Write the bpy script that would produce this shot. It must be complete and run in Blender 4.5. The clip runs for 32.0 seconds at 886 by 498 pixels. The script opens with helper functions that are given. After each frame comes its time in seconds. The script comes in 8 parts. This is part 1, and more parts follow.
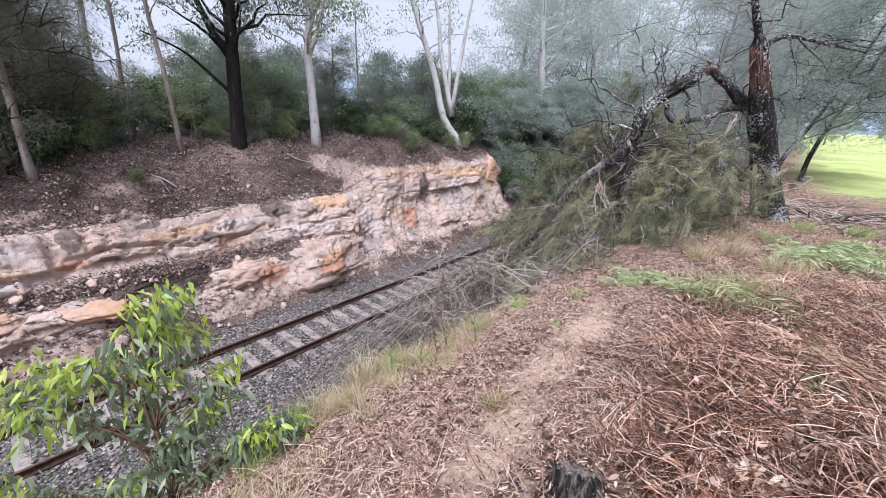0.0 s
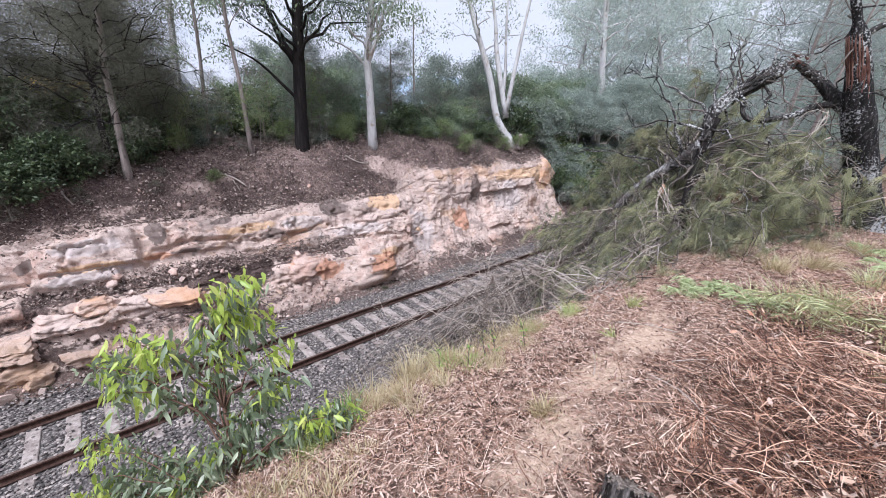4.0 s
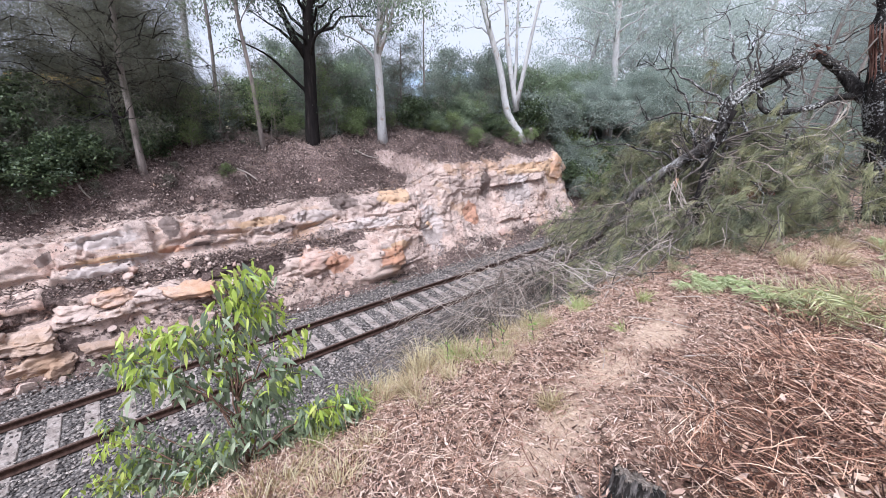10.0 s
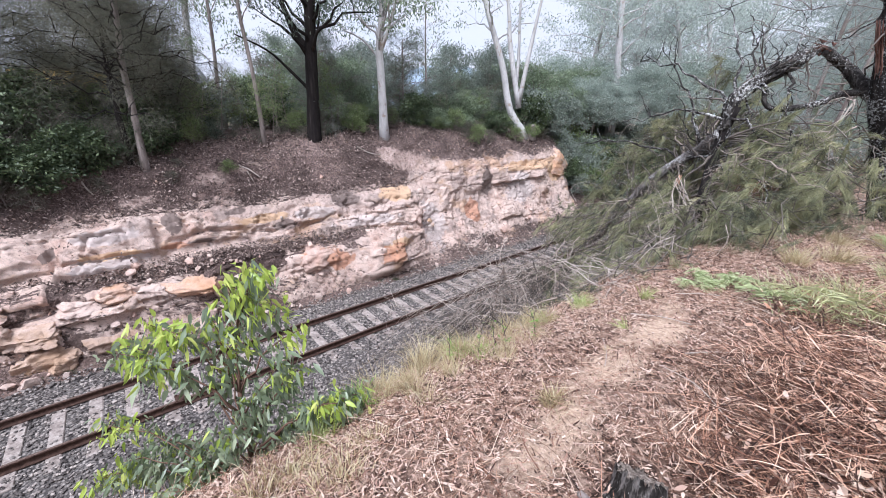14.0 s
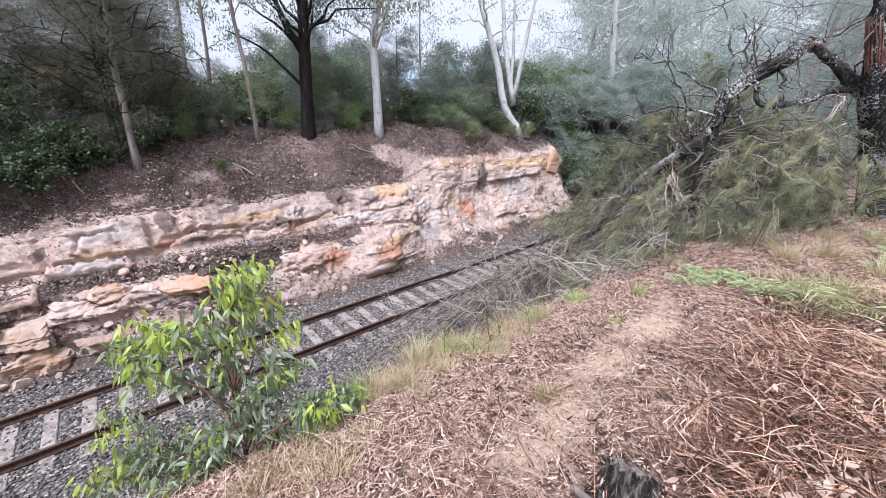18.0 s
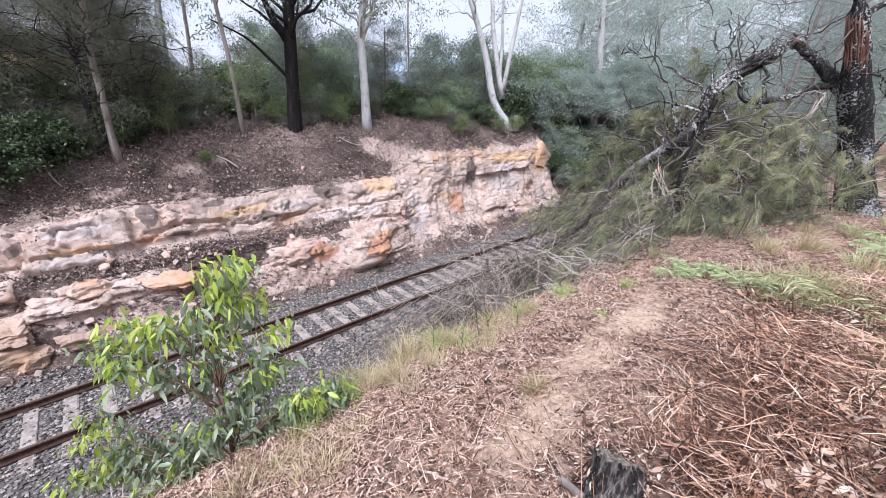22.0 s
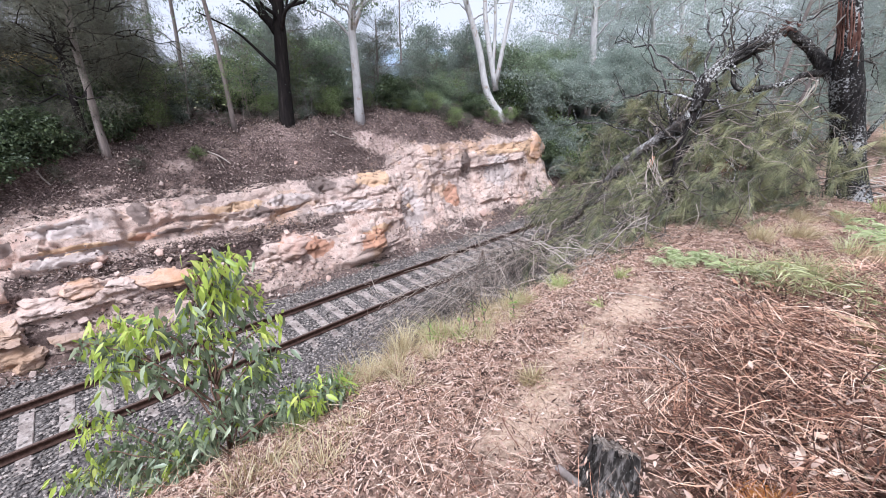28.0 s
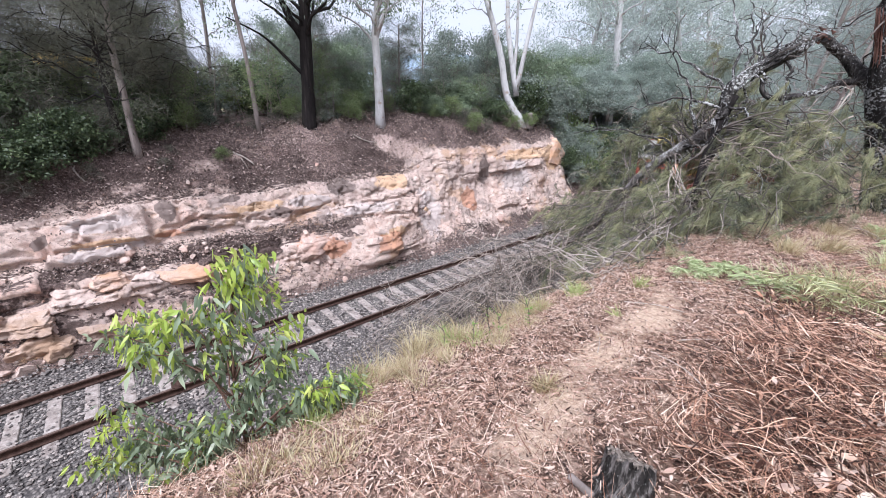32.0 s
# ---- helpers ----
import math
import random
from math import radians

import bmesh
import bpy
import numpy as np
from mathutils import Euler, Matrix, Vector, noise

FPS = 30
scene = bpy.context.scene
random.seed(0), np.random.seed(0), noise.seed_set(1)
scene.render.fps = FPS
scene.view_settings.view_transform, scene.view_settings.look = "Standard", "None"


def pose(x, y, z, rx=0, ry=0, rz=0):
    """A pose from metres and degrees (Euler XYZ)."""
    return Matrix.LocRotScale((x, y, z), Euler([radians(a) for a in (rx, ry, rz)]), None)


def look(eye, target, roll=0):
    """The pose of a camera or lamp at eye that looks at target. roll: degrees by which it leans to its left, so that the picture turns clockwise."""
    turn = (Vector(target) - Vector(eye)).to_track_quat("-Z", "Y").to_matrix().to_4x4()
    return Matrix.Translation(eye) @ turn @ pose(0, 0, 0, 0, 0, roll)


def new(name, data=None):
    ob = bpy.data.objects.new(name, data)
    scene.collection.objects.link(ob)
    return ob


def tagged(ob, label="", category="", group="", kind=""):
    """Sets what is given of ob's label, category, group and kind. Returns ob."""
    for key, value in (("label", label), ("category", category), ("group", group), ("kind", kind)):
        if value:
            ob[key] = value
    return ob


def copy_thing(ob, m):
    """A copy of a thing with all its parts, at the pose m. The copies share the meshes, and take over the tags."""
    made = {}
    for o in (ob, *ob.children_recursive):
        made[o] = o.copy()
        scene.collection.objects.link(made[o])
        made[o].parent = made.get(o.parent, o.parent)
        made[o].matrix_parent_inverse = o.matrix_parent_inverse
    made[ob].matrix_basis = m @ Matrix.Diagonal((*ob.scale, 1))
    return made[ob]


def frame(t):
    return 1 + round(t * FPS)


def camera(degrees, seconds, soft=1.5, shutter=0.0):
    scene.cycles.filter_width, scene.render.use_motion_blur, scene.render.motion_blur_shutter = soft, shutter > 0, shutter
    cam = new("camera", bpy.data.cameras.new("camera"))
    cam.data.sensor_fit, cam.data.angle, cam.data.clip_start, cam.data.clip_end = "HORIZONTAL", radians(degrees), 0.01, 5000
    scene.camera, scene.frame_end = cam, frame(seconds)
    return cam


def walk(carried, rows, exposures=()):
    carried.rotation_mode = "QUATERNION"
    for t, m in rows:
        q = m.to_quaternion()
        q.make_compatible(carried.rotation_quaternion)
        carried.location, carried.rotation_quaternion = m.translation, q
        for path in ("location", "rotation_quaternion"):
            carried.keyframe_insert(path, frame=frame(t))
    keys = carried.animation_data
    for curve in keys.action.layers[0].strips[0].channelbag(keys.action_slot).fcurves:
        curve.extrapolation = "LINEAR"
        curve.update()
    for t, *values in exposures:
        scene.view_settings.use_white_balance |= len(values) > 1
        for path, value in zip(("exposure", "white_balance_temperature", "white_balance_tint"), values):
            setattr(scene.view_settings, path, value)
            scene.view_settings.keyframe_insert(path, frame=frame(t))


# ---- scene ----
import itertools

# ---------------------------------------------------------------- camera
cam = camera(98.1, 32.0, soft=0.85)
walk(cam, [
    (0, pose(9.518, 0.009, 5.972, 71.489, -1.593, 41.012)),
    (0.5, pose(9.520, 0.006, 5.972, 71.456, -1.563, 41.710)),
    (1, pose(9.521, 0.001, 5.971, 71.551, -1.486, 42.868)),
    (1.5, pose(9.521, -0.003, 5.968, 71.531, -1.545, 44.241)),
    (2, pose(9.521, -0.006, 5.967, 71.473, -1.719, 45.257)),
    (2.5, pose(9.521, -0.007, 5.969, 71.537, -1.715, 46.001)),
    (3, pose(9.520, -0.009, 5.970, 71.573, -1.351, 46.967)),
    (3.5, pose(9.519, -0.010, 5.971, 71.434, -0.925, 48.235)),
    (5.5, pose(9.526, -0.017, 5.962, 72.004, -1.206, 48.811)),
    (6, pose(9.529, -0.016, 5.964, 71.688, -0.993, 49.122)),
    (6.5, pose(9.531, -0.016, 5.965, 71.260, -0.778, 49.481)),
    (7, pose(9.533, -0.015, 5.965, 70.951, -0.755, 49.755)),
    (7.5, pose(9.534, -0.013, 5.966, 70.744, -0.871, 50.058)),
    (8, pose(9.533, -0.014, 5.967, 70.645, -1.065, 50.389)),
    (8.5, pose(9.531, -0.014, 5.966, 70.703, -1.145, 50.565)),
    (9, pose(9.529, -0.013, 5.965, 70.649, -1.049, 50.483)),
    (9.5, pose(9.527, -0.013, 5.962, 70.675, -0.937, 50.125)),
    (10, pose(9.526, -0.015, 5.961, 70.764, -0.817, 49.936)),
    (10.5, pose(9.526, -0.017, 5.961, 70.793, -0.753, 49.899)),
    (11, pose(9.528, -0.019, 5.961, 70.836, -0.837, 49.872)),
    (11.5, pose(9.530, -0.020, 5.961, 70.830, -0.841, 49.828)),
    (12, pose(9.531, -0.019, 5.961, 70.693, -0.671, 49.889)),
    (12.5, pose(9.531, -0.018, 5.959, 70.610, -0.508, 50.073)),
    (13, pose(9.528, -0.016, 5.956, 70.591, -0.414, 50.230)),
    (13.5, pose(9.525, -0.016, 5.954, 70.535, -0.492, 50.248)),
    (14, pose(9.523, -0.016, 5.954, 70.347, -0.831, 50.199)),
    (14.5, pose(9.523, -0.016, 5.954, 70.010, -1.114, 50.220)),
    (16.5, pose(9.528, -0.011, 5.952, 69.937, -0.723, 49.976)),
    (17, pose(9.529, -0.012, 5.952, 69.948, -0.646, 49.941)),
    (17.5, pose(9.532, -0.012, 5.952, 70.012, -0.675, 49.754)),
    (18, pose(9.533, -0.013, 5.952, 69.996, -0.788, 49.491)),
    (18.5, pose(9.532, -0.012, 5.951, 69.941, -0.875, 49.155)),
    (19, pose(9.529, -0.011, 5.949, 69.859, -0.858, 48.817)),
    (19.5, pose(9.526, -0.009, 5.948, 69.766, -0.873, 48.461)),
    (20, pose(9.526, -0.007, 5.948, 69.588, -0.947, 48.206)),
    (20.5, pose(9.526, -0.007, 5.949, 69.437, -1.115, 48.053)),
    (21, pose(9.526, -0.006, 5.949, 69.286, -1.312, 48.078)),
    (21.5, pose(9.526, -0.006, 5.950, 69.170, -1.352, 48.025)),
    (22, pose(9.527, -0.005, 5.950, 69.132, -1.249, 47.912)),
    (22.5, pose(9.527, -0.003, 5.950, 69.111, -1.105, 47.690)),
    (23, pose(9.528, -0.001, 5.949, 69.012, -0.953, 47.538)),
    (23.5, pose(9.528, -0.001, 5.948, 68.773, -0.930, 47.516)),
    (24, pose(9.528, -0.002, 5.948, 68.649, -0.940, 47.520)),
    (24.5, pose(9.529, -0.003, 5.947, 68.649, -0.920, 47.451)),
    (25, pose(9.530, -0.004, 5.947, 68.656, -0.964, 47.369)),
    (25.5, pose(9.531, -0.004, 5.947, 68.550, -0.781, 47.310)),
    (27.5, pose(9.525, 0.008, 5.941, 68.333, -0.294, 47.009)),
    (28, pose(9.524, 0.007, 5.941, 68.165, -0.614, 46.995)),
    (28.5, pose(9.524, 0.004, 5.941, 68.094, -0.984, 47.183)),
    (29, pose(9.524, -0.000, 5.941, 68.387, -1.379, 47.442)),
    (29.5, pose(9.525, -0.005, 5.941, 69.190, -1.854, 47.667)),
    (30, pose(9.526, -0.010, 5.939, 70.104, -2.240, 48.013)),
    (30.5, pose(9.526, -0.012, 5.938, 70.342, -2.161, 48.501)),
    (31, pose(9.528, -0.011, 5.938, 69.786, -1.761, 48.851)),
    (31.5, pose(9.529, -0.007, 5.938, 69.110, -1.406, 49.165)),
    (32, pose(9.530, -0.004, 5.939, 68.749, -1.190, 49.794)),
], exposures=[(0, 0.32, 5620, 14), (6, 0.45, 5600, 13), (32, 0.54, 5620, 13)])

# ---------------------------------------------------------------- sky and sun (bright overcast)
SUN_EL, SUN_AZ = 58.0, 150.0


def make_world():
    world = bpy.data.worlds.new("overcast_sky")
    scene.world = world
    world.use_nodes = True
    nt = world.node_tree
    nt.nodes.clear()
    out = nt.nodes.new("ShaderNodeOutputWorld")
    sky = nt.nodes.new("ShaderNodeTexSky")
    sky.sky_type = "NISHITA"
    sky.sun_disc = False
    sky.sun_elevation, sky.sun_rotation = radians(SUN_EL), radians(SUN_AZ)
    clear = nt.nodes.new("ShaderNodeBackground")
    clear.inputs[1].default_value = 0.13
    nt.links.new(sky.outputs[0], clear.inputs[0])
    cloud = nt.nodes.new("ShaderNodeBackground")
    cloud.inputs[0].default_value = (0.96, 0.95, 1.0, 1)
    cloud.inputs[1].default_value = 0.70
    co = nt.nodes.new("ShaderNodeTexCoord")
    mp = nt.nodes.new("ShaderNodeMapping")
    mp.inputs["Scale"].default_value = (1.6, 1.6, 4.5)
    nz = nt.nodes.new("ShaderNodeTexNoise")
    nz.inputs["Scale"].default_value = 2.2
    nz.inputs["Detail"].default_value = 6
    nt.links.new(co.outputs["Generated"], mp.inputs[0])
    nt.links.new(mp.outputs[0], nz.inputs["Vector"])
    ramp = nt.nodes.new("ShaderNodeValToRGB")
    ramp.color_ramp.elements[0].position, ramp.color_ramp.elements[0].color = 0.36, (0.88, 0.88, 0.88, 1)
    ramp.color_ramp.elements[1].position, ramp.color_ramp.elements[1].color = 0.52, (1, 1, 1, 1)
    nt.links.new(nz.outputs[0], ramp.inputs[0])
    mix = nt.nodes.new("ShaderNodeMixShader")
    nt.links.new(ramp.outputs[0], mix.inputs[0])
    nt.links.new(clear.outputs[0], mix.inputs[1])
    nt.links.new(cloud.outputs[0], mix.inputs[2])
    nt.links.new(mix.outputs[0], out.inputs[0])


make_world()
sun_data = bpy.data.lights.new("sun", "SUN")
sun_data.energy, sun_data.angle, sun_data.color = 4.0, radians(26), (1.0, 0.975, 0.945)
sun = new("sun", sun_data)
_el, _az = radians(SUN_EL), radians(SUN_AZ)
sun.matrix_world = look((math.sin(_az) * math.cos(_el) * 50, math.cos(_az) * math.cos(_el) * 50, math.sin(_el) * 50), (0, 0, 0))

# ---------------------------------------------------------------- number helpers
rng = np.random.default_rng(7)


def hash2(i, j, seed=0):
    n = (i.astype(np.int64) * 374761393 + j.astype(np.int64) * 668265263 + seed * 1442695041) & 0x7FFFFFFF
    n = ((n ^ (n >> 13)) * 1274126177) & 0x7FFFFFFF
    n = ((n ^ (n >> 15)) * 2246822519) & 0x7FFFFFFF
    return ((n ^ (n >> 16)) & 0xFFFF) / 65535.0


def vnoise(x, y, seed=0):
    """Smooth value noise in -1..1."""
    x, y = np.asarray(x, float), np.asarray(y, float)
    i, j = np.floor(x), np.floor(y)
    u, v = x - i, y - j
    u, v = u * u * (3 - 2 * u), v * v * (3 - 2 * v)
    i, j = i.astype(np.int64), j.astype(np.int64)
    a, b, c, d = hash2(i, j, seed), hash2(i + 1, j, seed), hash2(i, j + 1, seed), hash2(i + 1, j + 1, seed)
    return 2 * ((a * (1 - u) + b * u) * (1 - v) + (c * (1 - u) + d * u) * v) - 1


def fbm(x, y, seed=0, octaves=4):
    total, amp = 0, 0.5
    for k in range(octaves):
        total = total + amp * vnoise(x * 2 ** k, y * 2 ** k, seed + k * 17)
        amp *= 0.5
    return total


def smooth(a, b, x):
    t = np.clip((np.asarray(x, float) - a) / (b - a), 0, 1)
    return t * t * (3 - 2 * t)


def unit(v):
    v = np.asarray(v, float)
    return v / np.maximum(np.linalg.norm(v, axis=-1, keepdims=True), 1e-9)


class Soup:
    """Collects vertices and faces of one mesh."""

    def __init__(self):
        self.v, self.q, self.t, self.n = [], [], [], 0

    def add(self, v, quads=(), tris=()):
        v = np.asarray(v, float).reshape(-1, 3)
        if len(quads):
            self.q.append(np.asarray(quads, int).reshape(-1, 4) + self.n)
        if len(tris):
            self.t.append(np.asarray(tris, int).reshape(-1, 3) + self.n)
        self.v.append(v)
        self.n += len(v)
        return self

    def many(self, v, quads=(), tris=()):
        """v: (count, k, 3), the same faces for each of them."""
        c, k = v.shape[:2]
        off = (np.arange(c) * k)[:, None, None]
        q = (np.asarray(quads, int).reshape(1, -1, 4) + off).reshape(-1, 4) if len(quads) else ()
        t = (np.asarray(tris, int).reshape(1, -1, 3) + off).reshape(-1, 3) if len(tris) else ()
        return self.add(v.reshape(-1, 3), q, t)

    def mesh(self, name, mat, flat=False):
        me = bpy.data.meshes.new(name)
        v = np.concatenate(self.v)
        q = np.concatenate(self.q) if self.q else np.zeros((0, 4), int)
        t = np.concatenate(self.t) if self.t else np.zeros((0, 3), int)
        me.vertices.add(len(v))
        me.vertices.foreach_set("co", v.astype(np.float32).ravel())
        me.loops.add(q.size + t.size)
        me.loops.foreach_set("vertex_index", np.concatenate([q.ravel(), t.ravel()]).astype(np.int32))
        me.polygons.add(len(q) + len(t))
        starts = np.concatenate([np.arange(len(q)) * 4, q.size + np.arange(len(t)) * 3])
        me.polygons.foreach_set("loop_start", starts.astype(np.int32))
        me.polygons.foreach_set("use_smooth", np.full(len(q) + len(t), not flat))
        me.update(calc_edges=True)
        if mat:
            me.materials.append(mat)
        return me


def tube(s, pts, radii, sides=6, bump=0.0, cap=True):
    """A tapered tube along pts."""
    pts = np.asarray(pts, float)
    r = np.broadcast_to(np.asarray(radii, float), (len(pts),))
    d = unit(np.gradient(pts, axis=0))
    ref = np.where(np.abs(d[:, 2:3]) > 0.9, [[1.0, 0, 0]], [[0, 0, 1.0]])
    a = unit(np.cross(d, ref))
    for k in range(1, len(a)):
        a[k] = unit(a[k - 1] - d[k] * (a[k - 1] @ d[k]))
    b = np.cross(d, a)
    th = np.arange(sides) / sides * 2 * np.pi
    rr = np.repeat(r[:, None], sides, 1)
    if bump:
        rr = rr * (1 + bump * rng.uniform(-1, 1, rr.shape))
    v = pts[:, None] + rr[..., None] * (np.cos(th)[None, :, None] * a[:, None] + np.sin(th)[None, :, None] * b[:, None])
    m, quads = len(pts), []
    i, j = np.meshgrid(np.arange(m - 1), np.arange(sides), indexing="ij")
    i, j = i.ravel(), j.ravel()
    quads = np.stack([i * sides + j, i * sides + (j + 1) % sides, (i + 1) * sides + (j + 1) % sides, (i + 1) * sides + j], 1)
    tris = []
    v = v.reshape(-1, 3)
    if cap:
        v = np.concatenate([v, pts[:1], pts[-1:]])
        n = m * sides
        tris = [(n, (k + 1) % sides, k) for k in range(sides)] + [(n + 1, (m - 1) * sides + k, (m - 1) * sides + (k + 1) % sides) for k in range(sides)]
    s.add(v, quads, tris)


def curve(a, b, sag=(0, 0, 0), n=8, wob=0.0):
    """Points from a to b, bowed by sag in the middle and wobbling."""
    t = np.linspace(0, 1, n)[:, None]
    p = np.asarray(a, float) * (1 - t) + np.asarray(b, float) * t + np.asarray(sag, float) * (4 * t * (1 - t))
    if wob:
        p[1:-1] += rng.normal(0, wob, (n - 2, 3))
    return p


def spline(pts, n=16):
    """A smooth line through pts (Catmull-Rom)."""
    p = np.asarray(pts, float)
    p = np.concatenate([2 * p[:1] - p[1:2], p, 2 * p[-1:] - p[-2:-1]])
    out = []
    for k in np.linspace(0, len(p) - 3 - 1e-6, n):
        i = int(k)
        t = k - i
        a, b, c, d = p[i:i + 4]
        out.append(0.5 * (2 * b + (c - a) * t + (2 * a - 5 * b + 4 * c - d) * t * t + (3 * b - a - 3 * c + d) * t ** 3))
    return np.array(out)


def leaves(s, base, way, length, width, fold=0.15, droop=0.0):
    """Diamond leaves: four corners, folded along the middle."""
    n = len(base)
    way = unit(way)
    side = unit(np.cross(way, rng.normal(0, 1, (n, 3))))
    up = np.cross(side, way)
    L, W = np.broadcast_to(length, n)[:, None], np.broadcast_to(width, n)[:, None]
    tip = base + way * L - np.array([0, 0, 1.0]) * droop * L
    mid = base + way * L * 0.45
    v = np.stack([base, mid + side * W / 2 + up * fold * W, tip, mid - side * W / 2 + up * fold * W], 1)
    s.many(v, tris=[(0, 1, 2), (0, 2, 3)])


def strands(s, base, way, length, width, droop=0.3, seg=2):
    """Thin ribbons that sag: needles, straw, grass blades."""
    n = len(base)
    way = unit(way)
    side = unit(np.cross(way, rng.normal(0, 1, (n, 3))))
    L, W = np.broadcast_to(length, n)[:, None], np.broadcast_to(width, n)[:, None]
    rows = []
    for k in range(seg + 1):
        t = k / seg
        c = base + way * L * t - np.array([0, 0, 1.0]) * droop * L * t * t
        w = W * (1 - 0.75 * t)
        rows += [c - side * w / 2, c + side * w / 2]
    v = np.stack(rows, 1)
    s.many(v, quads=[(2 * k, 2 * k + 1, 2 * k + 3, 2 * k + 2) for k in range(seg)])


def link(name, me, parent=None, label=""):
    ob = new(name, me)
    if parent is not None:
        ob.parent = parent
    if label:
        ob["label"] = label
    return ob


def part(name, s, mat, parent, label="", flat=False):
    """Links a Soup as one mesh object under a thing or a part."""
    return link(name, s.mesh(name, mat, flat), parent, label)


def thing(name, label, category, at=(0, 0, 0), group="", kind=""):
    """An empty at a thing's base; its parts are built in world space less `at`."""
    e = new(name)
    e.empty_display_size = 0.1
    e.matrix_world = Matrix.Translation(at)
    return tagged(e, label, category, group, kind)


# ---------------------------------------------------------------- materials
def mat_new(name):
    m = bpy.data.materials.new(name)
    m.use_nodes = True
    nt = m.node_tree
    return m, nt, nt.nodes["Principled BSDF"]


def noise_node(nt, scale, detail=5, rough=0.6, vec=None, dim="3D"):
    n = nt.nodes.new("ShaderNodeTexNoise")
    n.inputs["Scale"].default_value, n.inputs["Detail"].default_value, n.inputs["Roughness"].default_value = scale, detail, rough
    if vec is not None:
        nt.links.new(vec, n.inputs["Vector"])
    return n.outputs["Fac"]


def ramp_node(nt, fac, stops):
    r = nt.nodes.new("ShaderNodeValToRGB")
    e = r.color_ramp.elements
    while len(e) < len(stops):
        e.new(0.5)
    for k, (p, c) in enumerate(stops):
        e[k].position = p
        e[k].color = (*c, 1) if len(c) == 3 else c
    nt.links.new(fac, r.inputs[0])
    return r.outputs[0]


def mix_node(nt, fac, a, b, kind="MIX"):
    m = nt.nodes.new("ShaderNodeMix")
    m.data_type, m.blend_type = "RGBA", kind
    for sock, val in ((m.inputs[0], fac), (m.inputs[6], a), (m.inputs[7], b)):
        if isinstance(val, (int, float)):
            sock.default_value = val
        elif isinstance(val, tuple):
            sock.default_value = (*val, 1)
        else:
            nt.links.new(val, sock)
    return m.outputs[2]


def math_node(nt, op, a, b=0.0, clamp=False):
    m = nt.nodes.new("ShaderNodeMath")
    m.operation, m.use_clamp = op, clamp
    for sock, val in ((m.inputs[0], a), (m.inputs[1], b)):
        if isinstance(val, (int, float)):
            sock.default_value = val
        else:
            nt.links.new(val, sock)
    return m.outputs[0]


def bump_node(nt, bsdf, height, strength=0.4, distance=0.01):
    b = nt.nodes.new("ShaderNodeBump")
    b.inputs["Strength"].default_value, b.inputs["Distance"].default_value = strength, distance
    nt.links.new(height, b.inputs["Height"])
    nt.links.new(b.outputs[0], bsdf.inputs["Normal"])


def attr_node(nt, name):
    a = nt.nodes.new("ShaderNodeAttribute")
    a.attribute_name = name
    return a.outputs["Fac"]


def coords(nt, which="Object"):
    return nt.nodes.new("ShaderNodeTexCoord").outputs[which]


def place(nt):
    return nt.nodes.new("ShaderNodeNewGeometry").outputs["Position"]


def island(nt):
    return nt.nodes.new("ShaderNodeNewGeometry").outputs["Random Per Island"]


def leaf_mat(name, stops, rough=0.5, through_light=0.25, gloss=0.3, tint=None, clump=0.0):
    """Leaves: colour varies from leaf to leaf, some light passes through."""
    m, nt, b = mat_new(name)
    col = ramp_node(nt, island(nt), stops)
    n = noise_node(nt, 0.7, 3, vec=coords(nt))
    col = mix_node(nt, math_node(nt, "MULTIPLY", n, 0.5), col, stops[0][1])
    if clump:
        c = noise_node(nt, clump, 2, 0.5, coords(nt))
        col = mix_node(nt, ramp_node(nt, c, [(0.40, (0.75, 0.75, 0.75)), (0.58, (0, 0, 0))]), col, stops[0][1])
    if tint:
        rnd = nt.nodes.new("ShaderNodeObjectInfo").outputs["Random"]
        col = mix_node(nt, ramp_node(nt, rnd, [(0.3, (0, 0, 0)), (1.0, (0.75, 0.75, 0.75))]), col, tint)
    nt.links.new(col, b.inputs["Base Color"])
    b.inputs["Roughness"].default_value = rough
    b.inputs["Specular IOR Level"].default_value = gloss
    if through_light:
        tr = nt.nodes.new("ShaderNodeBsdfTranslucent")
        nt.links.new(col, tr.inputs[0])
        mx = nt.nodes.new("ShaderNodeMixShader")
        mx.inputs[0].default_value = through_light
        nt.links.new(b.outputs[0], mx.inputs[1])
        nt.links.new(tr.outputs[0], mx.inputs[2])
        nt.links.new(mx.outputs[0], nt.nodes["Material Output"].inputs[0])
    return m


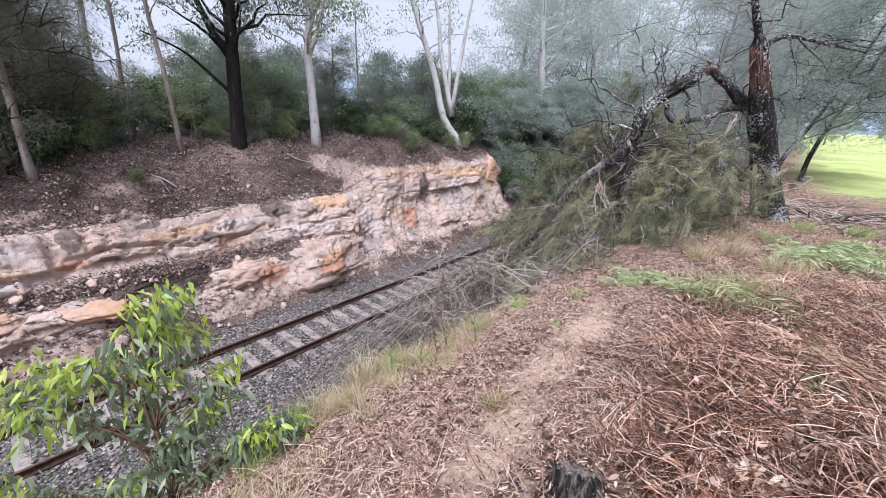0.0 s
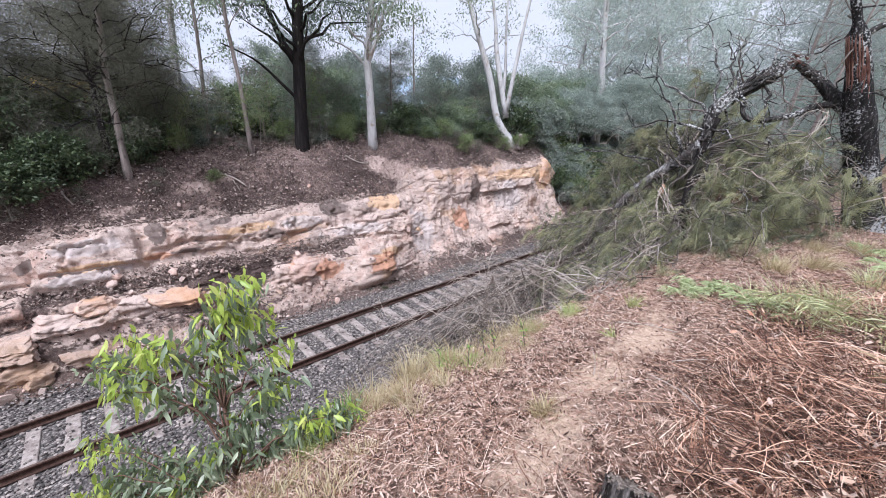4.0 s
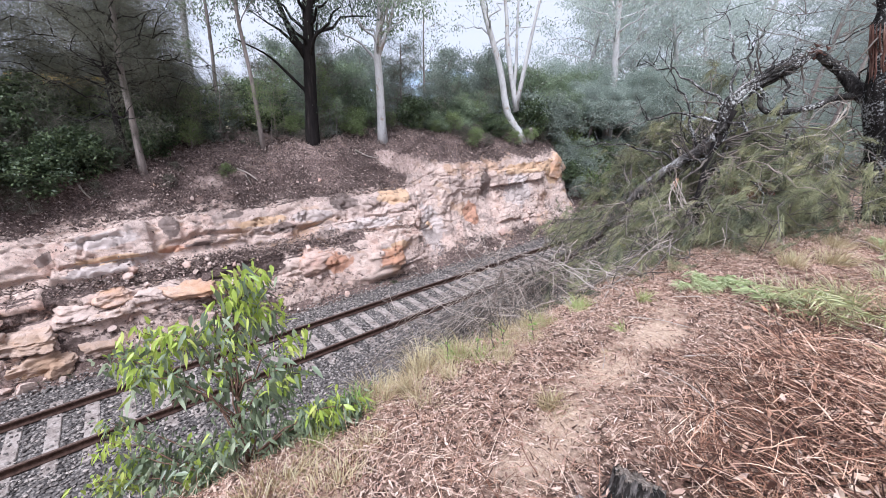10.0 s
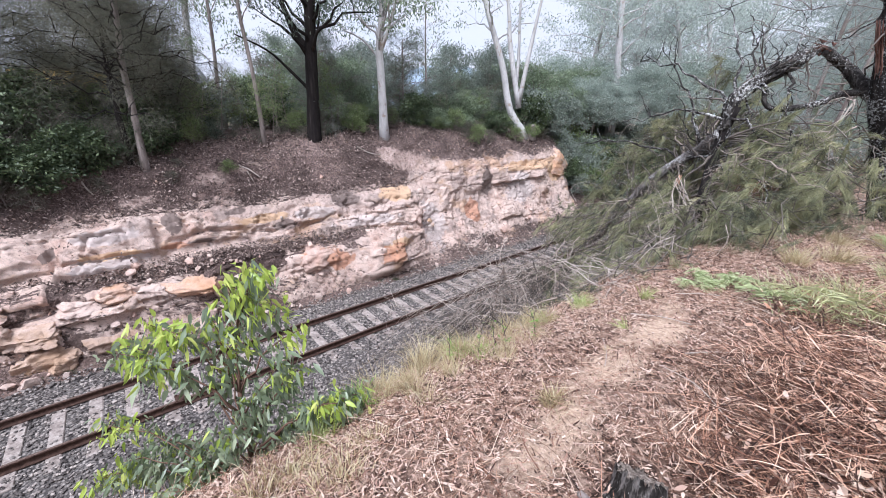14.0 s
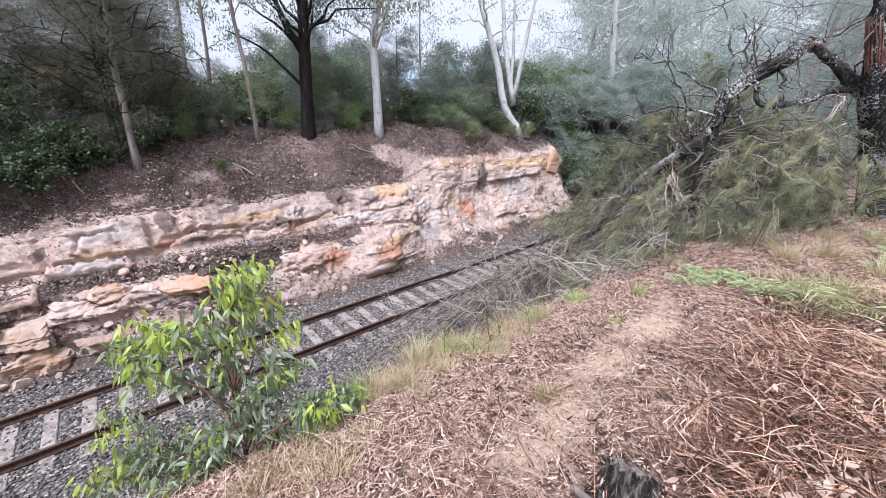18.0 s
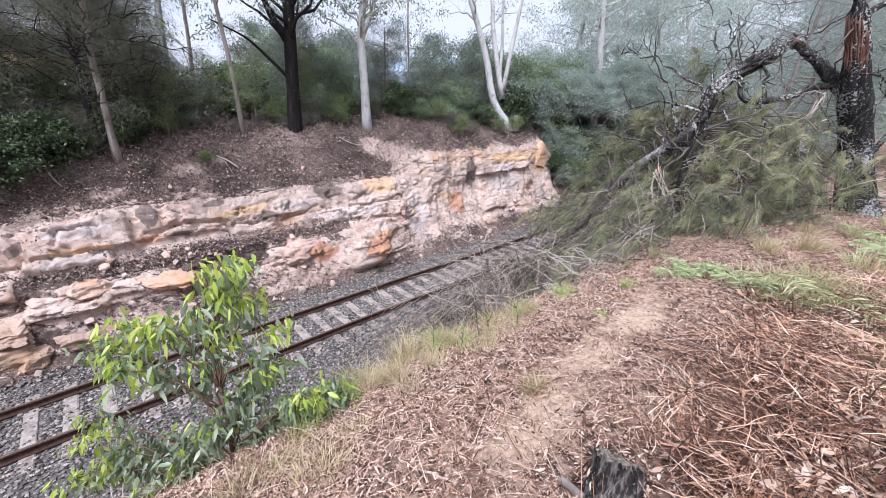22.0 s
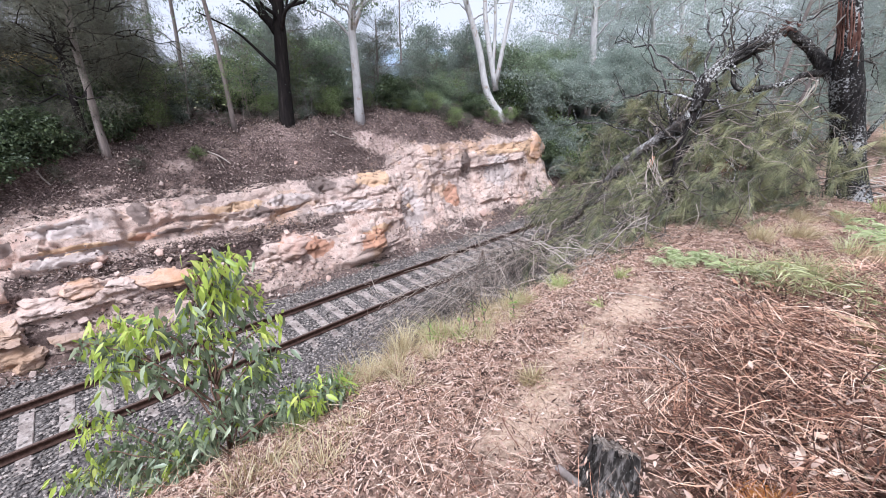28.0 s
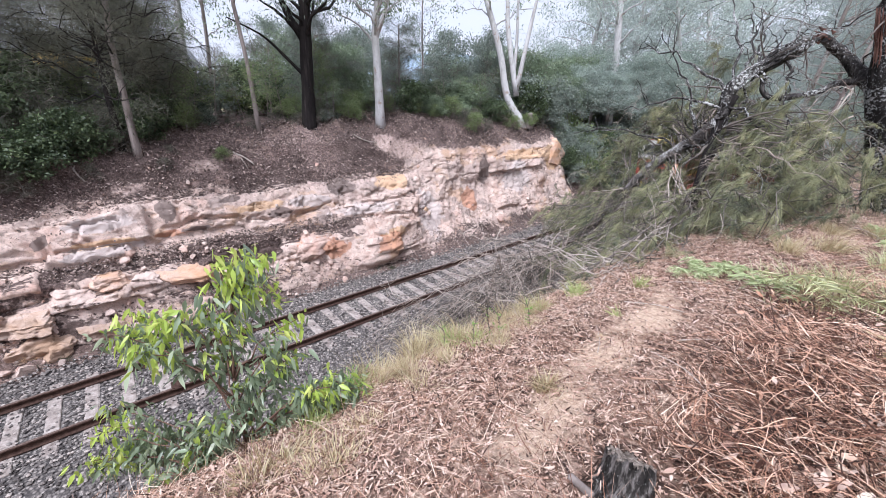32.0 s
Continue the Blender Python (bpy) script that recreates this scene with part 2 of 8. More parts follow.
def bark_mat(name, stops, scale=6.0, stretch=0.18, bump=0.6, blotch=None, blotch_at=0.62):
    m, nt, b = mat_new(name)
    mp = nt.nodes.new("ShaderNodeMapping")
    mp.inputs["Scale"].default_value = (1, 1, stretch)
    nt.links.new(coords(nt), mp.inputs[0])
    n = noise_node(nt, scale, 8, 0.7, mp.outputs[0])
    col = ramp_node(nt, n, stops)
    if blotch:
        n2 = math_node(nt, "ADD", noise_node(nt, scale * 1.3, 7, 0.75, coords(nt)), math_node(nt, "MULTIPLY", math_node(nt, "SUBTRACT", noise_node(nt, 2.2, 3, 0.5, coords(nt)), 0.5), 0.5))
        f = ramp_node(nt, n2, [(blotch_at, (0, 0, 0)), (blotch_at + 0.05, (1, 1, 1))])
        col = mix_node(nt, f, col, blotch)
    nt.links.new(col, b.inputs["Base Color"])
    b.inputs["Roughness"].default_value = 0.9
    b.inputs["Specular IOR Level"].default_value = 0.12
    bump_node(nt, b, n, bump, 0.03)
    return m


def dry_mat(name, stops, rough=0.75, gloss=0.25):
    m, nt, b = mat_new(name)
    col = ramp_node(nt, island(nt), stops)
    n = noise_node(nt, 60, 3, vec=coords(nt))
    col = mix_node(nt, math_node(nt, "MULTIPLY", n, 0.35), col, stops[0][1])
    nt.links.new(col, b.inputs["Base Color"])
    b.inputs["Roughness"].default_value = rough
    b.inputs["Specular IOR Level"].default_value = gloss
    return m


def patchy_mat(name, stops):
    """Dry stalks; the dark patches through the heap stand for its shaded gaps."""
    m, nt, b = mat_new(name)
    f = math_node(nt, "ADD", math_node(nt, "MULTIPLY", island(nt), 0.8), math_node(nt, "MULTIPLY", math_node(nt, "SUBTRACT", noise_node(nt, 3.2, 4, 0.65, place(nt)), 0.38), 0.9), True)
    nt.links.new(ramp_node(nt, f, stops), b.inputs["Base Color"])
    b.inputs["Roughness"].default_value, b.inputs["Specular IOR Level"].default_value = 0.7, 0.3
    return m


def rock_layers(nt, co):
    """Weathered sandstone colour and height."""
    big = noise_node(nt, 0.55, 4, 0.55, co)
    col = ramp_node(nt, big, [(0.30, (0.40, 0.31, 0.275)), (0.42, (0.60, 0.45, 0.385)), (0.52, (0.66, 0.50, 0.42)), (0.60, (0.52, 0.35, 0.285)), (0.70, (0.52, 0.35, 0.22))])
    mp = nt.nodes.new("ShaderNodeMapping")
    mp.inputs["Scale"].default_value = (0.9, 0.8, 1.35)
    mp.inputs["Rotation"].default_value = (0.12, 0.0, 0.0)
    nt.links.new(co, mp.inputs[0])
    strata = noise_node(nt, 1.8, 7, 0.65, mp.outputs[0])
    col = mix_node(nt, ramp_node(nt, strata, [(0.40, (0, 0, 0)), (0.62, (0.75, 0.75, 0.75))]), col, (0.63, 0.50, 0.435))
    fine = noise_node(nt, 9, 8, 0.7, co)
    col = mix_node(nt, ramp_node(nt, fine, [(0.56, (0, 0, 0)), (0.66, (0.5, 0.5, 0.5))]), col, (0.24, 0.19, 0.17))
    speck = noise_node(nt, 34, 6, 0.75, co)
    col = mix_node(nt, ramp_node(nt, speck, [(0.53, (0, 0, 0)), (0.64, (0.5, 0.5, 0.5))]), col, (0.19, 0.14, 0.12))
    vein = noise_node(nt, 4.2, 9, 0.75, mp.outputs[0])
    col = mix_node(nt, ramp_node(nt, vein, [(0.485, (0, 0, 0)), (0.505, (0.30, 0.30, 0.30)), (0.525, (0, 0, 0))]), col, (0.15, 0.11, 0.095))
    stain = noise_node(nt, 1.3, 6, 0.6, co)
    col = mix_node(nt, ramp_node(nt, stain, [(0.58, (0, 0, 0)), (0.62, (0.5, 0.5, 0.5))]), col, (0.22, 0.18, 0.165))
    warm = noise_node(nt, 0.9, 5, 0.6, mp.outputs[0])
    col = mix_node(nt, ramp_node(nt, warm, [(0.56, (0, 0, 0)), (0.64, (0.6, 0.6, 0.6))]), col, (0.52, 0.32, 0.19))
    v = nt.nodes.new("ShaderNodeTexVoronoi")
    v.feature = "DISTANCE_TO_EDGE"
    v.inputs["Scale"].default_value = 1.7
    wob = nt.nodes.new("ShaderNodeVectorMath")
    wob.operation = "MULTIPLY_ADD"
    wn = nt.nodes.new("ShaderNodeTexNoise")
    wn.inputs["Scale"].default_value, wn.inputs["Detail"].default_value = 1.7, 5
    nt.links.new(co, wn.inputs["Vector"])
    nt.links.new(wn.outputs["Color"], wob.inputs[0])
    wob.inputs[1].default_value = (1.6, 1.6, 1.6)
    nt.links.new(mp.outputs[0], wob.inputs[2])
    nt.links.new(wob.outputs[0], v.inputs["Vector"])
    crack = ramp_node(nt, v.outputs["Distance"], [(0.0, (0, 0, 0)), (0.03, (1, 1, 1))])
    col = mix_node(nt, math_node(nt, "MULTIPLY", math_node(nt, "SUBTRACT", 1.0, crack), 0.15), col, (0.12, 0.09, 0.08))
    h = math_node(nt, "ADD", math_node(nt, "MULTIPLY", strata, 1.0), math_node(nt, "MULTIPLY", fine, 0.5))
    h = math_node(nt, "ADD", h, math_node(nt, "MULTIPLY", crack, 0.15))
    h = math_node(nt, "ADD", h, math_node(nt, "MULTIPLY", speck, 0.18))
    return col, h


def rock_mat(name, tint=None, amount=0.0):
    m, nt, b = mat_new(name)
    col, h = rock_layers(nt, place(nt))
    if tint:
        n = noise_node(nt, 1.6, 4, 0.6, place(nt))
        col = mix_node(nt, ramp_node(nt, n, [(0.38, (amount, amount, amount)), (0.66, (0.15, 0.15, 0.15))]), col, tint)
    nt.links.new(col, b.inputs["Base Color"])
    b.inputs["Roughness"].default_value = 0.9
    b.inputs["Specular IOR Level"].default_value = 0.2
    bump_node(nt, b, h, 0.9, 0.06)
    return m


def ground_mat():
    """Leaf-littered soil; rock, sand, ballast bed and meadow by the sheet's own masks."""
    m, nt, b = mat_new("ground_cover")
    co = coords(nt)
    lit = noise_node(nt, 14, 8, 0.75, co)
    litter = ramp_node(nt, lit, [(0.38, (0.03, 0.019, 0.015)), (0.47, (0.15, 0.094, 0.07)), (0.55, (0.33, 0.222, 0.168)), (0.66, (0.54, 0.39, 0.305))])
    patch = noise_node(nt, 0.9, 4, 0.6, co)
    litter = mix_node(nt, ramp_node(nt, patch, [(0.45, (0, 0, 0)), (0.70, (0.5, 0.5, 0.5))]), litter, (0.32, 0.21, 0.16))
    # darker mulch of the opposite bank
    mulch = ramp_node(nt, noise_node(nt, 17, 8, 0.85, co), [(0.35, (0.025, 0.018, 0.016)), (0.46, (0.105, 0.074, 0.064)), (0.55, (0.24, 0.17, 0.15)), (0.645, (0.48, 0.37, 0.325))])
    mulch = mix_node(nt, ramp_node(nt, noise_node(nt, 0.55, 5, 0.65, co), [(0.42, (0.62, 0.62, 0.62)), (0.58, (0, 0, 0))]), mulch, (0.05, 0.036, 0.032))
    mulch = mix_node(nt, ramp_node(nt, noise_node(nt, 1.1, 6, 0.7, coords(nt)), [(0.60, (0, 0, 0)), (0.68, (0.6, 0.6, 0.6))]), mulch, (0.36, 0.25, 0.21))
    col = mix_node(nt, attr_node(nt, "mulch"), litter, mulch)
    # ground below the straw heap is painted dark for the shade between strands
    col = mix_node(nt, attr_node(nt, "heap_shade"), col, ramp_node(nt, lit, [(0.40, (0.02, 0.011, 0.008)), (0.66, (0.13, 0.065, 0.042))]))
    sand = ramp_node(nt, noise_node(nt, 30, 6, 0.7, co), [(0.35, (0.42, 0.29, 0.21)), (0.55, (0.62, 0.46, 0.34)), (0.7, (0.72, 0.57, 0.44))])
    edge = noise_node(nt, 7, 5, 0.7, co)

    def mask(name, soft=0.18):
        a = attr_node(nt, name)
        s = math_node(nt, "ADD", a, math_node(nt, "MULTIPLY", math_node(nt, "SUBTRACT", edge, 0.5), 1.3))
        return ramp_node(nt, s, [(0.5 - soft, (0, 0, 0)), (0.5 + soft, (1, 1, 1))])
    col = mix_node(nt, mask("sand", 0.3), col, sand)
    clay = ramp_node(nt, noise_node(nt, 9, 7, 0.7, co), [(0.35, (0.30, 0.21, 0.18)), (0.52, (0.50, 0.375, 0.325)), (0.7, (0.62, 0.49, 0.43))])
    col = mix_node(nt, mask("clay", 0.16), col, clay)
    gv = nt.nodes.new("ShaderNodeTexVoronoi")
    gv.inputs["Scale"].default_value = 22
    nt.links.new(co, gv.inputs["Vector"])
    gravel = ramp_node(nt, gv.outputs["Color"], [(0.1, (0.08, 0.07, 0.064)), (0.5, (0.20, 0.175, 0.16)), (0.9, (0.38, 0.335, 0.305))])
    gravel = mix_node(nt, ramp_node(nt, gv.outputs["Distance"], [(0.3, (0, 0, 0)), (0.75, (0.85, 0.85, 0.85))]), gravel, (0.05, 0.045, 0.045))
    col = mix_node(nt, mask("ballast"), col, gravel)
    rock, h = rock_layers(nt, place(nt))
    blur = noise_node(nt, 2.6, 8, 0.72, place(nt))

    def patch_of(name):
        s = math_node(nt, "ADD", attr_node(nt, name), math_node(nt, "MULTIPLY", math_node(nt, "SUBTRACT", blur, 0.5), 1.5))
        return ramp_node(nt, s, [(0.40, (0, 0, 0)), (0.47, (0.85, 0.85, 0.85))])
    rock = mix_node(nt, patch_of("ochre"), rock, (0.60, 0.40, 0.25))
    rock = mix_node(nt, patch_of("chalk"), rock, (0.56, 0.475, 0.44))
    rock = mix_node(nt, patch_of("russet"), rock, (0.48, 0.25, 0.16))
    rock = mix_node(nt, patch_of("umber"), rock, (0.17, 0.13, 0.115))
    rmask = mask("rock", 0.10)
    col = mix_node(nt, rmask, col, rock)
    grass = ramp_node(nt, noise_node(nt, 0.35, 8, 0.7, co), [(0.35, (0.36, 0.41, 0.14)), (0.55, (0.52, 0.57, 0.22)), (0.7, (0.62, 0.64, 0.32))])
    col = mix_node(nt, attr_node(nt, "meadow"), col, grass)
    nt.links.new(col, b.inputs["Base Color"])
    b.inputs["Roughness"].default_value = 0.95
    b.inputs["Specular IOR Level"].default_value = 0.15
    hh = math_node(nt, "ADD", lit, math_node(nt, "MULTIPLY", rmask, h))
    bump_node(nt, b, hh, 0.8, 0.05)
    return m


M_GROUND = ground_mat()
M_ROCK = rock_mat("sandstone")
M_ROCK_ORANGE = rock_mat("orange_sandstone", (0.52, 0.26, 0.11), 0.6)
M_ROCK_BROWN = rock_mat("brown_sandstone", (0.33, 0.20, 0.11), 0.75)
M_ROCK_RED = rock_mat("red_sandstone", (0.42, 0.24, 0.18), 0.45)
M_ROCK_PALE = rock_mat("pale_sandstone", (0.56, 0.44, 0.385), 0.55)
M_ROCK_GREY = rock_mat("grey_sandstone", (0.33, 0.29, 0.26), 0.75)
M_STONE = dry_mat("ballast_stone", [(0.0, (0.035, 0.029, 0.027)), (0.35, (0.125, 0.108, 0.10)), (0.75, (0.27, 0.235, 0.213)), (1.0, (0.50, 0.43, 0.385))], 0.9)
M_WHITE_BARK = bark_mat("white_gum_bark", [(0.30, (0.26, 0.24, 0.23)), (0.46, (0.46, 0.44, 0.43)), (0.70, (0.62, 0.60, 0.59))], 4.0, 0.3, 0.3, (0.34, 0.28, 0.24), 0.58)
M_DARK_BARK = bark_mat("dark_ironbark", [(0.30, (0.008, 0.007, 0.007)), (0.55, (0.022, 0.018, 0.017)), (0.72, (0.05, 0.042, 0.038))], 9, 0.12, 0.9)
M_GREY_BARK = bark_mat("grey_bark", [(0.30, (0.10, 0.08, 0.07)), (0.50, (0.24, 0.20, 0.18)), (0.70, (0.38, 0.33, 0.30))], 8, 0.15, 0.6)
M_CHAR_BARK = bark_mat("charred_bark", [(0.32, (0.006, 0.006, 0.006)), (0.55, (0.025, 0.022, 0.021)), (0.72, (0.09, 0.08, 0.075))], 24, 0.25, 1.0, (0.42, 0.42, 0.41), 0.53)
M_LICHEN_BARK = bark_mat("lichened_bark", [(0.34, (0.008, 0.007, 0.007)), (0.52, (0.045, 0.04, 0.037)), (0.68, (0.15, 0.135, 0.125))], 24, 0.4, 1.0, (0.50, 0.49, 0.47), 0.545)
M_TORN_WOOD = bark_mat("torn_heartwood", [(0.32, (0.04, 0.02, 0.016)), (0.5, (0.13, 0.065, 0.05)), (0.7, (0.33, 0.21, 0.17))], 14, 0.08, 1.0)
M_STUMP_BARK = bark_mat("furrowed_bark", [(0.36, (0.018, 0.016, 0.015)), (0.5, (0.055, 0.048, 0.043)), (0.62, (0.28, 0.25, 0.23))], 38, 0.2, 1.0, (0.52, 0.50, 0.47), 0.595)
M_END_GRAIN = bark_mat("weathered_end_grain", [(0.34, (0.07, 0.055, 0.045)), (0.5, (0.26, 0.21, 0.175)), (0.64, (0.52, 0.45, 0.39))], 45, 1.0, 0.9, (0.05, 0.045, 0.04), 0.60)
M_TWIG = dry_mat("dead_twigs", [(0.0, (0.22, 0.17, 0.145)), (0.4, (0.42, 0.36, 0.31)), (1.0, (0.64, 0.57, 0.50))])
M_TWIG_DARK = dry_mat("dark_twigs", [(0.0, (0.05, 0.042, 0.036)), (0.5, (0.12, 0.10, 0.085)), (1.0, (0.26, 0.22, 0.19))])
M_RAIL = bark_mat("rusted_rail", [(0.30, (0.025, 0.014, 0.011)), (0.5, (0.055, 0.032, 0.025)), (0.72, (0.10, 0.062, 0.048))], 14, 1.0, 0.3)
M_RAIL_TOP = bark_mat("worn_railhead", [(0.30, (0.07, 0.045, 0.035)), (0.55, (0.13, 0.09, 0.075)), (0.72, (0.20, 0.15, 0.13))], 20, 1.0, 0.1)
M_SLEEPER = bark_mat("weathered_sleeper", [(0.30, (0.11, 0.085, 0.075)), (0.5, (0.28, 0.235, 0.21)), (0.70, (0.44, 0.385, 0.35))], 7, 1.0, 0.5)

# ---------------------------------------------------------------- ground sheet: railway cutting from bank to bank
# cross profiles of the far side: x, z, bare rock
LEFT_MASS = np.array([(-9, 5.05, 0), (-7.2, 4.95, 0), (-6.4, 4.75, 0), (-5.5, 4.15, 0), (-4.95, 3.4, 0.0), (-4.58, 2.98, 0.4), (-4.30, 2.72, 1), (-3.86, 1.90, 1),
                      (-3.45, 1.55, 0.4), (-3.22, 1.35, 0.7), (-3.0, 0.72, 0.95), (-2.72, 0.34, 0.45), (-2.5, -0.12, 0.35), (-2.3, -0.2, 0.0)])
RIGHT_MASS = np.array([(-9, 5.1, 0), (-6.4, 5.0, 0), (-5.4, 4.75, 0), (-4.9, 4.3, 0.1), (-4.45, 3.85, 0.5), (-4.2, 3.5, 1), (-4.05, 3.1, 1), (-3.9, 2.3, 1),
                       (-3.7, 1.6, 1), (-3.45, 1.05, 1), (-3.2, 0.62, 0.9), (-2.95, 0.28, 0.6), (-2.62, -0.1, 0.3), (-2.4, -0.2, 0.0)])
FAR_END = np.array([(-11, 5.0, 0), (-9, 4.8, 0), (-8, 4.4, 0), (-7, 3.8, 0), (-6.2, 3.2, 0), (-5.6, 2.7, 0.1), (-5.1, 2.2, 0.1), (-4.7, 1.8, 0.1),
                    (-4.3, 1.4, 0.1), (-3.9, 1.0, 0.1), (-3.5, 0.6, 0.1), (-3.1, 0.2, 0.1), (-2.7, -0.1, 0), (-2.4, -0.2, 0)])
NEAR_X = np.array([-1.75, -1.45, 1.45, 1.9, 2.7, 3.3, 4.3, 6.2, 7.5, 8.2, 9.0, 12.0, 20.0, 60.0, 400.0])
NEAR_Z = np.array([-0.24, -0.19, -0.19, -0.32, -0.68, -0.66, 0.40, 2.60, 3.98, 4.27, 4.42, 4.52, 4.4, 4.0, 3.0])


def near_z(x, y):
    """Height of the bank on which the camera stands."""
    x, y = np.asarray(x, float), np.asarray(y, float)
    z = np.interp(x, NEAR_X, NEAR_Z)
    soft = smooth(3.2, 5.0, x) * (1 - smooth(30, 80, x))
    z = z + soft * (0.16 * fbm(x * 0.7, y * 0.7, 3) + 0.05 * fbm(x * 2.6, y * 2.6, 5))
    heap = np.exp(-((x - 10.1) / 0.85) ** 2) * smooth(1.0, 1.8, y) * (1 - smooth(3.4, 4.6, y))
    return z + heap * (0.10 + 0.09 * fbm(x * 2.0, y * 2.0, 13))


def path_mask(x, y):
    """A narrow trodden sandy line along the crest."""
    cx = np.interp(y, [0.6, 1.6, 2.4, 3.2, 4.0], [8.75, 8.63, 8.58, 8.55, 8.4]) + 0.07 * vnoise(y * 2.3, y * 0, 15)
    return np.clip(0.75 + 0.7 * vnoise(x * 3.1, y * 3.1, 25), 0, 1) * np.exp(-((x - cx) / (0.15 + 0.07 * (1 - smooth(1.6, 2.6, y)))) ** 2) * (0.5 * smooth(0.8, 1.3, y) + 0.5 * smooth(1.7, 2.4, y)) * (1 - smooth(3.2, 3.9, y))


def lip_rise(x, y):
    """The far bank stands a little higher about the white gum."""
    return 0.36 * np.exp(-((np.asarray(y, float) - 10.5) / 2.6) ** 2) * (1 - smooth(-5.8, -4.6, x)) * smooth(-16, -9, x)


def facets(x, y, seed):
    """Chiselled faces: every cell of a jittered grid is a tilted plane of its own height."""
    i0, j0 = np.floor(x).astype(np.int64), np.floor(y).astype(np.int64)
    best, out = np.full(x.shape, 1e9), np.zeros(x.shape)
    for a in (-1, 0, 1):
        for b in (-1, 0, 1):
            i, j = i0 + a, j0 + b
            cx, cy = i + hash2(i, j, seed), j + hash2(i, j, seed + 1)
            dd = (x - cx) ** 2 + (y - cy) ** 2
            v = 2 * hash2(i, j, seed + 2) - 1 + (2 * hash2(i, j, seed + 3) - 1) * (x - cx) * 0.8 + (2 * hash2(i, j, seed + 4) - 1) * (y - cy) * 0.8
            out = np.where(dd < best, v, out)
            best = np.minimum(dd, best)
    return out


def crevices(x, y, seed):
    """Distance to the nearest joint between the cells of a jittered grid."""
    i0, j0 = np.floor(x).astype(np.int64), np.floor(y).astype(np.int64)
    d1, d2 = np.full(x.shape, 1e9), np.full(x.shape, 1e9)
    for a in (-1, 0, 1):
        for b in (-1, 0, 1):
            i, j = i0 + a, j0 + b
            dd = np.hypot(x - i - hash2(i, j, seed), y - j - hash2(i, j, seed + 1))
            d2 = np.minimum(d2, np.maximum(dd, d1))
            d1 = np.minimum(d1, dd)
    return d2 - d1


LEDGE = []
SLABS = ([(-1.75, 0.45, 2.02, 2.80, 0.26, -0.10), (-1.9, -0.1, 1.70, 2.0, 0.36, -0.06), (0.62, 1.15, 2.2, 2.9, 0.10, 0.05), (1.3, 3.0, 2.25, 2.92, 0.20, -0.12), (1.0, 2.7, 1.95, 2.2, 0.12, 0.08), (2.9, 5.4, 2.1, 2.9, 0.16, -0.06),
         (3.1, 4.4, 1.85, 2.12, 0.20, 0.0), (5.3, 6.4, 2.0, 2.95, 0.12, 0.0), (6.3, 7.2, 2.45, 3.0, 0.05, 0.08), (7.1, 9.4, 2.1, 2.98, 0.18, -0.10), (5.0, 7.4, 1.6, 2.05, 0.16, 0.04), (7.3, 9.7, 1.5, 2.1, 0.10, 0.06)] +
         [(6.6, 8.2, 0.25, 1.0, 0.20, 0.10), (8.1, 9.6, 0.2, 1.3, 0.12, 0.14), (6.8, 9.0, 0.95, 1.5, 0.14, 0.02), (3.8, 5.5, 0.75, 1.35, 0.16, 0.06), (-3.4, -2.0, 1.35, 1.75, 0.25, -0.05), (-3.6, -1.9, 1.9, 2.7, 0.16, -0.08),
         (-2.0, -0.3, 0.75, 1.05, 0.22, -0.06), (-0.6, 0.3, 0.9, 1.2, 0.18, 0.0), (14.6, 16.4, 0.7, 2.45, 0.22, -0.14), (14.7, 17.0, 2.45, 3.25, 0.30, -0.12), (16.5, 18.2, 0.6, 2.5, 0.12, -0.05), (17.1, 18.6, 2.55, 3.2, 0.24, -0.05), (18.3, 19.3, 0.6, 2.9, 0.04, 0.05)])


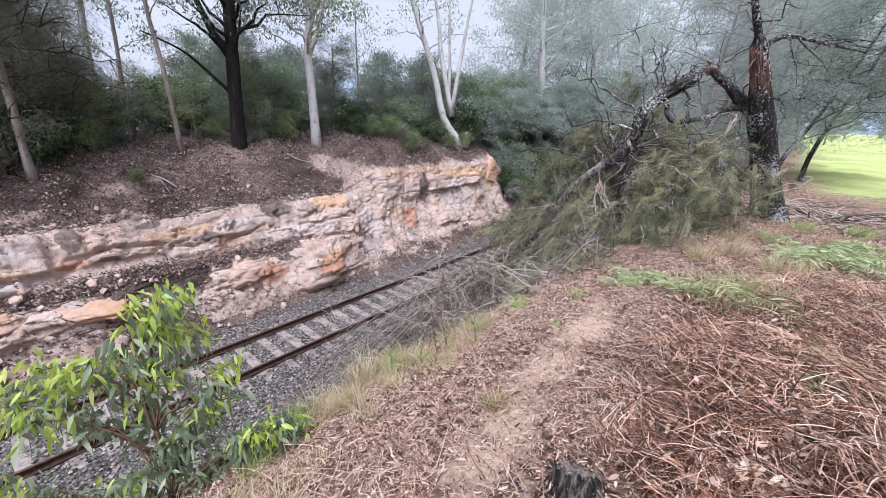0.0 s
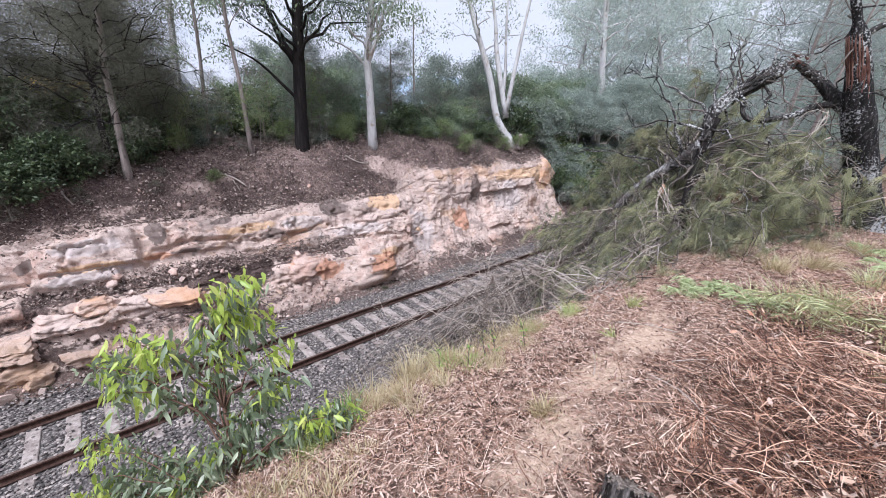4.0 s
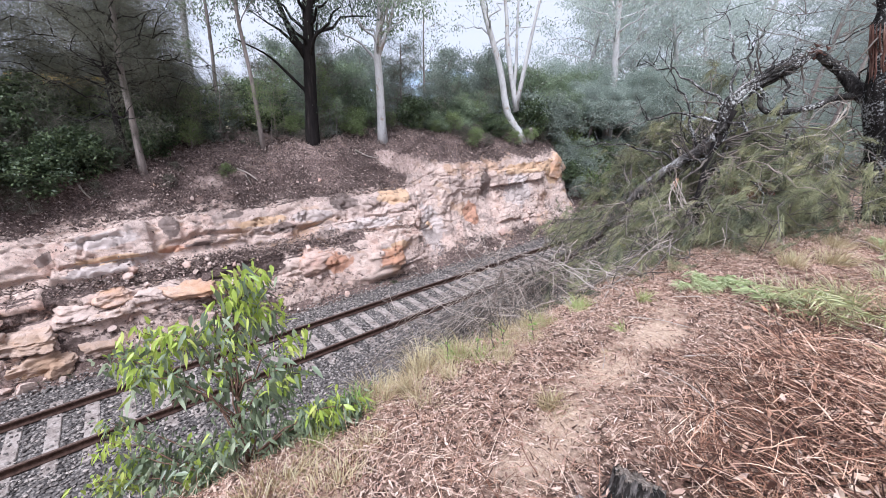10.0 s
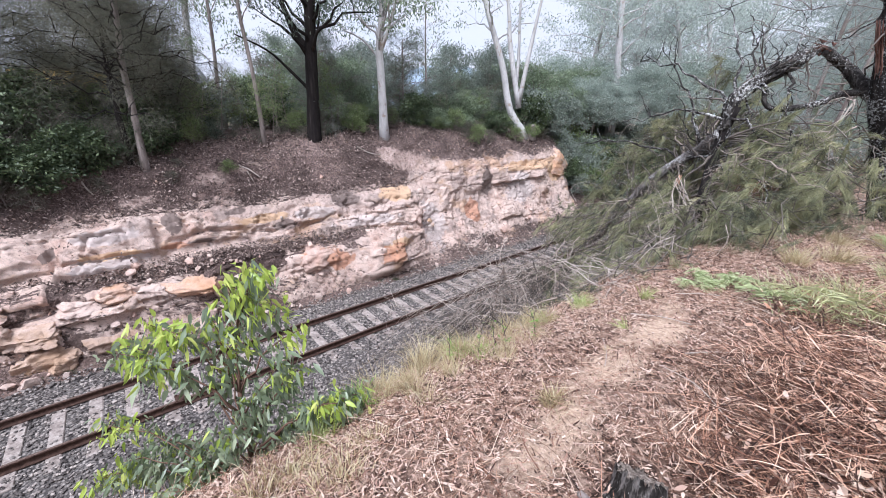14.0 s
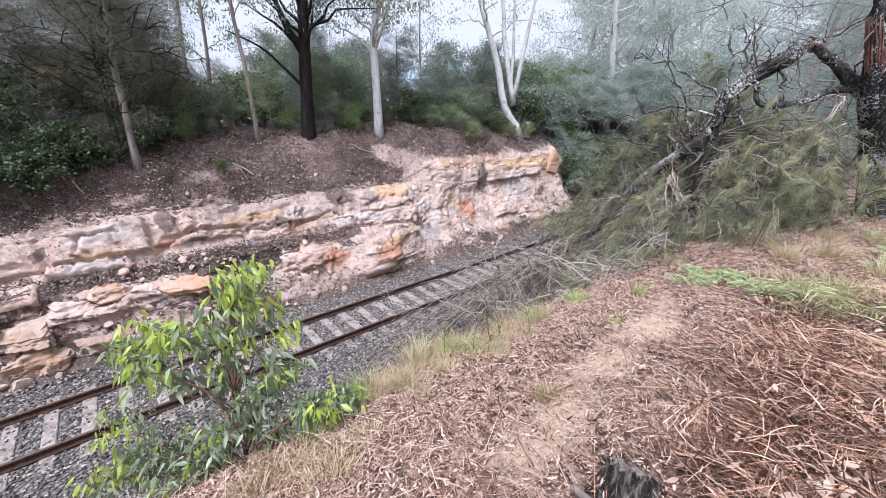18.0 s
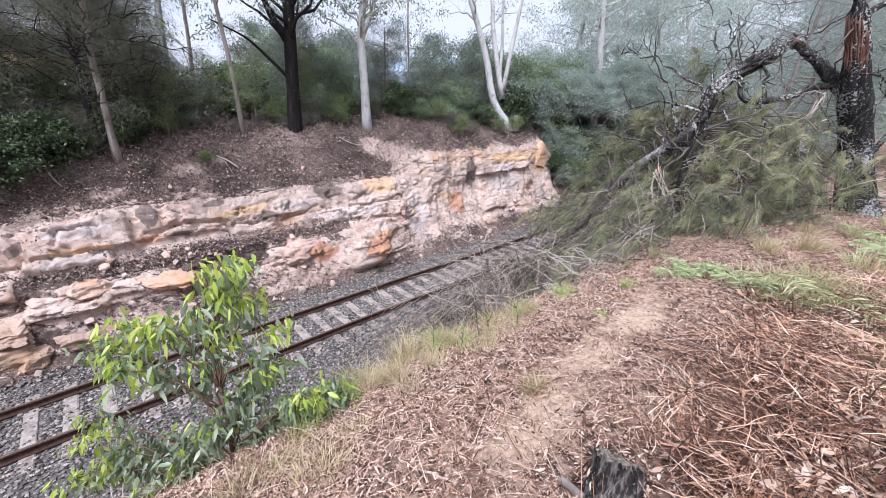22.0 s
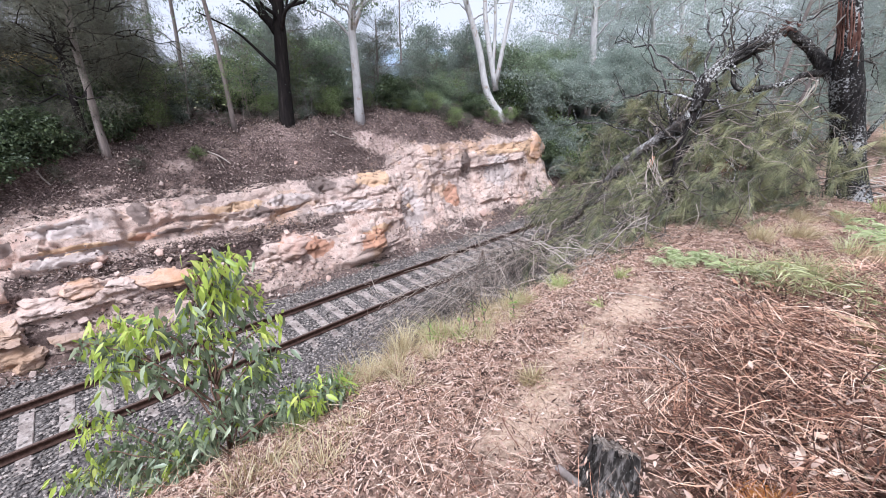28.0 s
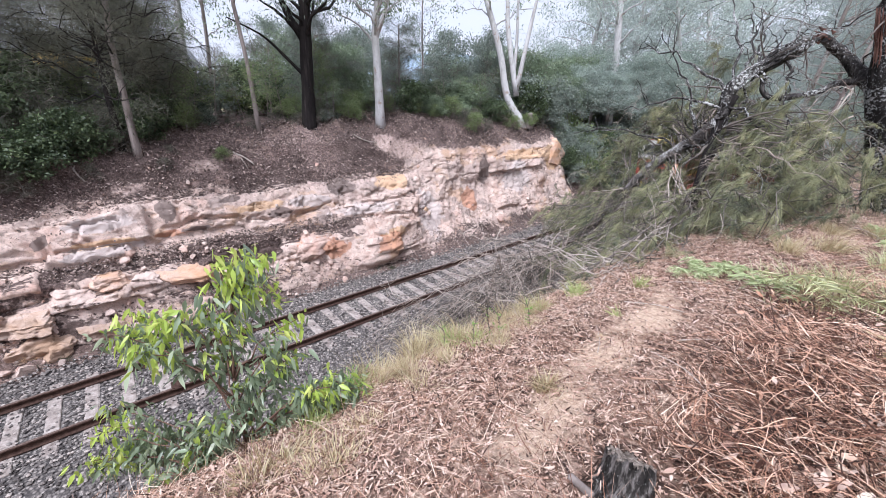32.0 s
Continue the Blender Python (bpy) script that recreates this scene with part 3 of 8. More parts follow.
def make_ground():
    ys = np.concatenate([[-500, -250, -120, -60, -30, -18, -12, -9, -7], np.arange(-6, 23, 0.055), np.arange(23, 30, 0.3), [31, 33, 36, 40, 46, 55, 70, 95, 130, 180, 260, 380, 600]])
    reps = [np.linspace(0, 1, n + 1)[:-1] for n in (4, 4, 6, 10, 16, 20, 24, 16, 14, 18, 12, 10, 6)]
    u_far = np.concatenate([k + r for k, r in enumerate(reps)] + [[13.0]])
    xs_near = np.concatenate([np.linspace(-2.2, 3.2, 40), np.arange(3.3, 12, 0.075), [12.3, 12.8, 13.5, 15, 17, 20, 25, 32, 42, 60, 85, 120, 180, 260, 400, 600]])
    outer = np.array([-600, -350, -200, -120, -80, -55, -40, -30, -22, -16, -12.5])
    ny, nu = len(ys), len(outer) + len(u_far) + len(xs_near)
    w_right = smooth(9.6, 11.0, ys)
    w_end = smooth(20.6, 22.6, ys)
    X, Z, R = np.zeros((ny, nu)), np.zeros((ny, nu)), np.zeros((ny, nu))
    for k, y in enumerate(ys):
        p = LEFT_MASS * (1 - w_right[k]) + RIGHT_MASS * w_right[k]
        p = p * (1 - w_end[k]) + FAR_END * w_end[k]
        x, z, r = (np.interp(u_far, np.arange(14), p[:, c]) for c in range(3))
        # a bulging boulder at the toe and a scree chute between the two rock masses
        bul = math.exp(-((y - 7.2) / 1.3) ** 2)
        x = x + 0.55 * bul * smooth(-0.3, 0.3, z) * (1 - smooth(0.9, 1.7, z))
        nose = float(smooth(6.2, 7.4, y) * (1 - smooth(10.1, 10.9, y)))
        face = np.interp(z, [-0.15, 0.7, 2.7], [-2.62, -3.0, -3.95])
        on_face = nose * smooth(-0.15, 0.1, z) * (1 - smooth(2.6, 2.9, z))
        x = x + (np.maximum(face, x) - x) * on_face * 0.85
        r = np.maximum(r, on_face)
        chute = math.exp(-((y - 10.4) / 0.5) ** 2)
        x = x - 0.35 * chute * smooth(0.0, 1.0, z) * (1 - smooth(3.5, 4.5, z))
        X[k] = np.concatenate([outer, x, xs_near])
        Z[k] = np.concatenate([np.full(len(outer), 5.0) - np.clip((-outer - 30) * 0.006, 0, 3), z, near_z(xs_near, np.full(len(xs_near), y))])
        R[k] = np.concatenate([np.zeros(len(outer)), r, np.zeros(len(xs_near))])
    Y = np.repeat(ys[:, None], nu, 1)
    Z = Z + lip_rise(X, Y)
    # rough rock: facets in tilted beds at two sizes, then finer roughness
    along = np.hypot(np.gradient(X, axis=1), np.gradient(Z, axis=1))
    nx, nz = -np.gradient(Z, axis=1) / along, np.gradient(X, axis=1) / along
    S = np.cumsum(along, axis=1)
    S = S - S[:, len(outer) + len(u_far) - 1][:, None]
    fine = fbm(Y * 2.2, S * 2.4, 31, 5)
    coarse = fbm(Y * 0.6, S * 0.75, 41, 3)
    right = smooth(9.8, 10.8, Y)
    big = facets(Y / 1.4 + 0.25 * fine, S / 0.8 + 0.2 * coarse, 5)
    small = facets(Y / 0.34, S / 0.30, 9)
    boulders = facets(Y / 1.35 + 0.35 * fine, S / 0.95 + 0.3 * coarse, 15)
    groove = fbm(Y * 1.7 + 0.5 * coarse, S * 0.5, 71, 5)
    far = (X < -2.25) & (X > -12)
    band = smooth(1.65, 1.95, Z) * (1 - right)
    smooth_face = smooth(14.4, 15.2, Y)
    d = R * (big * 0.10 * (1 - 0.7 * right) * (1 - band) + boulders * 0.07 * band + small * 0.02 + fine * 0.09 + coarse * 0.30 + right * groove * 0.26 * (1 - smooth_face))
    # slabs of the face, each a plate that stands out with a broken edge: along, up, how far, lean
    wy, wz = Y + 0.16 * fbm(Y * 2.1, Z * 2.6, 141, 4), Z + 0.09 * fbm(Y * 1.9, Z * 2.9, 142, 4) - 0.04 * np.sin(Y * 1.3)
    plates = np.zeros(X.shape)
    for y0, y1, z0, z1, out, tilt in SLABS:
        inside = smooth(0, 0.05, wy - y0) * smooth(0, 0.05, y1 - wy) * smooth(0, 0.045, wz - z0) * smooth(0, 0.10, z1 - wz)
        plates = np.maximum(plates, inside * (out + tilt * (wz - z0) / (z1 - z0) + 0.04 * fbm(Y * 2.2 + y0, Z * 2.6, 144, 3)))
    chips = 1 - np.abs(fbm(Y * 3.1, S * 3.6, 121, 4)) * 2.6
    d = d + R * (plates * far - 0.06 * np.clip(chips, 0, 1) ** 4)
    joint = crevices(Y / 1.6 + 0.5 * fine, S / 0.95 + 0.4 * coarse + 0.12 * Y, 33)
    d = d - R * (1 - smooth(0.0, 0.06, joint)) * (0.15 - 0.08 * right)
    d = d + (1 - R) * far * (fine * 0.10 + small * 0.03)
    X = X + d * nx * far
    Z = Z + far * (d * nz + (1 - R) * (0.12 * coarse + 0.05 * fine))
    # litter gathers where the face is flat, bare rock shows where it is steep
    P = np.stack([X, Y, Z], -1)
    nrm = np.cross(np.gradient(P, axis=0), np.gradient(P, axis=1))
    flat_part = np.abs(nrm[..., 2]) / np.maximum(np.linalg.norm(nrm, axis=-1), 1e-9)
    show = 1.2 * R - 0.6 * smooth(0.60, 0.88, flat_part) * (1 - 0.5 * right) + 0.55 * fbm(Y * 0.9, Z * 1.6, 51, 4) - 0.08
    show = show + 0.6 * smooth(6.2, 7.4, Y) * (1 - right) * smooth(0.0, 0.3, Z) * (Z < 2.8) * far
    show = show - 0.75 * (1 - smooth(5.6, 6.8, Y)) * smooth(-0.1, 0.25, fbm(Y * 0.45 + 3, Z * 0.8, 55, 3)) * (1 - smooth(1.3, 1.9, Z)) * (1 - right)
    # the upper band is bare, the benches below it lie under litter but for the jutting mass further on
    mass = smooth(3.6, 4.6, Y)
    show = show + band * R * 0.45 - 0.06 * (1 - smooth(1.55, 1.85, Z)) * (1 - mass) * (1 - right)
    show = show + 0.22 * (1 - smooth(0.7, 1.1, Z)) * (1 - right) * (R > 0.2)
    show = np.clip(show * (R > 0.04) + 0.8 * smooth(0.05, 0.15, plates) * far, 0, 1)
    show = np.clip(show + 0.62 * smooth(0.10, 0.25, fbm(Y * 1.1, X * 1.1, 61)) * np.exp(-((Y - 3.0) / 1.5) ** 2) * far * ((Z > 3) & (Z < 4.5) & (X < -3)), 0, 1)
    pick = far & (flat_part > 0.5) & (X > -5.2) & (X < -2.2) & (Y > -5) & (Y < 21)
    LEDGE.append(P[pick])
    s = Soup()
    i, j = np.meshgrid(np.arange(ny - 1), np.arange(nu - 1), indexing="ij")
    i, j = i.ravel(), j.ravel()
    quads = np.stack([i * nu + j, i * nu + j + 1, (i + 1) * nu + j + 1, (i + 1) * nu + j], 1)
    s.add(np.stack([X, Y, Z], -1), quads)
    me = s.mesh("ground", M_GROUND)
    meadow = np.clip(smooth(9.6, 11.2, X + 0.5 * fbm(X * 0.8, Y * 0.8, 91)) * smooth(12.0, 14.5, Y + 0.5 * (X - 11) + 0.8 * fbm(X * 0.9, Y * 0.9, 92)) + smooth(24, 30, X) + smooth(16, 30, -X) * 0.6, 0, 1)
    masks = {"rock": show, "sand": path_mask(X, Y) * 1.8, "mulch": 1 - smooth(-3, 0, X), "heap_shade": smooth(9.1, 9.8, X + 0.3 * fbm(X * 2, Y * 2, 95)) * (1 - smooth(11.2, 12.6, X)) * (1 - smooth(4.0, 5.4, Y)) * smooth(0.2, 1.4, Y),
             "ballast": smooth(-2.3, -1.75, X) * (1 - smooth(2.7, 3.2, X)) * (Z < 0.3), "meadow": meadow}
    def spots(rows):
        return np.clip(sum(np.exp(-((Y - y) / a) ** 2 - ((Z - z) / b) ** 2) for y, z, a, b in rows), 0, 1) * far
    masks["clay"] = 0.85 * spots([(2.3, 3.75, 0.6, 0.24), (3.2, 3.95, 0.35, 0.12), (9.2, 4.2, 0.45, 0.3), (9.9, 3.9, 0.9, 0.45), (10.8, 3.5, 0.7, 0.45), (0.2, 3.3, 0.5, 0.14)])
    # brown stains, with a crack's shadow and the boulder's dark undercut painted in
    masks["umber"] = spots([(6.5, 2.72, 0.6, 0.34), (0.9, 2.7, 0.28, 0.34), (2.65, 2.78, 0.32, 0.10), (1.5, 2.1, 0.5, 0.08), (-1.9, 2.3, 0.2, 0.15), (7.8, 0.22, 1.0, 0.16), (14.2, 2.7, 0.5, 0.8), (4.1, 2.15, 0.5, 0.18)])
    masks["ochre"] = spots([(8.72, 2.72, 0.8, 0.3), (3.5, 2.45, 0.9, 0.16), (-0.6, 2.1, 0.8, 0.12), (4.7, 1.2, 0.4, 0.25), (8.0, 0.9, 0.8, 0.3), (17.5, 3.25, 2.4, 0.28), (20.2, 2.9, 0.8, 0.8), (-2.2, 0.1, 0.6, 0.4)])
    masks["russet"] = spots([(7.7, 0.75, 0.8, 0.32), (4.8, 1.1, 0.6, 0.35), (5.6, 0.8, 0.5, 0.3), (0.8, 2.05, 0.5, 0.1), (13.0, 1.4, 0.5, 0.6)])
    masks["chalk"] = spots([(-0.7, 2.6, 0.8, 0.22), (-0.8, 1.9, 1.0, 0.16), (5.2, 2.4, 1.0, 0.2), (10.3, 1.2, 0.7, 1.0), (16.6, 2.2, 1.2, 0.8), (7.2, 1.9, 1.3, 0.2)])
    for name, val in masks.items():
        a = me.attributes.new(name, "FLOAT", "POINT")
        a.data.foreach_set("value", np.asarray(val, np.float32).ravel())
    ob = new("ground", me)
    return tagged(ob, "leaf-littered earth banks of a railway cutting with bare sandstone", "ground", kind="structure")


make_ground()


# ---------------------------------------------------------------- railway track
GAUGE, PITCH, Y0 = 1.435, 0.601, -2.02 - 8 * 0.601


def make_track():
    track = thing("railway_track", "single railway track with rusty rails on weathered sleepers in ballast", "railway track", kind="structure")
    # rail section, x across, z up from the foot
    half = [(0.0, 0.0), (0.064, 0.0), (0.064, 0.010), (0.018, 0.026), (0.009, 0.045), (0.009, 0.105), (0.016, 0.115), (0.035, 0.122), (0.035, 0.142), (0.028, 0.150), (0.0, 0.151)]
    sec = half + [(-x, z) for x, z in half[-2:0:-1]]
    n = len(sec)
    ys = np.concatenate([np.linspace(-40, 90, 120), np.linspace(98, 560, 60)])
    for side in (-1, 1):
        s = Soup()
        cx = side * (GAUGE / 2 + 0.035)
        v = np.array([[(cx + x + 0.006 * math.sin(y * 0.7 + side), y, z - 0.151 + 0.006 * math.sin(y * 0.45)) for x, z in sec] for y in ys])
        m = len(ys)
        i, j = np.meshgrid(np.arange(m - 1), np.arange(n), indexing="ij")
        i, j = i.ravel(), j.ravel()
        q = np.stack([i * n + j, i * n + (j + 1) % n, (i + 1) * n + (j + 1) % n, (i + 1) * n + j], 1)
        s.add(v, q)
        rail = part("rail", s, M_RAIL, track, "rusty brown steel rail", flat=True)
        h = Soup()
        w = np.array([[(cx - 0.026 + 0.006 * math.sin(y * 0.7 + side), y, 0.0022 + 0.006 * math.sin(y * 0.45)), (cx + 0.026 + 0.006 * math.sin(y * 0.7 + side), y, 0.0022 + 0.006 * math.sin(y * 0.45))] for y in ys])
        h.add(w, [(2 * k, 2 * k + 1, 2 * k + 3, 2 * k + 2) for k in range(m - 1)])
        part("running_surface", h, M_RAIL_TOP, rail, "dull worn running surface")
    # sleepers: bevelled beams with uneven ends, three shapes
    shapes = []
    for k in range(4):
        bm = bmesh.new()
        bmesh.ops.create_cube(bm, size=1.0)
        bmesh.ops.scale(bm, vec=(2.45, 0.235, 0.13), verts=bm.verts)
        bmesh.ops.bevel(bm, geom=bm.edges[:], offset=0.012, segments=1, affect="EDGES")
        for v in bm.verts:
            v.co.x += rng.normal(0, 0.012)
            v.co.y += rng.normal(0, 0.006)
            v.co.z += rng.normal(0, 0.003)
        me = bpy.data.meshes.new("sleeper")
        bm.to_mesh(me)
        bm.free()
        me.materials.append(M_SLEEPER)
        shapes.append(me)
    bm = bmesh.new()
    bmesh.ops.create_cube(bm, size=1.0)
    bmesh.ops.scale(bm, vec=(0.28, 0.17, 0.016), verts=bm.verts)
    for sx in (-0.10, 0.10):
        for sy in (-0.055, 0.055):
            r = bmesh.ops.create_cone(bm, cap_ends=True, segments=6, radius1=0.018, radius2=0.013, depth=0.03)
            bmesh.ops.translate(bm, vec=(sx, sy, 0.02), verts=r["verts"])
    plate = bpy.data.meshes.new("tie_plate")
    bm.to_mesh(plate)
    bm.free()
    plate.materials.append(M_RAIL)
    for k in range(-3, 62):
        y = Y0 + 8 * PITCH + k * PITCH
        ob = link("sleeper", shapes[k % 4], track)
        ob.matrix_local = pose(rng.normal(0, 0.03), y + rng.normal(0, 0.02), -0.151 - 0.016 - 0.065 + rng.normal(0, 0.004), rng.normal(0, 0.8), 0, rng.normal(0, 1.2) + (180 if k % 8 > 3 else 0))
        if -2 <= k < 36:
            for side in (-1, 1):
                p = link("tie_plate", plate, ob)
                p.matrix_parent_inverse = Matrix.Identity(4)
                p.matrix_basis = ob.matrix_local.inverted() @ pose(side * (GAUGE / 2 + 0.035), y, -0.160)
    return track


track = make_track()


# ---------------------------------------------------------------- blocks and boulders that stand out of the far rock face
def block_mesh(name, mat, seed, cuts=11, round_=0.68, level=4, rough=1.0):
    """A boulder: a sphere trimmed by random planes, chipped and pitted, unit half-size."""
    g = np.random.default_rng(seed)
    bm = bmesh.new()
    bmesh.ops.create_icosphere(bm, subdivisions=level, radius=1.0)
    nor = unit(g.normal(0, 1, (cuts, 3)))
    nor[:6] = [(1, 0.1, 0.1), (-1, 0, 0), (0.05, 1, 0.1), (0, -1, 0.1), (0.2, 0, 1), (0, 0, -1)]
    nor = unit(nor + g.normal(0, 0.16, nor.shape))
    lim = g.uniform(round_ - 0.14, round_ + 0.10, cuts)
    c = np.array([v.co for v in bm.verts]) * 1.25
    for n, l in zip(nor, lim):
        c = c - n * np.maximum(c @ n - l, 0)[:, None] * 0.9
    out = unit(c)
    lump = fbm(c[:, 1] * 2.8 + c[:, 0] * 0.9, c[:, 2] * 2.2 - c[:, 0] * 1.1, seed, 6)
    chip = facets(c[:, 1] * 3.4 + 0.4 * lump, c[:, 2] * 2.0 + c[:, 0] * 1.7, seed + 3)
    bed = (c[:, 2] * 1.6 + 0.35 * lump + 0.3 * g.random()) % 1.0
    chip = 0.7 * chip + 1.1 * (np.where(bed < 0.85, bed / 0.85, (1 - bed) / 0.15) - 0.5)
    grit = fbm(c[:, 1] * 6 + c[:, 0] * 4, c[:, 2] * 7 - c[:, 0] * 5, seed + 7, 5)
    c = c + out * (rough * (0.15 * lump + 0.09 * chip) + 0.07 * grit)[:, None]
    for v, p in zip(bm.verts, c):
        v.co = p
    for f in bm.faces:
        f.smooth = level > 3
    me = bpy.data.meshes.new(name)
    bm.to_mesh(me)
    bm.free()
    me.materials.append(mat)
    return me


def make_blocks():
    wall = thing("rock_outcrop", "weathered pink and orange sandstone blocks jutting from the cutting", "rock", kind="structure")
    mats = dict(orange=M_ROCK_ORANGE, pale=M_ROCK_PALE, red=M_ROCK_RED, brown=M_ROCK_BROWN, cream=M_ROCK, grey=M_ROCK_GREY)
    # tone, place, half-sizes across the wall, along it and up
    rows = [("orange", -3.16, 0.90, 0.98, 0.50, 0.85, 0.34), ("red", -3.12, 4.75, 1.02, 0.6, 0.85, 0.46), ("brown", -2.8, -2.3, 0.12, 0.55, 0.8, 0.42), ("brown", -3.0, -2.5, 0.72, 0.5, 0.62, 0.30), ("pale", -3.25, -1.5, 1.16, 0.45, 0.6, 0.22), ("red", -3.35, 5.9, 0.75, 0.5, 0.7, 0.5),
            ("orange", -3.2, -0.78, 1.24, 0.45, 0.55, 0.24), ("pale", -3.22, 0.0, 1.12, 0.4, 0.42, 0.28), ("grey", -3.25, 2.3, 0.92, 0.4, 0.45, 0.18), ("orange", -4.55, 20.7, 3.15, 0.8, 1.15, 1.0), ("brown", -2.75, -1.2, 0.22, 0.45, 0.5, 0.24),
            ("brown", -3.0, -3.2, 0.9, 0.45, 0.6, 0.3), ("brown", -2.78, -2.3, 0.66, 0.42, 0.52, 0.24), ("brown", -2.6, -2.0, 0.0, 0.36, 0.44, 0.34)]
    for k, (tone, x, y, z, a, b, c) in enumerate(rows):
        me = block_mesh("rock_block", mats[tone], 40 + k, level=5, rough=0.3 if y > 15 else 1.0)
        ob = link("rock_block", me, wall)
        ob.matrix_local = pose(x + 0.06, y, z, rng.normal(0, 4) - 3, rng.normal(0, 5), rng.normal(0, 6)) @ Matrix.Diagonal((a, b, c, 1))
    small = [block_mesh("loose_rock", m, 90 + k, 9, 0.7, 2) for k, m in enumerate((M_ROCK, M_ROCK_PALE, M_ROCK_RED, M_ROCK_GREY))]
    for k in range(420):
        y = -3.5 + 23.5 * rng.random() ** 1.4
        u = rng.random()
        p = LEFT_MASS if y < 10 else RIGHT_MASS
        x = rng.uniform(-3.7, -2.2) if u < 0.7 else rng.uniform(-5.4, -4.0)
        z = float(np.interp(x, p[:, 0], p[:, 1]))
        r = (0.035 + 0.14 * rng.random() ** 4) * (1.0 if u < 0.7 else 0.5)
        ob = link("loose_rock", small[k % 4], wall)
        ob.matrix_local = pose(x + 0.06, y, z + r * 0.4, rng.uniform(0, 360), rng.uniform(0, 360), rng.uniform(0, 360)) @ Matrix.Diagonal((r, r * rng.uniform(0.8, 1.5), r * rng.uniform(0.5, 0.9), 1))


make_blocks()


def make_ballast():
    """Loose crushed stones over the ballast bed."""
    n = 26000
    y = -5 + 31 * rng.random(n) ** 1.15
    x = np.where(rng.random(n) < 0.06, rng.uniform(-2.6, -1.9, n), rng.uniform(-2.1, 3.1, n))
    z = np.where(x < -1.75, np.interp(x, [-2.6, -1.75], [-0.16, -0.24]), near_z(np.maximum(x, -1.75), y))
    # keep the stones off the sleepers and rails
    k = np.abs(((y - (Y0 + 8 * PITCH)) / PITCH + 0.5) % 1 - 0.5) * PITCH
    on = (k < 0.135) & (np.abs(x) < 1.22)
    keep = (~on | (rng.random(n) < np.where(np.abs(x) > 0.86, 0.9, 0.27))) & (np.abs(np.abs(x) - GAUGE / 2 - 0.035) > 0.07)
    x, y, z, on = x[keep], y[keep], z[keep], on[keep]
    n = len(x)
    base = np.array([(0, 0, 1), (0.9, 0, 0.35), (0.28, 0.85, 0.4), (-0.72, 0.53, 0.3), (-0.72, -0.53, 0.4), (0.28, -0.85, 0.3), (0.5, 0.4, -0.5), (-0.6, 0, -0.5), (0.4, -0.5, -0.5)])
    tris = [(0, 1, 2), (0, 2, 3), (0, 3, 4), (0, 4, 5), (0, 5, 1), (1, 6, 2), (2, 6, 3), (3, 6, 7), (3, 7, 4), (4, 7, 8), (4, 8, 5), (5, 8, 1), (1, 8, 6)]
    v = base[None] * rng.uniform(0.6, 1.25, (n, 9, 1))
    th = rng.uniform(0, 2 * np.pi, n)
    c, s_ = np.cos(th), np.sin(th)
    v = np.stack([v[..., 0] * c[:, None] - v[..., 1] * s_[:, None], v[..., 0] * s_[:, None] + v[..., 1] * c[:, None], v[..., 2] * 0.75], -1)
    size = rng.uniform(0.02, 0.05, n)[:, None, None]
    top = np.where(on, -0.167, z + 0.006)
    v = v * size + np.stack([x, y, top], -1)[:, None] + np.array([0, 0, 0.01])
    s = Soup().many(v, tris=tris)
    ob = part("ballast_stones", s, M_STONE, None, flat=True)
    tagged(ob, "grey crushed stone ballast between and beside the rails", "ballast", kind="stuff")


make_ballast()

# ---------------------------------------------------------------- trees
rng = np.random.default_rng(21)
M_GUM_LEAF = leaf_mat("gum_leaves", [(0.0, (0.12, 0.155, 0.10)), (0.5, (0.25, 0.31, 0.19)), (1.0, (0.41, 0.48, 0.30))], 0.5, 0.35)
# bluish haze over the tall pale gums is mixed into these leaf tones
M_PALE_LEAF = leaf_mat("haze_paled_gum_leaves", [(0.0, (0.37, 0.42, 0.39)), (0.5, (0.54, 0.585, 0.55)), (1.0, (0.69, 0.72, 0.68))], 0.5, 0.5)
M_DARK_LEAF = leaf_mat("dark_leaves", [(0.0, (0.07, 0.09, 0.068)), (0.5, (0.155, 0.19, 0.142)), (1.0, (0.28, 0.32, 0.24))], 0.45, 0.35)
# haze at the cutting's far end is painted into the leaf colour
M_FAR_LEAF = leaf_mat("haze_tinted_far_leaves", [(0.0, (0.25, 0.30, 0.26)), (0.5, (0.41, 0.465, 0.40)), (1.0, (0.58, 0.63, 0.55))], 0.5, 0.45)
M_OAK_LEAF = leaf_mat("she_oak_needles", [(0.0, (0.062, 0.062, 0.046)), (0.5, (0.14, 0.136, 0.098)), (1.0, (0.25, 0.236, 0.17))], 0.6, 0.3)
# near-bank needles greyed and paled, their haze is only colour
M_HAZY_OAK = leaf_mat("haze_tinted_needles", [(0.0, (0.21, 0.25, 0.235)), (0.5, (0.38, 0.425, 0.40)), (1.0, (0.58, 0.62, 0.58))], 0.6, 0.5)


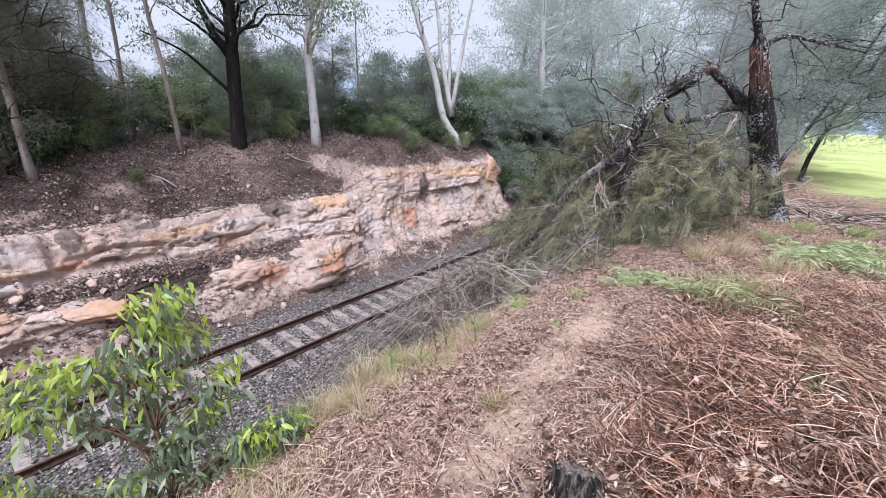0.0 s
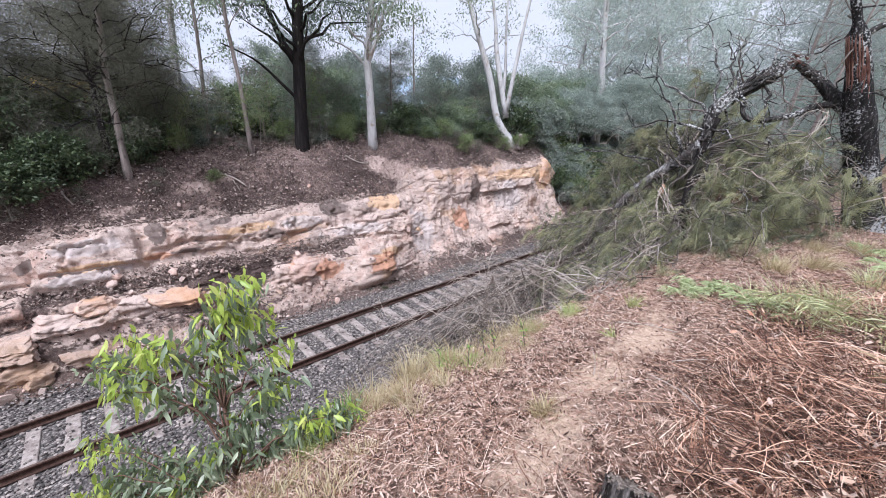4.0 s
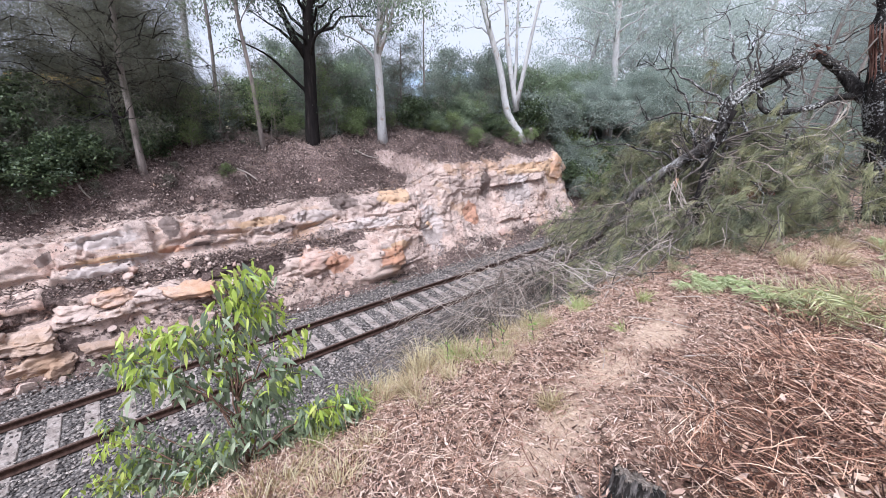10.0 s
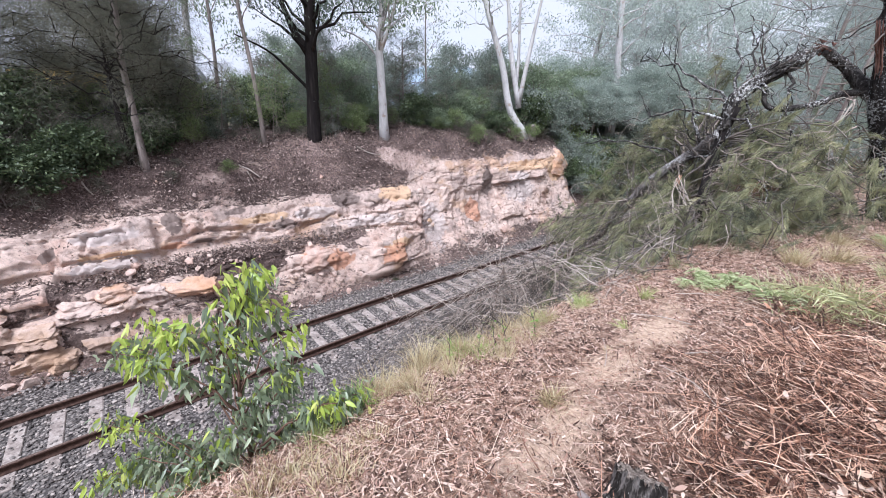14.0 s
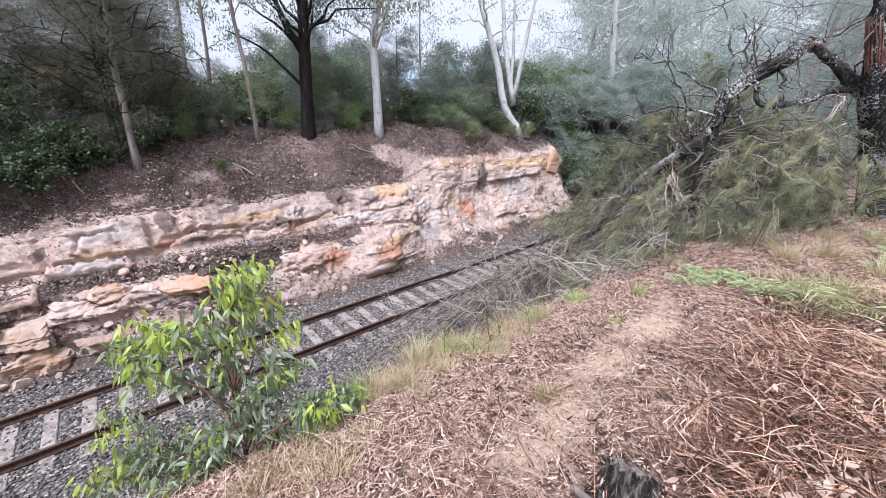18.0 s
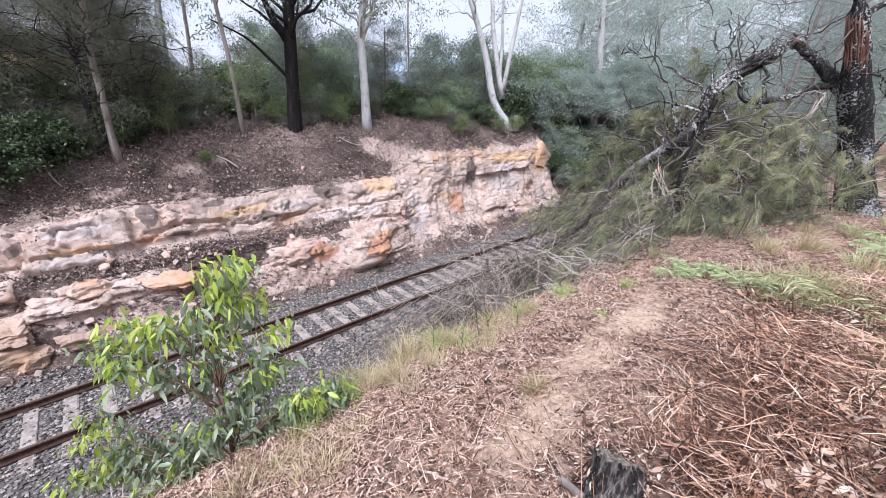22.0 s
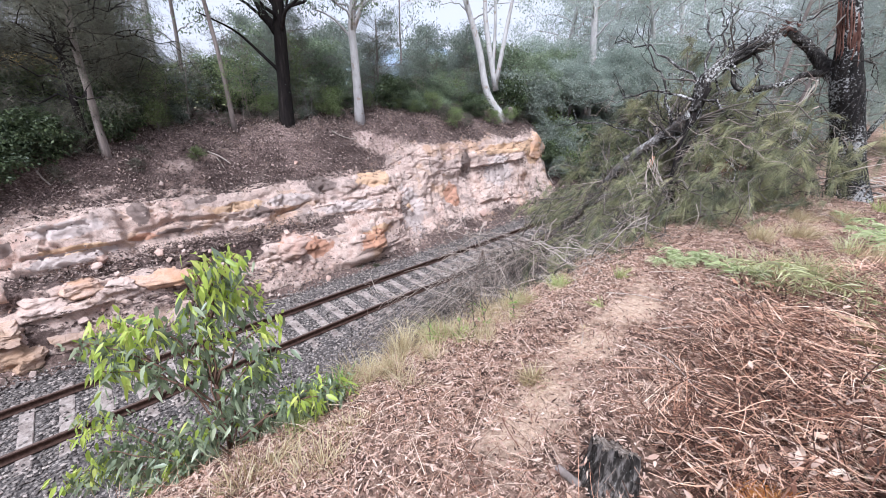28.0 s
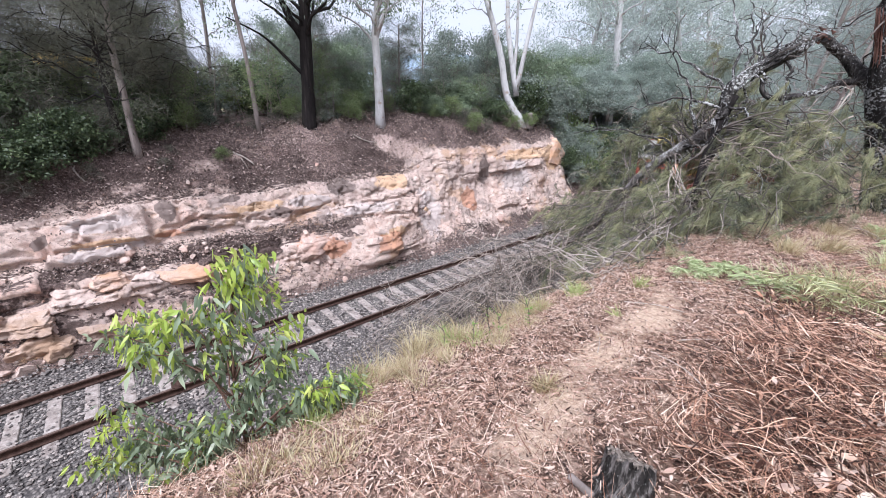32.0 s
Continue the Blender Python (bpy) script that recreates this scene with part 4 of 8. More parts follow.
def needle_mat(name, stops):
    """Needles whose colour changes from tuft to tuft more than from strand to strand."""
    m, nt, b = mat_new(name)
    tuft = noise_node(nt, 3.4, 3, 0.55, place(nt))
    f = math_node(nt, "ADD", math_node(nt, "MULTIPLY", island(nt), 0.34), math_node(nt, "MULTIPLY", math_node(nt, "SUBTRACT", tuft, 0.32), 2.0), True)
    col = ramp_node(nt, f, stops)
    nt.links.new(col, b.inputs["Base Color"])
    b.inputs["Roughness"].default_value, b.inputs["Specular IOR Level"].default_value = 0.5, 0.35
    tr = nt.nodes.new("ShaderNodeBsdfTranslucent")
    nt.links.new(col, tr.inputs[0])
    mx = nt.nodes.new("ShaderNodeMixShader")
    mx.inputs[0].default_value = 0.3
    nt.links.new(b.outputs[0], mx.inputs[1])
    nt.links.new(tr.outputs[0], mx.inputs[2])
    nt.links.new(mx.outputs[0], nt.nodes["Material Output"].inputs[0])
    return m


M_FALLEN_LEAF = needle_mat("fallen_needles", [(0.0, (0.03, 0.033, 0.024)), (0.3, (0.095, 0.102, 0.066)), (0.55, (0.235, 0.24, 0.135)), (0.8, (0.38, 0.37, 0.195)), (1.0, (0.54, 0.49, 0.30))])
# middle distance: leaf and needle colours carry the haze themselves
M_MID_LEAF = leaf_mat("haze_tinted_mid_leaves", [(0.0, (0.16, 0.19, 0.16)), (0.5, (0.285, 0.325, 0.27)), (1.0, (0.44, 0.475, 0.395))], 0.5, 0.45)
M_MID_OAK = leaf_mat("haze_tinted_mid_needles", [(0.0, (0.145, 0.165, 0.14)), (0.5, (0.265, 0.295, 0.245)), (1.0, (0.36, 0.39, 0.33))], 0.6, 0.45)
# darker copy of the needles; the field-edge crowns' shade is in the colour
M_FIELD_OAK = leaf_mat("shade_toned_needles", [(0.0, (0.10, 0.12, 0.105)), (0.5, (0.19, 0.22, 0.195)), (1.0, (0.31, 0.345, 0.30))], 0.6, 0.4)
M_LIGHT_LEAF = leaf_mat("light_green_leaves", [(0.0, (0.13, 0.17, 0.07)), (0.5, (0.24, 0.30, 0.13)), (1.0, (0.38, 0.44, 0.20))], 0.5, 0.4)
M_BUSH_LEAF = leaf_mat("bush_leaves", [(0.0, (0.04, 0.055, 0.03)), (0.5, (0.105, 0.14, 0.065)), (1.0, (0.24, 0.30, 0.14))], 0.45, 0.3, clump=2.2)


def gum_clump(s, centre, n, spread, size):
    """Leaves that hang round a twig end."""
    c = centre + rng.normal(0, 1, (n, 3)) * np.array([spread, spread, spread * 0.7])
    way = rng.normal(0, 0.6, (n, 3)) + np.array([0, 0, -0.7])
    L = size * rng.uniform(0.6, 1.3, n)
    leaves(s, c, way, L, L * rng.uniform(0.22, 0.4, n))


def bush_clump(s, centre, n, spread, size):
    c = centre + rng.normal(0, 1, (n, 3)) * np.array([spread, spread, spread * 0.7])
    way = rng.normal(0, 1, (n, 3)) + np.array([0, 0, -0.1])
    L = size * rng.uniform(0.6, 1.3, n)
    leaves(s, c, way, L, L * rng.uniform(0.35, 0.6, n))


def oak_clump(s, centre, n, spread, size):
    """Drooping thin needle branchlets."""
    c = centre + rng.normal(0, 1, (n, 3)) * np.array([spread, spread, spread * 0.6])
    lean = rng.normal(0, 0.5, 3)
    way = rng.normal(0, 0.45, (n, 3)) + np.array([lean[0], lean[1], -0.1])
    L = size * rng.uniform(0.3, 0.9, n)
    strands(s, c, way, L, 0.0062 * size / 0.3, 0.35, 2)
    m = n // 2
    c = centre + rng.normal(0, 1, (m, 3)) * np.array([spread, spread, spread * 0.7])
    L = size * rng.uniform(0.16, 0.34, m)
    leaves(s, c, rng.normal(0, 0.7, (m, 3)) + np.array([0, 0, -0.3]), L, L * rng.uniform(0.07, 0.16, m))


def grow(trunk, r0, bare, limbs, reach, rise, clump, per_clump, spread, size, subs=4, seed=0, taper=0.35, droop=0.0):
    """Limbs and crown on a trunk line. Returns (one soup a limb, crown soup)."""
    wood_all, crown = [], Soup()
    trunk = np.asarray(trunk, float)
    tt = np.linspace(0, 1, len(trunk))

    def on(u):
        return np.array([np.interp(u, tt, trunk[:, k]) for k in range(3)])
    turn = rng.uniform(0, 6.28)
    for k in range(limbs):
        wood = Soup()
        wood_all.append(wood)
        u = bare + (1 - bare) * (k + rng.uniform(0.1, 0.9)) / limbs
        turn += 2.4 + rng.normal(0, 0.4)
        ln = reach * (1.15 - 0.65 * (u - bare) / max(1 - bare, 0.01)) * rng.uniform(0.7, 1.25)
        way = np.array([math.cos(turn), math.sin(turn), rise + rng.normal(0, 0.2)])
        a = on(u)
        b = a + unit(way) * ln
        p = curve(a, b, (0, 0, 0.10 * ln - droop * ln * 0.3), 7, 0.03 * ln)
        tube(wood, p, np.linspace(max(r0 * (1 - u * (1 - taper)) * 0.42, 0.012), 0.008, 7), 5)
        for m in range(subs):
            f = rng.uniform(0.35, 1.0)
            q = p[min(int(f * 6.99), 6)]
            w2 = way + rng.normal(0, 0.75, 3) + np.array([0, 0, -droop])
            e = q + unit(w2) * ln * rng.uniform(0.2, 0.5)
            tube(wood, curve(q, e, (0, 0, 0.05 * ln), 4, 0.01), np.linspace(0.013, 0.004, 4), 4, cap=False)
            clump(crown, e, per_clump, spread, size)
            if rng.random() < 0.7:
                clump(crown, (q + e) / 2, per_clump // 2, spread * 0.8, size)
    return wood_all, crown


def tree(name, label, trunk, r0, r1, bark, leaf, limb_args, group="", extra=(), flare=1.35, sides=12, single=True, category="tree", limb_bark=None):
    """A tree > trunk, limbs, crown; trunk: points in metres from the ground up; extra: further stems (points, r0, r1)."""
    pts = spline(trunk, 18)
    at = pts[0]
    t = thing(name, label, category, at, group)
    s = Soup()
    rad = np.linspace(r0, r1, len(pts))
    rad[:3] *= np.array([flare, 1 + (flare - 1) * 0.4, 1 + (flare - 1) * 0.12])
    foot = pts - at
    foot[0, 2] -= 0.25
    tube(s, foot, rad, sides, 0.05)
    part("trunk", s, bark, t)
    for p, a, b in extra:
        q = Soup()
        tube(q, spline(p, 14) - at, np.linspace(a, b, 14), 8, 0.05)
        part("stem", q, bark, t)
    if limb_args:
        wood, crown = grow(pts - at, r0, **limb_args)
        if single:
            for w in wood:
                part("limb", w, limb_bark or bark, t)
        else:
            whole = Soup()
            for w in wood:
                for v, q, f in ((np.concatenate(w.v), np.concatenate(w.q), np.concatenate(w.t)),):
                    whole.add(v, q, f)
            tagged(part("branching", whole, bark, t), kind="stuff")
        part("crown", crown, leaf, t)
    return t


GUM = dict(bare=0.55, limbs=12, reach=2.2, rise=0.55, clump=gum_clump, per_clump=46, spread=0.30, size=0.15, subs=5)
OAK = dict(bare=0.2, limbs=18, reach=1.7, rise=0.35, clump=oak_clump, per_clump=90, spread=0.28, size=0.34, subs=4, droop=0.3)

tree("white_gum_tree", "smooth white-barked gum tree on the far bank", [(-6.0, 9.51, 4.65), (-6.04, 9.47, 7.23), (-6.07, 9.44, 8.49), (-5.95, 9.56, 9.69), (-5.7, 9.74, 13.5), (-5.9, 9.9, 17)], 0.185, 0.09, M_WHITE_BARK, M_GUM_LEAF,
                 dict(GUM, bare=0.30, limbs=22, reach=2.6), extra=[([(-6.05, 9.46, 8.2), (-5.6, 9.7, 9.3), (-5.2, 10.0, 10.8), (-4.8, 10.4, 13)], 0.09, 0.03)])
tree("ironbark_tree", "tall dark-trunked ironbark tree at the edge of the far bank", [(-6.48, 6.43, 4.3), (-6.38, 6.53, 7.06), (-6.29, 6.64, 9.28), (-6.1, 6.8, 12.5), (-6.2, 6.9, 16)], 0.255, 0.14, M_DARK_BARK, M_DARK_LEAF,
                 dict(GUM, bare=0.30, limbs=28, reach=2.7, per_clump=60),
                 extra=[([(-6.35, 6.55, 8.0), (-6.8, 6.2, 8.7), (-7.0, 6.0, 9.4), (-7.5, 5.6, 11.0), (-7.8, 5.2, 13)], 0.15, 0.05), ([(-6.4, 6.5, 6.6), (-6.7, 5.9, 7.3), (-7.0, 5.2, 8.0), (-7.4, 4.2, 8.5)], 0.07, 0.02)])
tree("slender_gum_tree", "slender grey-barked gum tree leaning on the far bank", [(-6.27, 4.43, 4.75), (-6.32, 4.36, 7.1), (-6.44, 4.23, 8.93), (-6.46, 4.22, 10.73), (-6.6, 4.1, 13.5)], 0.075, 0.045, M_GREY_BARK, M_GUM_LEAF, dict(GUM, bare=0.45, limbs=9, reach=1.5))
tree("she_oak_tree", "grey-trunked she-oak tree leaning at the lip of the far bank", [(-5.57, 0.64, 4.02), (-5.54, 0.67, 5.79), (-5.53, 0.68, 7.07), (-5.43, 0.79, 8.25), (-5.34, 0.88, 9.68)], 0.10, 0.055, M_GREY_BARK, M_OAK_LEAF, dict(OAK, bare=0.36, limbs=30, reach=2.0, per_clump=95, subs=5), limb_bark=M_DARK_BARK)
tree("she_oak_tree", "thin dark she-oak tree leaning beside a thicker one", [(-5.79, 0.34, 3.9000000000000004), (-5.81, 0.31, 5.49), (-5.79, 0.33, 6.79), (-5.72, 0.41, 8.23)], 0.10, 0.04, M_DARK_BARK, M_OAK_LEAF, dict(OAK, bare=0.35, limbs=14, reach=1.8))
tree("white_gum_tree", "pale tall gum tree standing behind the far bank's trees", [(-12.6, 3.3, 5.0), (-12.5, 3.45, 7.4), (-12.4, 3.55, 8.9), (-12.3, 3.7, 11.5), (-12.2, 3.8, 14)], 0.16, 0.10, M_WHITE_BARK, M_GUM_LEAF, dict(GUM, limbs=9))
tree("slender_gum_tree", "slender pale gum tree standing behind the far bank's trees", [(-11.6, 4.3, 5.0), (-11.7, 4.25, 6.6), (-11.6, 4.35, 9.0), (-11.7, 4.4, 12.5)], 0.10, 0.05, M_GREY_BARK, M_GUM_LEAF, dict(GUM, bare=0.5, limbs=9, reach=1.6))
many_stem = tree("multi_stemmed_gum_tree", "white gum tree with several spreading stems on the rock's edge", [(-5.39, 18.63, 4.7), (-6.04, 17.92, 6.15), (-6.41, 17.53, 8.32), (-7.05, 16.83, 10.97), (-7.66, 16.18, 13.8)], 0.24, 0.10, M_WHITE_BARK, M_GUM_LEAF,
                 dict(GUM, bare=0.6, limbs=11, reach=2.4, per_clump=30),
                 extra=[([(-5.7, 18.3, 6.2), (-6.18, 17.77, 9.42), (-6.3, 17.64, 10.99), (-6.69, 17.22, 14)], 0.16, 0.06), ([(-5.72, 18.28, 6.5), (-5.42, 18.61, 9.44), (-5.24, 18.8, 11.02), (-4.93, 19.14, 13.5)], 0.13, 0.05),
                        ([(-6.0, 18.3, 6.9), (-6.15, 18.5, 9), (-6.2, 18.42, 11.1), (-6.19, 18.43, 13.5)], 0.10, 0.05)])
_b = Soup()
tube(_b, spline([(0.25, 0.25, -0.25), (0.33, 0.3, 0.3), (0.36, 0.26, 0.62)], 10), np.linspace(0.30, 0.12, 10), 12, 0.22)
part("burl", _b, M_GREY_BARK, many_stem, "knotty grey burl beside the stems")
tree("sapling_tree", "thin bare dark sapling among the bushes", [(-10.79, 15.4, 4.9), (-10.73, 15.47, 7.5), (-10.75, 15.45, 9.6), (-10.73, 15.47, 11.84)], 0.07, 0.03, M_GREY_BARK, M_GUM_LEAF, dict(GUM, bare=0.4, limbs=9, reach=1.2, per_clump=16))
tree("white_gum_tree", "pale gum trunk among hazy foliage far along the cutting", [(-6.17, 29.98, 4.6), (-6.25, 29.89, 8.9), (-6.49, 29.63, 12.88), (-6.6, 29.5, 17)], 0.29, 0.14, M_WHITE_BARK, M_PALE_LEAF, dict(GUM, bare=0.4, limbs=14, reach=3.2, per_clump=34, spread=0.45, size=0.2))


def stock(name, label, height, r0, bark, leaf, args, category="tree", group=""):
    """A tree at the origin, to be copied."""
    lean = rng.normal(0, 0.06 * height, 2)
    pts = [(0, 0, 0), (lean[0] * 0.2, lean[1] * 0.2, height * 0.35), (lean[0] * 0.6, lean[1] * 0.6, height * 0.7), (lean[0], lean[1], height)]
    return tree(name, label, pts, r0, r0 * 0.3, bark, leaf, args, group, sides=8, single=False, category=category)


def scatter(kinds, places, jitter=0.12, far=None):
    """The first place of each kind takes the tree itself, the others take copies; past y = 19 all take the kind `far`."""
    for k, (x, y, h) in enumerate(places):
        src, h0 = kinds[k % len(kinds) if far is None or y < 19 else far]
        z = 4.85 if x < 3 else float(near_z(x, y)) - 0.05
        if x < -3:
            z = 4.9
        f = h / h0 * (1 + rng.uniform(-jitter, jitter))
        m = Matrix.Translation((x, y, z)) @ pose(0, 0, 0, rng.normal(0, 3), rng.normal(0, 3), rng.uniform(0, 360)) @ Matrix.Diagonal((f * rng.uniform(0.9, 1.2), f * rng.uniform(0.9, 1.2), f, 1))
        if k < len(kinds):
            src.matrix_world = m
        else:
            copy_thing(src, m)


# she-oaks and dark trees behind the far bank
oaks = [(stock("she_oak_tree", "dense dark she-oak tree with drooping needle foliage", 5.5, 0.10, M_DARK_BARK, M_OAK_LEAF, dict(OAK, bare=0.12, limbs=30, reach=1.7, per_clump=84, size=0.4), group="bank trees"), 5.5) for _ in range(2)]
scatter(oaks, [(-10.7, -2.8, 6.0), (-8.6, 0.5, 5.0), (-11.5, 1.0, 4.0), (-9.6, 2.6, 2.6), (-7.2, -2.3, 4.8), (-7.0, 1.4, 3.4), (-10.4, 1.6, 4.2), (-8.8, 1.2, 5.4)])
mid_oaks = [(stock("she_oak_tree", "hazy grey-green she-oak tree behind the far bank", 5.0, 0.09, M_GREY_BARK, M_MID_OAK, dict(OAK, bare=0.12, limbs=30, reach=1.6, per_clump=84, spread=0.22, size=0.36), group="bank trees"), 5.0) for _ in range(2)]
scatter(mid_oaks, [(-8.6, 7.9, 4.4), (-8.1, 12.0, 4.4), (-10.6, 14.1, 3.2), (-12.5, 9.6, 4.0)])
darks = [(stock("leafy_tree", "rounded dark-leaved tree behind the far bank", 5.0, 0.11, M_DARK_BARK, M_DARK_LEAF, dict(GUM, bare=0.15, limbs=26, reach=1.9, per_clump=70, spread=0.34, size=0.17), group="bank trees"), 5.0) for _ in range(2)]
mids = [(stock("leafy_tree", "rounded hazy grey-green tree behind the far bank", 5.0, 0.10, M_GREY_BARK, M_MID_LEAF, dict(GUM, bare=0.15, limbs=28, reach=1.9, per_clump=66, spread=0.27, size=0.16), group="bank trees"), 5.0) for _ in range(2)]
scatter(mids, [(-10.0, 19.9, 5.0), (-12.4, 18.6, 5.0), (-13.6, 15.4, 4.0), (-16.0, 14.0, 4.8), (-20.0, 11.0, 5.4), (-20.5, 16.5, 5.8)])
scatter(darks, [(-12.9, 8.6, 2.2), (-15.3, 5.5, 2.0), (-22.5, 3.7, 2.4), (-21.1, 8.2, 2.0), (-8.8, 3.2, 2.2)])
greens = [(stock("leafy_tree", "mid-green leafy young tree beside the cutting", 4.0, 0.07, M_GREY_BARK, M_GUM_LEAF, dict(GUM, bare=0.1, limbs=24, reach=1.4, per_clump=66, spread=0.3, size=0.15), group="bank trees"), 4.0) for _ in range(2)]
scatter(greens, [(-6.4, 21.0, 3.2), (-7.0, 23.8, 3.0), (-7.6, 27.5, 3.9), (-9.9, 8.4, 2.4), (-8.6, 9.2, 2.8), (-13.3, 11.4, 2.6), (-18.8, 13.6, 2.6), (-15.8, 8.0, 1.9), (-12.2, 16.6, 1.8), (-8.4, 14.6, 1.6), (-6.5, 24.8, 2.6), (-9.0, 25.0, 3.4), (-11.8, 22.6, 5.2), (-15.4, 20.5, 4.0), (-17.0, 24.3, 4.4), (-13.2, 6.8, 2.6), (-14.2, 9.2, 4.0), (-16.5, 11.5, 5.0), (-11.6, 10.4, 3.6), (-17.5, 7.0, 3.8)])
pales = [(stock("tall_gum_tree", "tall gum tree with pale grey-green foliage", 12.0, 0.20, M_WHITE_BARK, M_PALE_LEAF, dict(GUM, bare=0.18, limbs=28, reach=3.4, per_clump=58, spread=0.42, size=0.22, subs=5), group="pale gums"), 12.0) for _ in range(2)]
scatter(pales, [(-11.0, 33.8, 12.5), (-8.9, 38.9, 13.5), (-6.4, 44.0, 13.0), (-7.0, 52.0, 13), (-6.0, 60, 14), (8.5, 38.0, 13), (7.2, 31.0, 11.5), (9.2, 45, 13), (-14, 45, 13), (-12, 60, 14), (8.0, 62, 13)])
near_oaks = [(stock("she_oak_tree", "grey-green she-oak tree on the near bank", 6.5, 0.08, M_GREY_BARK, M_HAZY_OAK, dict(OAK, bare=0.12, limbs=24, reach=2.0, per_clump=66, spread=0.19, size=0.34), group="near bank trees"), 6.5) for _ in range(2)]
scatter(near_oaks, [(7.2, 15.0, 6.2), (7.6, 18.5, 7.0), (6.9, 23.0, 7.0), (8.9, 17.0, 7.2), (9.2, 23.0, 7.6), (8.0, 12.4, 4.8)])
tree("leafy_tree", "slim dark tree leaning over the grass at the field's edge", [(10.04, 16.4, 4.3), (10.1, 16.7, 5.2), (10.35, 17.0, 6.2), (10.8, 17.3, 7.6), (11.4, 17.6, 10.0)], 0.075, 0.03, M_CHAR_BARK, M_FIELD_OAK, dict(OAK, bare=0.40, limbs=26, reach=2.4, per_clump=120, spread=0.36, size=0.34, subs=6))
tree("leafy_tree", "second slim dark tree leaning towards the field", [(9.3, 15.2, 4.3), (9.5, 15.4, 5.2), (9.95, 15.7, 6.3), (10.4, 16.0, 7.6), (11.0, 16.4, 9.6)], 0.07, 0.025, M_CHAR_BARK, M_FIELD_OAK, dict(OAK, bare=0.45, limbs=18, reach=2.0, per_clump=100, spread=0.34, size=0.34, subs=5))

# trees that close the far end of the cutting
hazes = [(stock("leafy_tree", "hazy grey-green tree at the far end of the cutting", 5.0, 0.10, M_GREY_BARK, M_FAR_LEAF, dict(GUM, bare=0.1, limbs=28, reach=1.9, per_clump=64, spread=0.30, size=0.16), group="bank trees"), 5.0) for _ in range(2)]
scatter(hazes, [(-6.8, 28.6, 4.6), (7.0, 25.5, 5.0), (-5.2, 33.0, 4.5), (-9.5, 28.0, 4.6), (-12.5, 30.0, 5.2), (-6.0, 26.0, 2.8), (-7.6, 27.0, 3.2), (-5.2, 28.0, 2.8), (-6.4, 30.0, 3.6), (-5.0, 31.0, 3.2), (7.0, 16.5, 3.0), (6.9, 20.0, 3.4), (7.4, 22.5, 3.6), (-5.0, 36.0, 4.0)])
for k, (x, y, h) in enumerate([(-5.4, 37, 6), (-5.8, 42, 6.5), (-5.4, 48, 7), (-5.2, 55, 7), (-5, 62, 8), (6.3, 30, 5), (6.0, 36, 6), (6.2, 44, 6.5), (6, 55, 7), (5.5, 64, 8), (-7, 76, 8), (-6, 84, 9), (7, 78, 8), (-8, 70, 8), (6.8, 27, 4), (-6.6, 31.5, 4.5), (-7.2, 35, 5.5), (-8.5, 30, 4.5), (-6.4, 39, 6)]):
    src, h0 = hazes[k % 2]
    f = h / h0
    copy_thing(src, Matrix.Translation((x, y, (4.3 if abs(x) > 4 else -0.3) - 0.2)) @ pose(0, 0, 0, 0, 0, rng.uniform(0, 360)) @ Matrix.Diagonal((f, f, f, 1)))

# trees along the field's far side
for k, (x, y, h) in enumerate([(14, 120, 5), (19, 132, 6), (25, 126, 5), (31, 138, 7), (9, 135, 6), (36, 128, 5), (12.5, 62, 4.2)]):
    src, h0 = hazes[k % 2]
    f = h / h0
    copy_thing(src, Matrix.Translation((x, y, float(near_z(x, y)) - 0.1)) @ pose(0, 0, 0, 0, 0, rng.uniform(0, 360)) @ Matrix.Diagonal((f, f, f, 1)))
# bushes along the lip of the far bank
bushes = [(stock("bush", "low leafy green bush at the foot of the trees", 1.4, 0.03, M_GREY_BARK, M_BUSH_LEAF, dict(GUM, bare=0.02, limbs=20, reach=0.75, rise=0.5, clump=bush_clump, per_clump=44, spread=0.16, size=0.11), "bush", "lip bushes"), 1.4),
          (stock("bush", "low dark leafy bush at the foot of the trees", 1.4, 0.03, M_GREY_BARK, M_GUM_LEAF, dict(GUM, bare=0.02, limbs=20, reach=0.75, rise=0.6, clump=bush_clump, per_clump=44, spread=0.17, size=0.11), "bush", "lip bushes"), 1.4)]
bushes.append((stock("bush", "straggling pale green bush behind the bank's lip", 1.6, 0.03, M_GREY_BARK, M_LIGHT_LEAF, dict(GUM, bare=0.1, limbs=13, reach=0.7, rise=0.7, clump=bush_clump, per_clump=26, spread=0.17, size=0.10), "bush", "lip bushes"), 1.6))
bushes.append((stock("bush", "wispy grey-green bush behind the bank's lip", 1.6, 0.03, M_GREY_BARK, M_OAK_LEAF, dict(OAK, bare=0.05, limbs=16, reach=0.7, rise=0.9, per_clump=40, spread=0.14, size=0.26), "bush", "lip bushes"), 1.6))
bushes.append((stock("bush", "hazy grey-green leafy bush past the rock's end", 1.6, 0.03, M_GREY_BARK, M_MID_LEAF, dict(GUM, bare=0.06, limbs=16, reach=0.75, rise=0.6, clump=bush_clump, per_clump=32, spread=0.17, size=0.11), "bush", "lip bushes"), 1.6))
